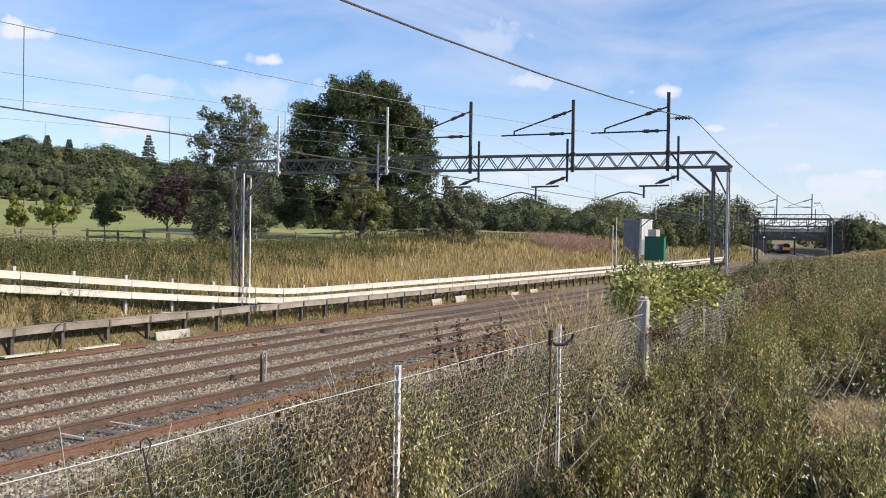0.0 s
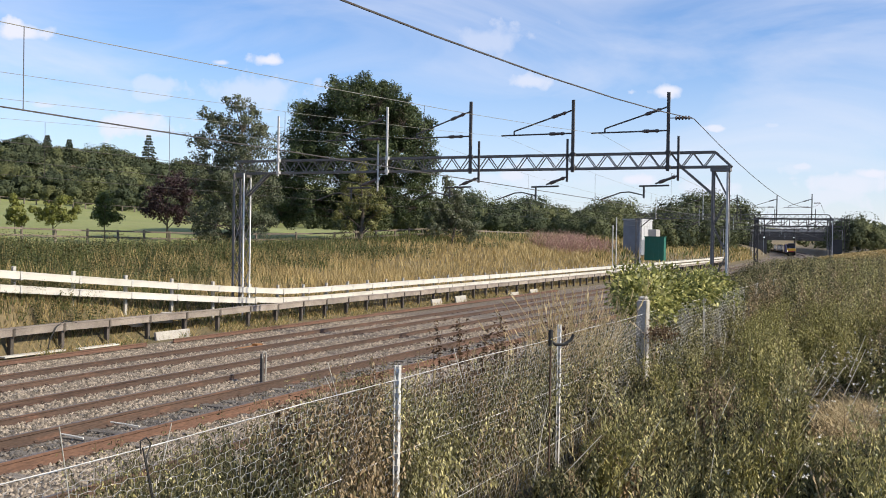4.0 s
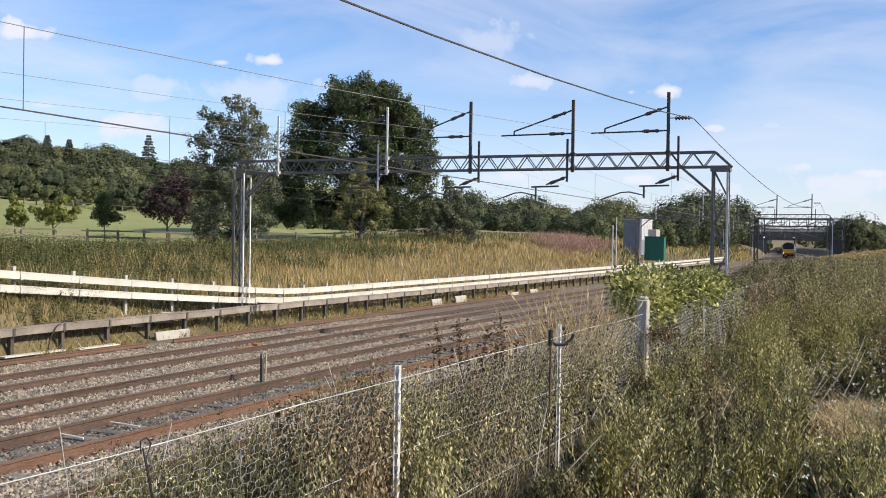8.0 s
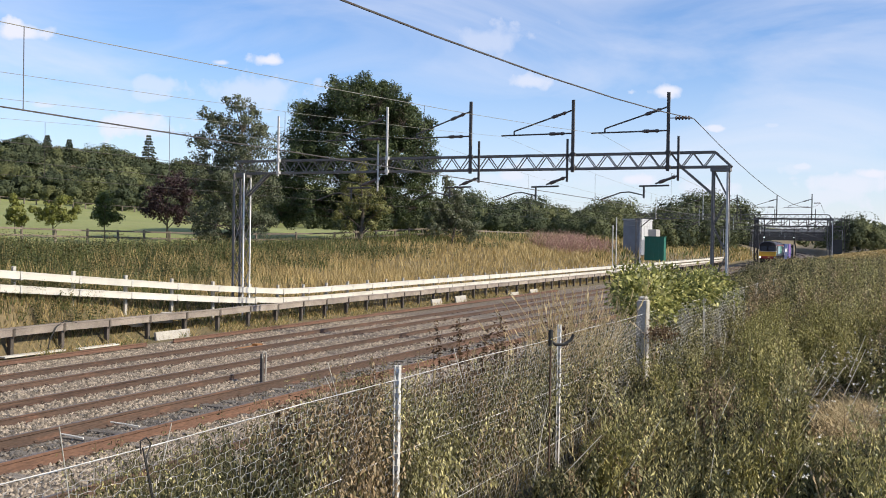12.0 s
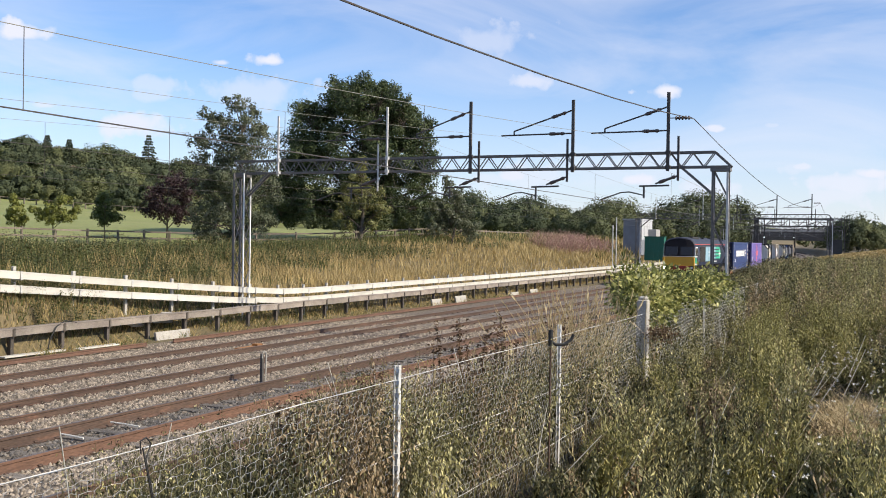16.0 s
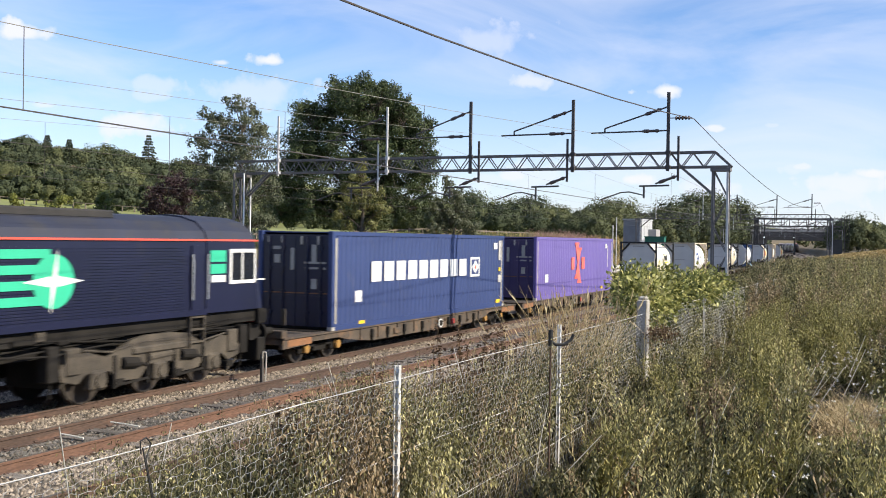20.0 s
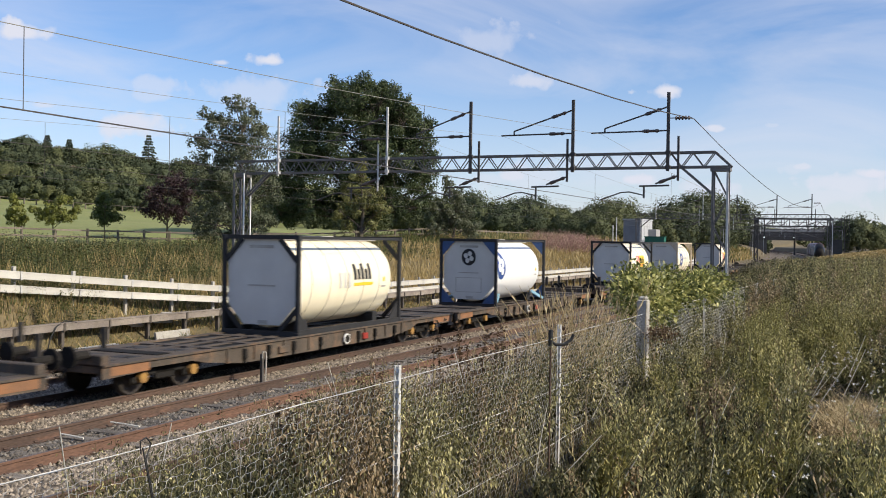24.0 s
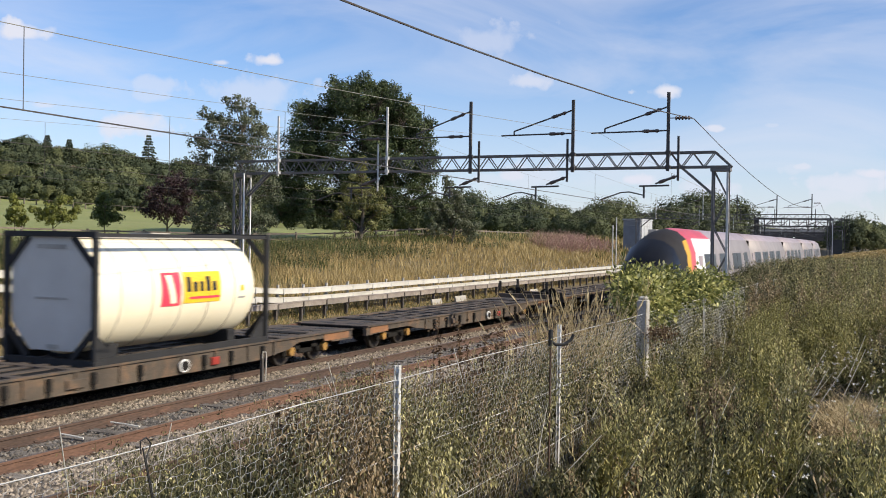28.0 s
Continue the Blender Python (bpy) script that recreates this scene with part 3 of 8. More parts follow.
# ---- vegetation ----
L_WEED = leaf_mat("weed_leaves", [(0.05, 0.05, 0.022), (0.14, 0.135, 0.056), (0.30, 0.278, 0.12), (0.52, 0.475, 0.22), (0.74, 0.67, 0.41)], 0.5, 0.12, 0.3, share=0.55, scale=2.2)
L_WEEDD = leaf_mat("dark_green_weeds", [(0.019, 0.021, 0.009), (0.05, 0.052, 0.021), (0.10, 0.098, 0.041), (0.18, 0.168, 0.075), (0.34, 0.31, 0.17)], 0.5, 0.1, 0.3, share=0.55, scale=2.2)
L_WEEDY = leaf_mat("yellow_green_weeds", [(0.08, 0.078, 0.025), (0.18, 0.17, 0.055), (0.30, 0.275, 0.095), (0.46, 0.41, 0.17)], 0.5, 0.2, 0.3, share=0.55, scale=2.2)
L_WEEDB = leaf_mat("withered_leaves", [(0.055, 0.038, 0.023), (0.15, 0.108, 0.06), (0.29, 0.215, 0.12), (0.43, 0.34, 0.21), (0.22, 0.20, 0.09)], 0.6, 0.12, share=0.5, scale=3.0)
L_BUSH = leaf_mat("bramble_leaves", [(0.04, 0.05, 0.016), (0.10, 0.118, 0.034), (0.22, 0.235, 0.068), (0.50, 0.475, 0.17), (0.78, 0.74, 0.40)], 0.38, 0.25)
L_DRY = leaf_mat("dry_grass", [(0.30, 0.22, 0.11), (0.42, 0.33, 0.18), (0.55, 0.45, 0.27), (0.64, 0.55, 0.36)], 0.7, 0.25)
L_STALK = leaf_mat("dry_stalks", [(0.17, 0.12, 0.075), (0.30, 0.24, 0.16), (0.48, 0.41, 0.30)], 0.7, 0.1)
L_STEM = leaf_mat("green_brown_stems", [(0.045, 0.04, 0.02), (0.09, 0.08, 0.04), (0.15, 0.125, 0.07)], 0.7, 0.1)
L_BANKG = leaf_mat("bank_weeds", [(0.055, 0.07, 0.02), (0.095, 0.115, 0.035), (0.145, 0.155, 0.055), (0.19, 0.18, 0.08)], 0.65, 0.3, share=0.5, scale=0.5)
L_BANKD = leaf_mat("dark_bank_weeds", [(0.03, 0.04, 0.014), (0.06, 0.074, 0.026), (0.10, 0.112, 0.042), (0.15, 0.145, 0.065)], 0.6, 0.2, share=0.5, scale=0.5)
L_BANKY = leaf_mat("bank_dry_grass", [(0.22, 0.17, 0.07), (0.36, 0.27, 0.115), (0.48, 0.37, 0.175), (0.58, 0.47, 0.26)], 0.7, 0.3, share=0.55, scale=0.4)
L_OAK = leaf_mat("dark_leaves", [(0.020, 0.032, 0.013), (0.041, 0.060, 0.023), (0.074, 0.098, 0.038), (0.122, 0.146, 0.062)], 0.5, 0.2, share=0.5, scale=0.7)
L_GREY = leaf_mat("grey_green_leaves", [(0.04, 0.05, 0.025), (0.08, 0.095, 0.05), (0.14, 0.155, 0.095), (0.22, 0.23, 0.17)], 0.5, 0.3, share=0.5, scale=0.9)
L_PURPLE = leaf_mat("maroon_leaves", [(0.018, 0.010, 0.012), (0.04, 0.022, 0.024), (0.07, 0.04, 0.04)], 0.5, 0.2)
L_LIME = leaf_mat("yellow_green_leaves", [(0.09, 0.105, 0.026), (0.17, 0.185, 0.045), (0.28, 0.28, 0.075)], 0.5, 0.3)
L_LIGHT = leaf_mat("light_olive_leaves", [(0.10, 0.115, 0.04), (0.19, 0.195, 0.07), (0.30, 0.28, 0.12)], 0.55, 0.3)
L_MIDG = leaf_mat("mid_green_leaves", [(0.03, 0.05, 0.016), (0.06, 0.085, 0.025), (0.10, 0.125, 0.04)], 0.5, 0.3)
# Tones lifted and narrowed: distance haze is put into the leaf colour.
L_WOODS = leaf_mat("far_woods", [(0.062, 0.08, 0.038), (0.09, 0.107, 0.05), (0.12, 0.133, 0.062), (0.15, 0.155, 0.074)], 0.8, 0.15, share=0.4, scale=0.09)
L_WOODD = leaf_mat("far_dark_trees", [(0.042, 0.057, 0.031), (0.062, 0.078, 0.04), (0.084, 0.099, 0.05)], 0.8, 0.12, share=0.4, scale=0.09)
L_WOODL = leaf_mat("far_light_trees", [(0.07, 0.084, 0.034), (0.108, 0.12, 0.05), (0.15, 0.152, 0.066)], 0.7, 0.15, share=0.4, scale=0.09)
L_PINK = leaf_mat("willowherb", [(0.26, 0.14, 0.13), (0.38, 0.21, 0.20), (0.42, 0.30, 0.23)], 0.7, 0.2)
L_DOCK = leaf_mat("dock_seed", [(0.075, 0.045, 0.028), (0.13, 0.085, 0.05), (0.20, 0.135, 0.08)], 0.8, 0.15)
L_SEED = leaf_mat("seed_fluff", [(0.55, 0.53, 0.48), (0.7, 0.68, 0.62)], 0.8, 0.3)
M_BARK = mat("bark", (0.13, 0.11, 0.085), (0.085, 0.07, 0.055), 5, 0.95, bump=0.6, grain=0.35, bscale=18, stretch=(1, 1, 0.35))
RNG = np.random.default_rng(7)


def unit(v):
    return v / np.maximum(np.linalg.norm(v, axis=-1, keepdims=True), 1e-9)


def leaf_quads(c, d, length, width, fold=0.25):
    """Kite-shaped leaves: base c, direction d, sizes by leaf."""
    n = len(c)
    d = unit(d)
    r = unit(np.cross(d, unit(RNG.normal(size=(n, 3)) + np.array([0, 0, 1.2]))))
    nn = np.cross(r, d)
    ln, w = np.broadcast_to(length, n)[:, None], np.broadcast_to(width, n)[:, None]
    mid = c + d * ln * 0.45
    v = np.stack([c, mid + r * w / 2 + nn * w * fold, c + d * ln - nn * ln * 0.12, mid - r * w / 2 + nn * w * fold], 1).reshape(-1, 3)
    f = np.arange(n * 4).reshape(-1, 4)
    return v, f



def facing_leaves(p, nrm, size, ratio=0.7, jitter=0.5):
    """Leaves centred at p that lie across the direction nrm, with some disorder."""
    n = len(p)
    nn = unit(nrm + RNG.normal(size=(n, 3)) * jitter)
    a = unit(np.cross(nn, unit(RNG.normal(size=(n, 3)))))
    b = np.cross(nn, a)
    sz = np.broadcast_to(size, n)[:, None]
    v = np.stack([p - a * sz * 0.5, p + b * sz * ratio * 0.5 + nn * sz * 0.08, p + a * sz * 0.5 - nn * sz * 0.06, p - b * sz * ratio * 0.5 + nn * sz * 0.08], 1).reshape(-1, 3)
    return v, np.arange(n * 4).reshape(-1, 4)


def stem_quads(a, b, r, r2=None):
    """Three-sided stalks from a to b."""
    n = len(a)
    d = unit(b - a)
    s = unit(np.cross(d, np.array([0.31, 0.22, 0.92])))
    t = np.cross(d, s)
    r = np.broadcast_to(r, n)[:, None]
    r2 = r * 0.6 if r2 is None else np.broadcast_to(r2, n)[:, None]
    vs = []
    for k in range(3):
        o = s * math.cos(k * 2.0944) + t * math.sin(k * 2.0944)
        vs += [a + o * r, b + o * r2]
    v = np.stack(vs, 1).reshape(-1, 3)
    i = np.arange(n)[:, None] * 6
    f = np.concatenate([i + np.array([0, 2, 3, 1]), i + np.array([2, 4, 5, 3]), i + np.array([4, 0, 1, 5])])
    return v, f


def join(bits):
    vs, fs, ss, o = [], [], [], 0
    for (v, f), slot in bits:
        vs.append(v)
        fs.append(f + o)
        ss.append(np.full(len(f), slot))
        o += len(v)
    return np.concatenate(vs), np.concatenate(fs), np.concatenate(ss)


def stuff(name, bits, mats, label, category):
    v, f, s = join(bits)
    ob = new(name, np_mesh(name, v, f, mats, s))
    return tagged(ob, label, category, kind="stuff")


def weed_patch(xy, height, leaf_n, leaf_len, stem_r=0.0035, lean=0.16, bits=None, slots=(0, 1), leaf_w=0.42, gz=None, low=0.22, droop=0.75, out=0.16, rise=0.55):
    """Leafy upright weeds: a bent stem with leaves in turns up it."""
    n = len(xy)
    z = ground_z(xy[:, 0], xy[:, 1]) if gz is None else gz
    base = np.column_stack([xy, z - 0.05])
    h = height[:, None]
    ln = RNG.normal(size=(n, 2)) * lean
    mid = base + np.column_stack([ln * 0.4 * h, h[:, 0] * 0.55])
    tip = base + np.column_stack([ln * 1.1 * h, h[:, 0] * 1.0])
    bits.append((stem_quads(base, mid, stem_r, stem_r * 0.8), slots[1]))
    bits.append((stem_quads(mid, tip, stem_r * 0.8, stem_r * 0.4), slots[1]))
    k = leaf_n
    t = np.sort(RNG.uniform(low, 1.03, size=(n, k)), 1)
    lo = (t < 0.55)[..., None]
    u = np.where(lo, t[..., None] / 0.55, (t[..., None] - 0.55) / 0.45)
    p = np.where(lo, base[:, None] + (mid - base)[:, None] * u, mid[:, None] + (tip - mid)[:, None] * u)
    ang = RNG.uniform(0, 2 * math.pi, size=(n, k))
    up = RNG.uniform(-droop, rise, size=(n, k))
    d = np.stack([np.cos(ang), np.sin(ang), up], -1)
    size = leaf_len * RNG.uniform(0.55, 1.3, size=(n, k)) * (1.15 - 0.45 * t)
    # short side shoots carry part of the leaves away from the stem
    side = RNG.random((n, k)) < 0.45
    p = p + np.where(side[..., None], d * (RNG.uniform(0.03, max(out, 0.04), size=(n, k)) * h)[..., None], 0)
    bits.append((leaf_quads(p.reshape(-1, 3), d.reshape(-1, 3), size.ravel(), size.ravel() * leaf_w), slots[0]))


def spires(xy, height, levels, leaf_len, bits, slots=(0, 1), stem_r=0.003, lean=0.14, leaf_w=0.4, low=0.25, tilt=(-0.9, 0.1), whorl=3):
    """Upright weeds: a bent stem with whorls of leaves that grow smaller towards the tip."""
    n = len(xy)
    if n == 0:
        return
    base = np.column_stack([xy, ground_z(xy[:, 0], xy[:, 1]) - 0.05])
    h = height[:, None]
    ln = RNG.normal(size=(n, 2)) * lean
    mid = base + np.column_stack([ln * 0.35 * h, height * 0.55])
    tip = base + np.column_stack([ln * 1.1 * h, height])
    bits.append((stem_quads(base, mid, stem_r, stem_r * 0.8), slots[1]))
    bits.append((stem_quads(mid, tip, stem_r * 0.8, stem_r * 0.4), slots[1]))
    k = levels
    t = (low + (1.0 - low) * ((np.arange(k) + 0.5) / k)[None] + RNG.normal(size=(n, k)) * 0.35 * (1 - low) / k)
    t = np.repeat(np.clip(t, 0.05, 1.0)[:, :, None], whorl, 2)
    tt = t[..., None]
    p = np.where(tt < 0.55, base[:, None, None] + (mid - base)[:, None, None] * (tt / 0.55), mid[:, None, None] + (tip - mid)[:, None, None] * ((tt - 0.55) / 0.45))
    turn = RNG.uniform(0, 6.283, size=(n, 1, 1)) + np.arange(k)[None, :, None] * 1.1 + np.arange(whorl)[None, None] * (6.283 / whorl) + RNG.normal(size=(n, k, whorl)) * 0.35
    d = np.stack([np.cos(turn), np.sin(turn), RNG.uniform(tilt[0], tilt[1], size=turn.shape) + 0.6 * (t > 0.9)], -1)
    size = leaf_len * RNG.uniform(0.7, 1.3, size=turn.shape) * (1.2 - 0.7 * t ** 2)
    # side shoots carry some of the leaves away from the stem
    out = RNG.uniform(0.1, 0.5, size=turn.shape) + np.where(RNG.random(turn.shape) < 0.4, RNG.uniform(0.3, 1.6, size=turn.shape) * (1.1 - t), 0)
    p = p + d * np.array([1, 1, 0.1]) * (out * leaf_len)[..., None]
    bits.append((leaf_quads(p.reshape(-1, 3), d.reshape(-1, 3), size.ravel(), size.ravel() * leaf_w, 0.18), slots[0]))


def blades(xy, height, width, lean, bits, slot, z=None):
    n = len(xy)
    z = ground_z(xy[:, 0], xy[:, 1]) if z is None else z
    base = np.column_stack([xy, z - 0.04])
    ang = RNG.uniform(0, 2 * math.pi, n)
    d = np.column_stack([np.cos(ang) * lean, np.sin(ang) * lean, np.ones(n)]) * (1 + 0.0 * height[:, None])
    bits.append((leaf_quads(base, d, height, width, 0.1), slot))


def off_line(x, o):
    return o + np.where(x < 40, 0, (np.minimum(x, 700) - 40) ** 2 / 6400)


def clump(x, y):
    """Slow ups and downs of the growth, from 0 to 1."""
    return 0.5 + 0.25 * np.sin(x * 1.9 + 1.3 * np.sin(y * 1.1)) + 0.25 * np.sin(y * 2.7 + x * 0.8 + 2 * np.sin(x * 0.6))


def sight_limit(x, y, k):
    """How tall the growth may stand at a place: under a sight line from the eye, falling by k per metre of depth,
    fitted to the camera's view.
    """
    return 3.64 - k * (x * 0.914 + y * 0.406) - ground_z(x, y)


def clumps(n, x0, x1, y0, y1, per, spread):
    """Stems gathered in clumps: places, the clump's number and its own chance value."""
    cx, cy = RNG.uniform(x0, x1, n), RNG.uniform(y0, y1, n)
    who = np.repeat(np.arange(n), RNG.integers(per[0], per[1], n))
    r = RNG.uniform(0.6, 1.3, n) * spread
    xy = np.column_stack([cx[who], cy[who]]) + RNG.normal(size=(len(who), 2)) * r[who][:, None]
    return xy, RNG.random(n)[who], RNG.random(n)[who]


def near_weeds():
    R = RNG
    bits = []
    # the strip before the wire fence: clumps of nettle-like stems with dark hollows between
    xy, tall, tint = clumps(270, 3.6, 21, -0.7, 2.7, (8, 16), 0.085)
    x, y = xy.T
    swell = clump(x * 1.7 + 1.0, y * 2.1)
    keep = (swell > 0.10) & (x * 0.914 + y * 0.406 > 3.9) & (y < 2.74) & (y > -1.2)
    trod = np.sqrt(((x - 11.9) / 1.25) ** 2 + ((y - 0.15) / 0.5) ** 2)
    bare = trod + 0.35 * R.normal(size=len(x)) < 0.6
    path = np.abs(y - 0.75 + 0.02 * (x - 12)) < 0.07
    hollow = ((x - 7.2) / 1.1) ** 2 + ((y - 1.2) / 0.24) ** 2 < 1
    keep &= ~(bare | (path & (x > 11.5)))
    xy, tall, tint, swell = xy[keep], tall[keep], tint[keep], swell[keep]
    x, y = xy.T
    n = len(xy)
    # Weeds kept low in this sector so the camera sees the dry patch.
    clear_sector = smooth_step(0.0, 0.02, y / x) * smooth_step(0.1, 0.07, y / x) * smooth_step(17.0, 12.4, x)
    lim = sight_limit(x, y, 0.182 * clear_sector + (1 - clear_sector) * np.interp(y / x, [0.0, 0.05, 0.11, 0.141, 0.168, 0.228, 0.245, 0.26, 0.307, 0.37, 0.5], [0.02, 0.03, 0.045, 0.085, 0.095, 0.106, 0.14, 0.165, 0.215, 0.24, 0.27]))
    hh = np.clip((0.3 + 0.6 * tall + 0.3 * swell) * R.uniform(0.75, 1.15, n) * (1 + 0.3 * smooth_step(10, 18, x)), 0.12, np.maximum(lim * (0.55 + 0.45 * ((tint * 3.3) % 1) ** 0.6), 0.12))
    hh = np.where(hollow[keep], hh * 0.62, hh) * (0.3 + 0.7 * smooth_step(0.6, 2.0, trod[keep]))
    hh = np.where((x < 6.2) & (y > 0.6) & (y < 1.25), hh * 0.7, hh)
    brown = tint + 0.5 * smooth_step(1.0, 0.2, y) * smooth_step(12, 7, x) > 0.88
    yellow = ~brown & ((tint * 5.7) % 1 < 0.12 + 0.5 * smooth_step(8, 12, x) * smooth_step(0.2, 0.13, y / x))
    wide = (tint * 7.3) % 1 < 0.5
    far = x > 10
    patch = clump(x * 0.75 + 3.0, y * 1.5 + 0.7)
    dark = ~brown & ~yellow & ((tint * 11.3) % 1 < 0.2 + 0.6 * smooth_step(0.4, 0.8, patch))
    for m, sl in ((~brown & ~yellow & ~dark, 0), (brown, 2), (yellow, 3), (dark, 4)):
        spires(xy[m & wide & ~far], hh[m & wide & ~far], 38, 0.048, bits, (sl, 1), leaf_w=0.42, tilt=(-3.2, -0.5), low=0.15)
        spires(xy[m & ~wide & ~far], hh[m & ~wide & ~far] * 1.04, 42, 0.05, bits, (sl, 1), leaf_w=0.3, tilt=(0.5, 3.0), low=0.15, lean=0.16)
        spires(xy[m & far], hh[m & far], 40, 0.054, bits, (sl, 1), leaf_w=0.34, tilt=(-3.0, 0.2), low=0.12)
    # low growth between the clumps
    n = 1100
    xy = np.column_stack([R.uniform(4, 20, n), R.uniform(-0.6, 2.7, n)])
    spires(xy, R.uniform(0.08, 0.26, n), 9, 0.042, bits, (2, 1), low=0.1, lean=0.5, leaf_w=0.35, tilt=(-0.3, 0.8))
    # further weeds to the side, low
    n = 260
    xy = np.column_stack([R.uniform(3, 17, n), R.uniform(-5, -1.3, n)])
    spires(xy, R.uniform(0.3, 0.6, n), 10, 0.08, bits)
    # beyond the fence, down the slope, about as high as the fence, fitted to the camera's view
    n = 3900
    x = np.where(R.random(n) < 0.45, 2.4 + 5.6 * R.random(n), 2.8 + 17.2 * R.random(n) ** 1.2)
    y = 2.87 + 1.9 * R.random(n) ** 1.7
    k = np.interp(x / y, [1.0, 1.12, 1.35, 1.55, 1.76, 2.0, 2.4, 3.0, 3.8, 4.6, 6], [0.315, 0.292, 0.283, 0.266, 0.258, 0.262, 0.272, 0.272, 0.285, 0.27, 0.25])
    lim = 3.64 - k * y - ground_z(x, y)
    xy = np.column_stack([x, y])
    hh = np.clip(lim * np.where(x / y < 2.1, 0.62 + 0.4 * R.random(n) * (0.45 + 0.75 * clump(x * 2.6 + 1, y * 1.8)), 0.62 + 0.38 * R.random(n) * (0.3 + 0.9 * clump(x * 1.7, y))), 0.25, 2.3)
    low = R.random(n) < 0.25 * smooth_step(1.9, 1.3, x / y)
    hh = np.where(low, hh * 0.6, hh)
    tan = clump(x * 1.7 + 5, y * 0.9) + 0.12 * R.normal(size=n) > 0.80 - 0.06 * smooth_step(8, 5, x)
    thin = (clump(x * 2.3 + 2, y * 1.5) > 0.78) & (R.random(n) < 0.5)
    m = x < 9
    dim = clump(x * 2.9 + 7, y * 2.2 + 1) + 0.12 * R.normal(size=n) > 0.42
    for t, sl in ((tan & ~thin, 2), (~tan & ~thin & ~dim, 0), (~tan & ~thin & dim, 4)):
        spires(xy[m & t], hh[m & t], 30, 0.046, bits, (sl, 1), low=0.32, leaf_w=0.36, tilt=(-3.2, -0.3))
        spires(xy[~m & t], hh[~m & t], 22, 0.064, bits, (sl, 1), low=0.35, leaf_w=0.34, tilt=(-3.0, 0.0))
    stuff("weeds", bits, [L_WEED, L_STEM, L_WEEDB, L_WEEDY, L_WEEDD], "dense rank olive-green weeds round the wire fence", "weeds")
    # brown docks gone to seed, in a few clumps beside the fence
    bits = []
    for cx, cy, top, n in ((7.6, 3.2, 3.0, 8), (8.55, 3.25, 2.96, 8), (5.95, 3.15, 2.86, 9), (5.55, 3.1, 2.80, 8), (4.9, 3.1, 2.76, 6), (9.9, 3.2, 2.95, 6), (10.6, 3.3, 2.95, 6)):
        x, y = R.normal(cx, 0.09, n), R.normal(cy, 0.07, n)
        weed_patch(np.column_stack([x, y]), (top - ground_z(x, y)) * R.uniform(0.72, 1.03, n), 160, 0.04, bits=bits, stem_r=0.005, lean=0.05, leaf_w=0.75, low=0.5, out=0.035)
    n = 420
    x, y = R.normal(12.25, 0.1, n), 2.72 + 0.05 * R.normal(size=n)
    p = np.column_stack([x, y - 0.30 * R.random(n), 2.56 + 0.05 * R.normal(size=n)])
    bits.append((leaf_quads(p, R.normal(size=(n, 3)), 0.035, 0.02), 0))
    stuff("docks", bits, [L_DOCK, L_DOCK], "brown seeding dock plants along the fence", "weeds")
    bits = []
    k = 430
    who = np.repeat(np.arange(k), R.integers(6, 13, k))
    n = len(who)
    cx, co = 18 + 62 * R.random(k) ** 1.5, R.uniform(-1.5, 6.4, k)
    room = 0.012 * cx
    x = cx[who] + R.normal(size=n) * room[who]
    o = co[who] + R.normal(size=n) * room[who] * 0.6
    y = off_line(x, o)
    # Heights fitted to the weed line in the camera's view.
    lim = sight_limit(x, y, np.interp(y / x, [0, 0.045, 0.09, 0.12, 0.145, 0.22, 0.4], [0.004, 0.009, 0.010, 0.011, 0.025, 0.047, 0.09]))
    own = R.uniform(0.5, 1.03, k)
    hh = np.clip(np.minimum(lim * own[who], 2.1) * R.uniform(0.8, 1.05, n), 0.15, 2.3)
    ok = (lim > 0.2) & ((y > 2.9) | (x > 20))
    xy, hh, x, o = np.column_stack([x, y])[ok], hh[ok], x[ok], o[ok]
    hue = R.random(k)
    side = np.clip(co / 6.4, 0, 1)
    hue = np.clip(0.6 * hue + 0.4 * clump(cx * 0.23, co * 0.9) + 0.12 * (1 - 2 * side) * np.sign(hue - 0.5), 0, 1)[who][ok]
    tan, lush = hue < 0.26, hue > 0.74
    for m, sl in ((tan, 2), (~tan & ~lush & (hue > 0.58), 0), (~tan & ~lush & (hue <= 0.58), 5), (lush, 4)):
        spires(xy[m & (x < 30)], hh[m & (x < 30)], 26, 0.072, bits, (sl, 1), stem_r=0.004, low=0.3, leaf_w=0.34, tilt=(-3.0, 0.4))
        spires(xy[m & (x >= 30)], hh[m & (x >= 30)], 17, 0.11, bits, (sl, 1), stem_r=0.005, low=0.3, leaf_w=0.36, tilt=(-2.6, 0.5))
    n = 1300
    x = 77 + 120 * R.random(n)
    o = R.uniform(-8, 6.0, n)
    y = off_line(x, o)
    lim = np.maximum(sight_limit(x, y, np.interp(y / x, [0, 0.045, 0.09], [0.001, 0.008, 0.014])), 0.35)
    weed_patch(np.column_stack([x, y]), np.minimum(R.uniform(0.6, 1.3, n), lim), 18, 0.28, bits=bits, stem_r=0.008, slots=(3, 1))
    stuff("far_weeds", bits, [L_WEED, L_STEM, L_WEEDB, L_BANKY, L_WEEDY, L_WEEDD], "rank weeds along the top of the cutting", "weeds")
    # dry stalks and bents standing out of the weeds
    bits = []
    n = 380
    x = R.uniform(3.6, 30, n)
    y = off_line(x, R.uniform(-0.4, 4.8, n))
    keep = x * 0.914 + y * 0.406 > 4.2
    base = np.column_stack([x, y, ground_z(x, y)])[keep]
    n = len(base)
    h = R.uniform(0.5, 1.0, n)
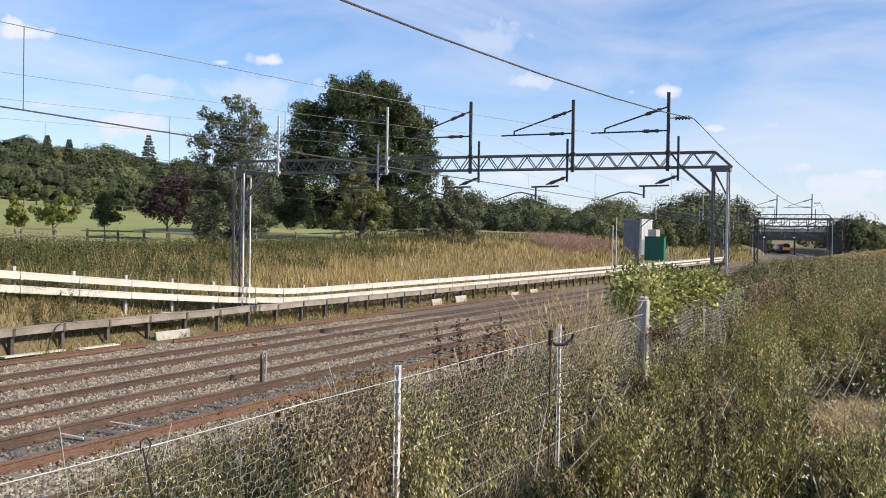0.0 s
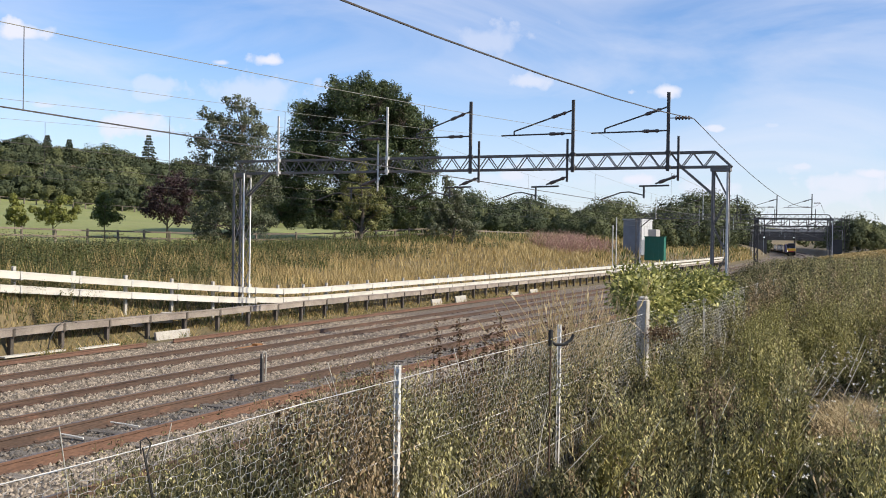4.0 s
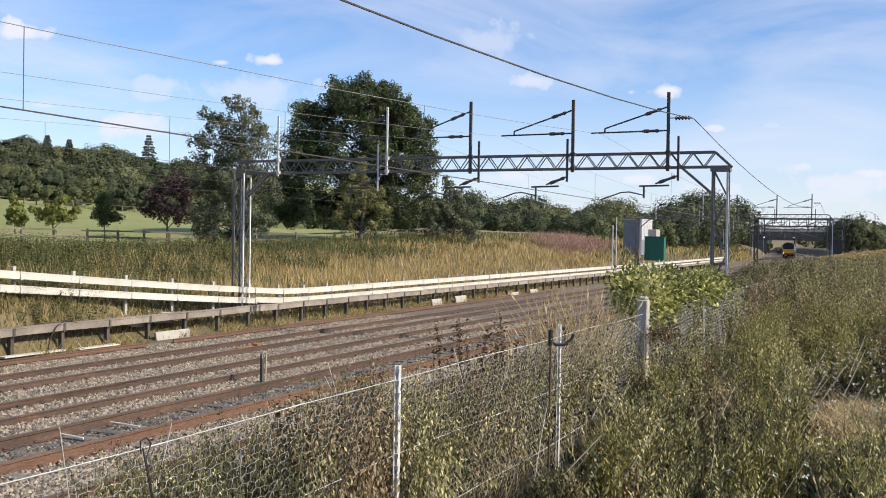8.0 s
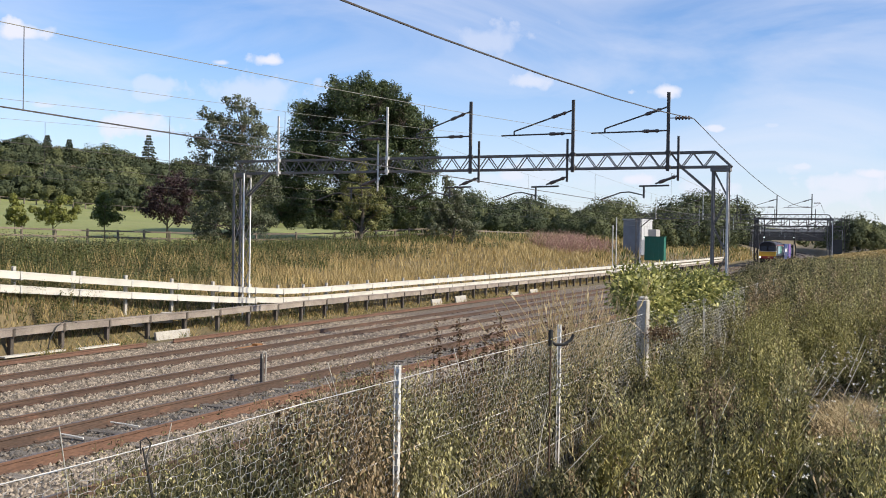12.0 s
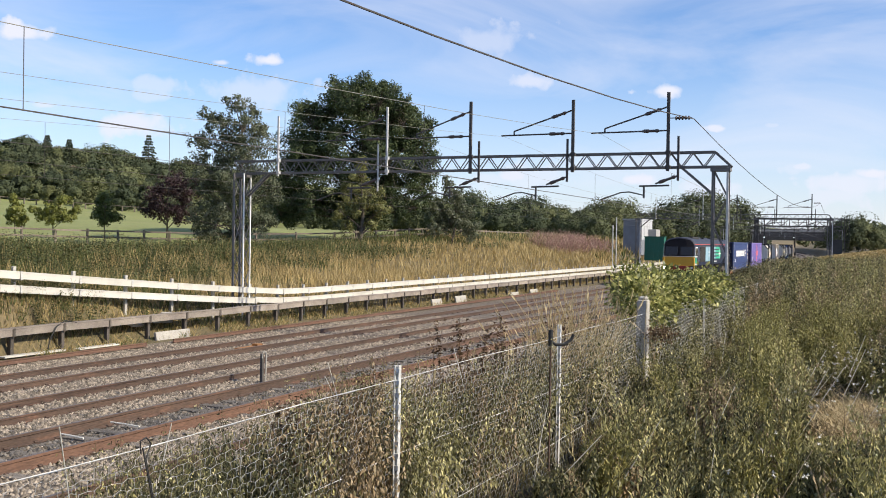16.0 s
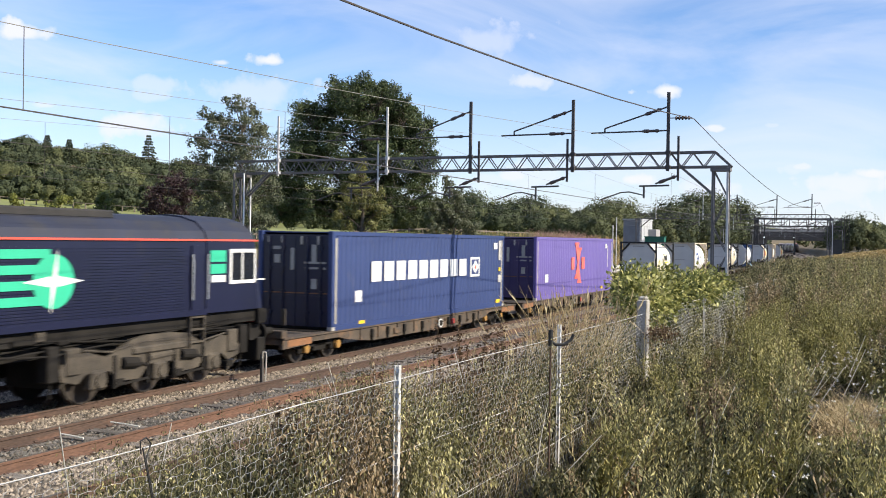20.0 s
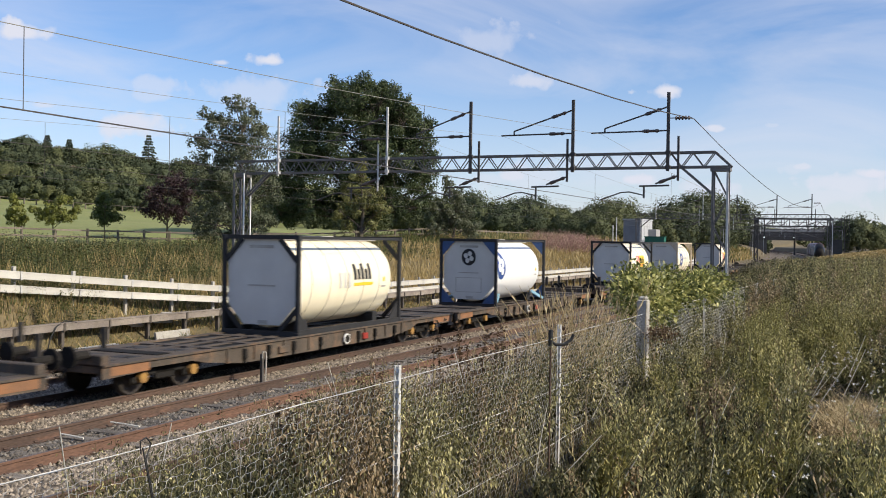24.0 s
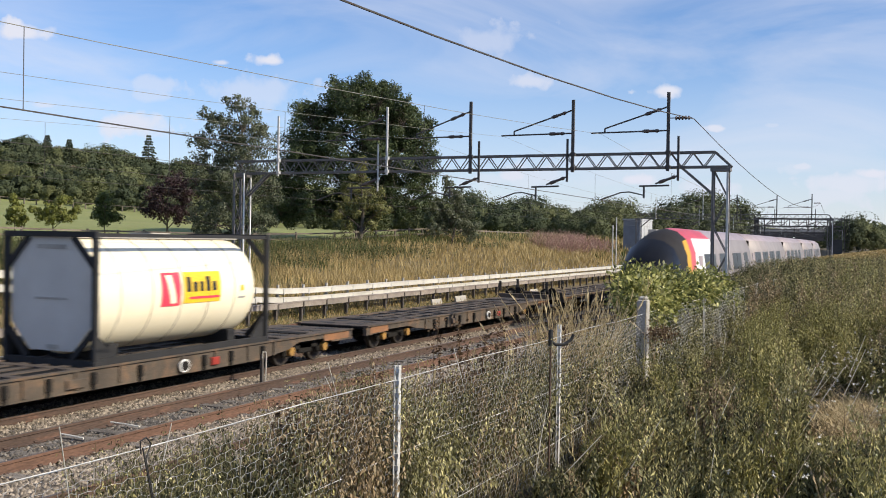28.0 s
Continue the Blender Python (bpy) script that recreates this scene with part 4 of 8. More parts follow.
    ln = R.normal(size=(n, 2)) * 0.2
    m1 = base + np.column_stack([ln * h[:, None] * 0.35, h * 0.6])
    tp = base + np.column_stack([ln * h[:, None] * 1.25, h])
    bits.append((stem_quads(base, m1, 0.003, 0.0024), 0))
    bits.append((stem_quads(m1, tp, 0.0024, 0.0014), 0))
    # pale single stalks just beyond the fence
    n = 26
    x = R.uniform(2.6, 8.0, n)
    y = R.uniform(2.9, 3.6, n)
    base = np.column_stack([x, y, ground_z(x, y) + 0.4])
    h = R.uniform(0.6, 1.0, n)
    tp = base + np.column_stack([R.normal(size=(n, 2)) * 0.22, h])
    bits.append((stem_quads(base, tp, 0.0042, 0.0028), 3))
    # pale broken stalks leaning among the weeds
    n = 30
    x = R.uniform(6.2, 14.0, n)
    y = R.uniform(0.2, 2.65, n)
    base = np.column_stack([x, y, ground_z(x, y) + R.uniform(0.15, 0.45, n)])
    tp = base + np.column_stack([R.normal(size=n) * 0.12, -R.uniform(0.02, 0.28, n), R.uniform(0.25, 0.5, n)])
    bits.append((stem_quads(base, tp, 0.0045, 0.003), 3))
    # stands of tall dry grass beside the bright bush and along the wire
    for cx, sx, n, h0, h1 in ((10.7, 0.75, 400, 0.9, 1.75), (9.6, 0.4, 60, 0.8, 1.5), (6.6, 0.5, 36, 0.8, 1.3), (7.9, 0.3, 30, 0.8, 1.35)):
        x = R.normal(cx, sx, n)
        y = R.normal(3.2, 0.16, n)
        base = np.column_stack([x, y, ground_z(x, y)])
        h = R.uniform(h0, h1, n)
        ln = R.normal(size=(n, 2)) * 0.12
        m1 = base + np.column_stack([ln * h[:, None] * 0.4, h * 0.6])
        tp = base + np.column_stack([ln * h[:, None] * 1.5, h])
        bits.append((stem_quads(base, m1, 0.0042, 0.0034), 1))
        bits.append((stem_quads(m1, tp, 0.0034, 0.0018), 1))
        hd = R.random(n) < 0.5
        bits.append((leaf_quads(tp[hd] - (tp - m1)[hd] * 0.25, (tp - m1)[hd], 0.15, 0.02), 1))
        bits.append((leaf_quads(m1, (tp - m1) + R.normal(size=(n, 3)) * 0.3, 0.3, 0.012), 1))
    # thin grass blades low in the weeds
    n = 2200
    x = R.uniform(3.8, 20, n)
    y = R.uniform(1.8, 4.5, n)
    blades(np.column_stack([x, y]), R.uniform(0.15, 0.55, n), R.uniform(0.005, 0.011, n), 0.5, bits, 2)
    # a dry trodden patch
    n = 6500
    x = R.normal(11.8, 0.8, n)
    y = R.normal(0.25, 0.26, n)
    blades(np.column_stack([x, y]), R.uniform(0.08, 0.32, n), R.uniform(0.006, 0.012, n), 1.1, bits, 1)
    n = 150
    x = R.uniform(6, 17, n)
    y = R.uniform(-0.25, 0.9, n)
    p = np.column_stack([x, y, ground_z(x, y) + R.uniform(0.35, 0.7, n)])
    for _ in range(4):
        bits.append((leaf_quads(p, R.normal(size=(n, 3)), 0.024, 0.018), 3))
    stuff("dry_stalks", bits, [L_STALK, L_DRY, L_WEED, L_SEED], "pale dry stalks and bents among the weeds", "dry grass")


near_weeds()


def bright_bush():
    R = RNG
    b = thing("bramble_bush", pose(0, 0, 0), "bright yellow-green bramble bush behind the fence", "bush")
    bits = []
    cen = []
    for k in range(60):
        cx = R.uniform(13.0, 22.0)
        cy = max(2.95, cx * R.uniform(0.145, 0.248))
        top = 3.36 - 0.012 * (cx - 14.5) ** 2 * (1 if cx > 14.5 else 6) - R.uniform(0, 0.26)
        cen.append((cx, cy, top - 0.25))
    cen = np.array(cen)
    for c in cen:
        n = 260
        d = unit(R.normal(size=(n, 3)))
        p = c + d * R.uniform(0.12, 0.36, n)[:, None] * np.array([1.1, 1.0, 0.9])
        s = R.uniform(0.04, 0.09, n)
        bits.append((leaf_quads(p, d + np.array([0, -0.1, 0.1]) + R.normal(size=(n, 3)) * 0.6, s, s * 0.62), 0))
    v, f, s = join(bits)
    ob = new("foliage", np_mesh("foliage", v, f, [L_BUSH], s))
    ob.parent = b
    for c in cen[::2]:
        g = float(ground_z(c[0], c[1]))
        bm = B()
        rod(bm, (c[0] * 0.97 + 0.4, c[1], g - 0.1), (c[0], c[1], c[2]), 0.012, 5, 0.006)
        part("cane", bm, M_BARK, b)


bright_bush()


def far_bank():
    R = RNG
    bits = []
    # yellow grass in front and to the right, darker weeds higher up and to the left
    n = 50000
    x = 14 + 96 * R.random(n) ** 1.5
    o = 24.75 + 15.5 * R.random(n) ** 1.25
    y = off_line(x, o)
    green = smooth_step(0.35, 0.75, (o - 25) / 13 + 0.3 * np.sin(x * 0.4 + o) * 0.6 + 0.45 * smooth_step(50, 30, x) - 0.16 * smooth_step(48, 62, x))
    g = R.random(n) < green
    hgt = R.uniform(0.35, 0.95, n) * np.where(g, 1.0, 0.9) * (0.5 + 0.5 * smooth_step(25.0, 26.2, o))
    wid = R.uniform(0.018, 0.042, n) * (0.7 + x / 70)
    for m, slot in ((g, 1), (~g, 0)):
        blades(np.column_stack([x, y])[m], hgt[m], wid[m], 0.28, bits, slot)
    n = 15000
    x = 100 + 190 * R.random(n)
    o = 24.9 + 22 * R.random(n)
    y = off_line(x, o)
    g = R.random(n) < 0.42
    for m, slot in ((g, 1), (~g, 0)):
        blades(np.column_stack([x, y])[m], R.uniform(0.5, 1.2, m.sum()), R.uniform(0.08, 0.2, m.sum()), 0.3, bits, slot)
    # rough grass between the boards and the low trough
    n = 6500
    x = 13 + 34 * R.random(n) ** 1.2
    o = 24.55 + 2.0 * R.random(n)
    g = R.random(n) < 0.3 + 0.4 * clump(x * 0.5, o)
    for m, slot in ((g, 1), (~g, 0)):
        blades(np.column_stack([x, o])[m], R.uniform(0.2, 0.62, m.sum()), R.uniform(0.012, 0.03, m.sum()), 0.45, bits, slot)
    n = 260
    x = np.concatenate([R.normal(25.5, 1.2, n // 2), R.uniform(14, 40, n // 2)])
    o = np.concatenate([R.normal(25.6, 0.35, n // 2), R.uniform(24.7, 26.5, n // 2)])
    weed_patch(np.column_stack([x, o]), R.uniform(0.4, 0.95, n), 24, 0.10, stem_r=0.006, bits=bits, slots=(1, 0))
    n = 30
    x = np.concatenate([R.normal(24.4, 0.12, 10), R.normal(25.7, 0.6, 20)])
    o = R.normal(24.74, 0.08, n)
    spires(np.column_stack([x, o]), R.uniform(0.8, 1.9, n), 12, 0.08, bits, (2, 0), stem_r=0.005, low=0.4, leaf_w=0.42)
    # leafy weeds along the top of the bank
    n = 3800
    x = 18 + 68 * R.random(n)
    o = 28.0 + 3.0 * smooth_step(34, 52, x) + 9 * R.random(n)
    keep = R.random(n) < (smooth_step(74, 44, x) + 0.15) * (0.35 + 0.9 * clump(x * 0.33, o * 0.45))
    x, o = x[keep], o[keep]
    xy = np.column_stack([x, off_line(x, o)])
    spires(xy, R.uniform(0.55, 1.25, len(x)) * (0.7 + 0.5 * clump(x * 0.4, o * 0.5)), 12, 0.15, bits, (2, 0), stem_r=0.006, low=0.2, leaf_w=0.4)
    # dry tufts that stand in the green
    k = 190
    who = np.repeat(np.arange(k), 26)
    x = (17 + 40 * R.random(k))[who] + R.normal(size=len(who)) * 0.35
    o = (26.4 + 7 * R.random(k) ** 1.4)[who] + R.normal(size=len(who)) * 0.3
    blades(np.column_stack([x, off_line(x, o)]), R.uniform(0.6, 1.25, len(who)), R.uniform(0.016, 0.034, len(who)), 0.3, bits, 0)
    # tufts along the troughs and in the cess
    n = 11000
    x = 12 + 60 * R.random(n) ** 1.3
    o = 23.55 + 1.35 * R.random(n)
    keep = np.sin(x * 1.9) + np.sin(x * 0.7 + 2) + 0.5 * R.normal(size=n) > -0.4
    xy = np.column_stack([x, off_line(x, o)])[keep]
    m = R.random(len(xy)) < 0.35
    for q, slot in ((m, 1), (~m, 0)):
        blades(xy[q], R.uniform(0.1, 0.42, q.sum()), R.uniform(0.012, 0.025, q.sum()), 0.6, bits, slot)
    stuff("bank_grass", bits, [L_BANKY, L_BANKG, L_BANKD], "tall dry yellow grass and green weeds on the bank", "grass")
    bits = []
    n = 700
    x = R.uniform(93, 114, n)
    o = 28.3 + 4 * R.random(n)
    weed_patch(np.column_stack([x, off_line(x, o)]), R.uniform(1.2, 2.0, n), 22, 0.15, bits=bits, stem_r=0.01)
    stuff("willowherb", bits, [L_PINK, L_STALK], "pink willowherb gone to seed on the bank", "wild flowers")


far_bank()


# ---- trees ----
SIDEWAYS, AWAY = np.array([0.406, -0.914, 0.0]), np.array([0.914, 0.406, 0.0])


def tree(name, label, x, y, lobes, leaves, size, m, seed, trunk_r=0.2, category="tree", open_crown=0.0, fork=0.25, depth=0.55):
    """A tree: a tapered trunk, a limb to each lobe of the crown, twigs, and clumps of leaves round the lobes.
    lobes: (sideways, height, radius) in metres from the foot."""
    R = np.random.default_rng(seed)
    g = float(ground_z(x, y))
    t = thing(name, pose(x, y, g - 0.05), label, category)
    half = max(abs(a) + r for a, _, r in lobes)
    tall = max(b + r for _, b, r in lobes)
    bits, cs, rs, outs = [], [], [], []
    foot, top = np.array([0.0, 0.0, -0.2]), np.array([0.0, 0.0, tall * 0.82])
    bend_to = np.array([R.normal() * 0.03 * tall, R.normal() * 0.03 * tall, tall * 0.4])
    bits.append((stem_quads(foot[None], bend_to[None], trunk_r * 1.15, trunk_r * 0.7), 0))
    bits.append((stem_quads(bend_to[None], top[None], trunk_r * 0.7, trunk_r * 0.12), 0))
    for a, hz, r in lobes:
        room = math.sqrt(max(0.0, half ** 2 - a ** 2)) * depth
        for sgn in (-1, 1):
            cen = SIDEWAYS * a + AWAY * (sgn * room * R.uniform(0.15, 0.75)) + np.array([0, 0, hz])
            start = np.array([0, 0, max(fork * tall * 0.5, min(hz - 0.5 * r - abs(a) * 0.6, tall * 0.75))])
            start[:2] = bend_to[:2] * min(1.0, start[2] / bend_to[2])
            mid = start * 0.5 + cen * 0.5 + np.array([0, 0, 0.12 * r])
            bits.append((stem_quads(start[None], mid[None], trunk_r * 0.34, trunk_r * 0.22), 0))
            bits.append((stem_quads(mid[None], cen[None], trunk_r * 0.22, trunk_r * 0.1), 0))
            k = max(6, int(9 * r + 7))
            d = unit(R.normal(size=(k, 3)) + np.array([0, 0, 0.25]))
            c = cen + d * (r * R.uniform(0.45, 0.95 + open_crown, k))[:, None] * np.array([1, 1, 0.92])
            bits.append((stem_quads(np.repeat(cen[None], k, 0), c, trunk_r * 0.08, trunk_r * 0.03), 0))
            cs.append(c)
            rs.append(R.uniform(0.24, 0.46, k) * (0.35 + 0.55 * r) * (1 - 0.35 * open_crown))
            outs.append(d)
    v, f, s = join(bits)
    ob = new("trunk", np_mesh("trunk", v, f, [M_BARK], s))
    ob.parent = t
    cs, rs, outs = np.concatenate(cs), np.concatenate(rs), np.concatenate(outs)
    w = rs ** 2
    pick = R.choice(len(cs), leaves, p=w / w.sum())
    d = unit(R.normal(size=(leaves, 3)))
    p = cs[pick] + d * (rs[pick] * R.uniform(0.5, 1.08, leaves))[:, None]
    p[:, 2] = np.maximum(p[:, 2], 0.3)
    ls = size * R.uniform(0.6, 1.35, leaves)
    v, f = facing_leaves(p, d + outs[pick] * 0.7, ls, 0.68, 0.55)
    ob = new("crown", np_mesh("crown", v, f, [m]))
    ob.parent = t
    return t


tree("broadleaf_tree", "large dark green broadleaf tree on the bank", 72.1, 39.6,
     [(0.1, 10.8, 2.4), (-1.5, 11.0, 2.0), (1.8, 10.8, 2.0), (-3.5, 9.2, 2.3), (3.7, 9.2, 2.1), (0.4, 8.1, 3.3), (-4.7, 7.2, 2.0), (4.9, 7.2, 1.6), (-2.5, 5.8, 3.0), (2.7, 5.8, 2.8),
      (-5.5, 4.9, 1.7), (4.9, 4.5, 1.6), (-5.2, 2.9, 1.7), (-3.5, 2.8, 1.8), (-0.5, 3.2, 2.4), (2.7, 3.0, 1.9), (4.5, 2.8, 1.3), (-6.1, 2.3, 1.1), (-4.1, 10.3, 1.2), (4.4, 10.3, 0.8), (5.0, 8.8, 1.4), (3.5, 10.3, 1.4), (5.6, 9.6, 0.6), (5.3, 6.0, 1.3), (-1.7, 12.2, 0.8), (0.4, 12.5, 0.9), (2.2, 12.2, 0.8)],
     122000, 0.165, L_OAK, 3, 0.36, open_crown=0.1)
tree("ivy_clad_sapling", "slim sapling with light yellowish leaves before the large tree", 66.9, 36.5,
     [(0.0, 5.3, 0.7), (-0.7, 4.0, 0.8), (0.8, 3.8, 0.8), (-1.4, 2.5, 0.7), (1.5, 2.7, 0.6), (0.0, 2.9, 0.8), (-1.0, 1.5, 0.5), (0.9, 1.6, 0.5), (0.1, 6.2, 0.4)],
     7000, 0.14, L_LIGHT, 14, 0.2, open_crown=0.3, fork=0.18)
tree("young_poplar", "slender grey-green tree with sparse leaves", 54.1, 38.3,
     [(-0.2, 9.5, 0.7), (0.7, 9.0, 0.5), (-2.1, 8.8, 0.4), (-1.1, 8.2, 0.8), (0.4, 8.0, 1.0), (1.5, 7.9, 0.5), (-2.4, 7.1, 0.6), (-1.1, 6.8, 1.3), (0.7, 6.6, 1.3), (-2.5, 5.7, 0.7), (-0.7, 5.2, 1.6),
      (1.1, 5.0, 1.3), (-1.8, 3.9, 1.4), (0.4, 3.6, 1.6), (2.2, 4.3, 0.6), (-2.4, 2.1, 0.8), (-1.1, 1.9, 1.3), (0.7, 1.8, 1.2), (1.8, 2.1, 0.6), (-2.0, 1.1, 0.5), (-0.4, 1.0, 0.7)],
     34000, 0.135, L_GREY, 5, 0.17, open_crown=0.35)
tree("maroon_tree", "small dark maroon-leaved tree beside the field", 60.3, 48.9,
     [(0.2, 4.2, 1.1), (-0.7, 3.2, 1.0), (1.1, 3.5, 1.0), (-1.2, 2.3, 0.7), (0.2, 2.1, 1.0), (1.2, 2.1, 0.8), (1.8, 4.2, 0.6)], 9000, 0.15, L_PURPLE, 8, 0.09, open_crown=0.1)
tree("small_tree", "small round dark green tree beside the field", 53.0, 48.1,
     [(0.0, 2.6, 0.75), (0.0, 3.2, 0.45), (-0.5, 2.0, 0.5), (0.6, 2.0, 0.5), (0.0, 1.7, 0.55)], 3600, 0.13, L_MIDG, 9, 0.06)
tree("shrub", "spreading yellow-green shrub beside the field", 54.7, 54.3,
     [(0.2, 1.5, 0.6), (-0.8, 1.7, 0.4), (1.2, 1.7, 0.5), (0.7, 2.7, 0.35), (0.0, 2.1, 0.45), (1.7, 2.1, 0.25), (-1.4, 2.0, 0.2)], 4200, 0.15, L_LIME, 11, 0.06, category="shrub", open_crown=0.3)
tree("sapling", "bright yellow-green sapling beside the field", 54.3, 57.5,
     [(0.0, 1.9, 0.55), (-0.1, 2.7, 0.35), (0.4, 1.2, 0.4), (-0.4, 1.3, 0.35)], 3000, 0.16, L_LIME, 12, 0.05, open_crown=0.2)
tree("hawthorn", "grey-green hawthorn on the bank", 77.0, 33.6,
     [(0.0, 4.3, 0.8), (-0.3, 5.2, 0.4), (-1.0, 2.9, 0.9), (1.1, 2.7, 1.0), (0.0, 1.7, 1.2), (1.6, 1.4, 0.8), (-1.3, 1.4, 0.7), (1.8, 0.8, 0.5), (0.6, 3.9, 0.6)], 8500, 0.16, L_GREY, 13, 0.1, open_crown=0.25)


def wood(name, label, spots, seed, mats, leaf=2.8):
    """A wood: crowns of many rounded clumps of foliage, lit on the sunny side; spots: (x, y, height, radius, leaves, tone)."""
    R = np.random.default_rng(seed)
    bits = []
    for x, y, h, r, n, tone in spots:
        g = float(ground_z(x, y))
        k = 26
        d = unit(R.normal(size=(k, 3)) + np.array([0, 0, 0.35]))
        low = 0.46 * h
        c = np.column_stack([d[:, 0] * r * 0.74, d[:, 1] * r * 0.74, low + d[:, 2] * np.where(d[:, 2] > 0, h * 0.42, h * 0.36)])
        c += R.normal(size=(k, 3)) * r * 0.08
        rr = R.uniform(0.2, 0.4, k) * r
        c[:, 2] = np.minimum(c[:, 2], h - rr * 0.8)
        pick = R.choice(k, n, p=rr ** 2 / (rr ** 2).sum())
        q = unit(R.normal(size=(n, 3)))
        p = np.array([x, y, g]) + c[pick] + q * (rr[pick] * R.uniform(0.8, 1.0, n))[:, None]
        dist = math.hypot(x, y)
        s = leaf * dist / 1812 * R.uniform(0.6, 1.4, n)
        bits.append((facing_leaves(p, q + d[pick] * 0.8, s, 0.75, 0.45), tone))
        # denser foliage inside the crown
        m = n // 7
        p = np.array([x, y, g]) + c[pick[:m]] * np.array([0.9, 0.9, 0.95]) + q[:m] * (rr[pick[:m]] * 0.6)[:, None]
        bits.append((facing_leaves(p, q[:m] + d[pick[:m]] * 0.8, s[:m] * 2.6, 0.8, 0.3), tone))
    return stuff(name, bits, mats, label, "wood")


def at_angle(a, dep):
    """The place at a depth along the view, a to the side of its axis."""
    return dep * (0.914 + 0.406 * a), dep * (0.406 - 0.914 * a)


def crown_at(R, a, dep, rise, n, tones, slim=0.5):
    x, y = at_angle(a, dep)
    top = 3.64 + dep * (rise - 0.0093 + a * 0.0153)
    h = max(3.5, top - float(ground_z(x, y)))
    r = min(max(h * slim * R.uniform(0.8, 1.25), 2.2), 7.5)
    return x, y, h, r, n, int(R.choice(tones))


HILLTOP = ((-0.455, -0.433, -0.413, -0.400, -0.375, -0.350, -0.338, -0.320, -0.310, -0.295, -0.273, -0.251, -0.223, -0.184), (0.105, 0.106, 0.113, 0.1065, 0.102, 0.099, 0.105, 0.103, 0.0955, 0.093, 0.0845, 0.089, 0.083, 0.078))
TREELINE = ((-0.19, -0.146, -0.046, 0.003, 0.025, 0.042, 0.059, 0.083, 0.111, 0.126, 0.152, 0.174, 0.208, 0.224, 0.246, 0.279, 0.299, 0.307), (0.074, 0.061, 0.053, 0.056, 0.060, 0.0555, 0.051, 0.053, 0.0475, 0.036, 0.049, 0.0505, 0.037, 0.050, 0.0585, 0.0535, 0.0435, 0.027))


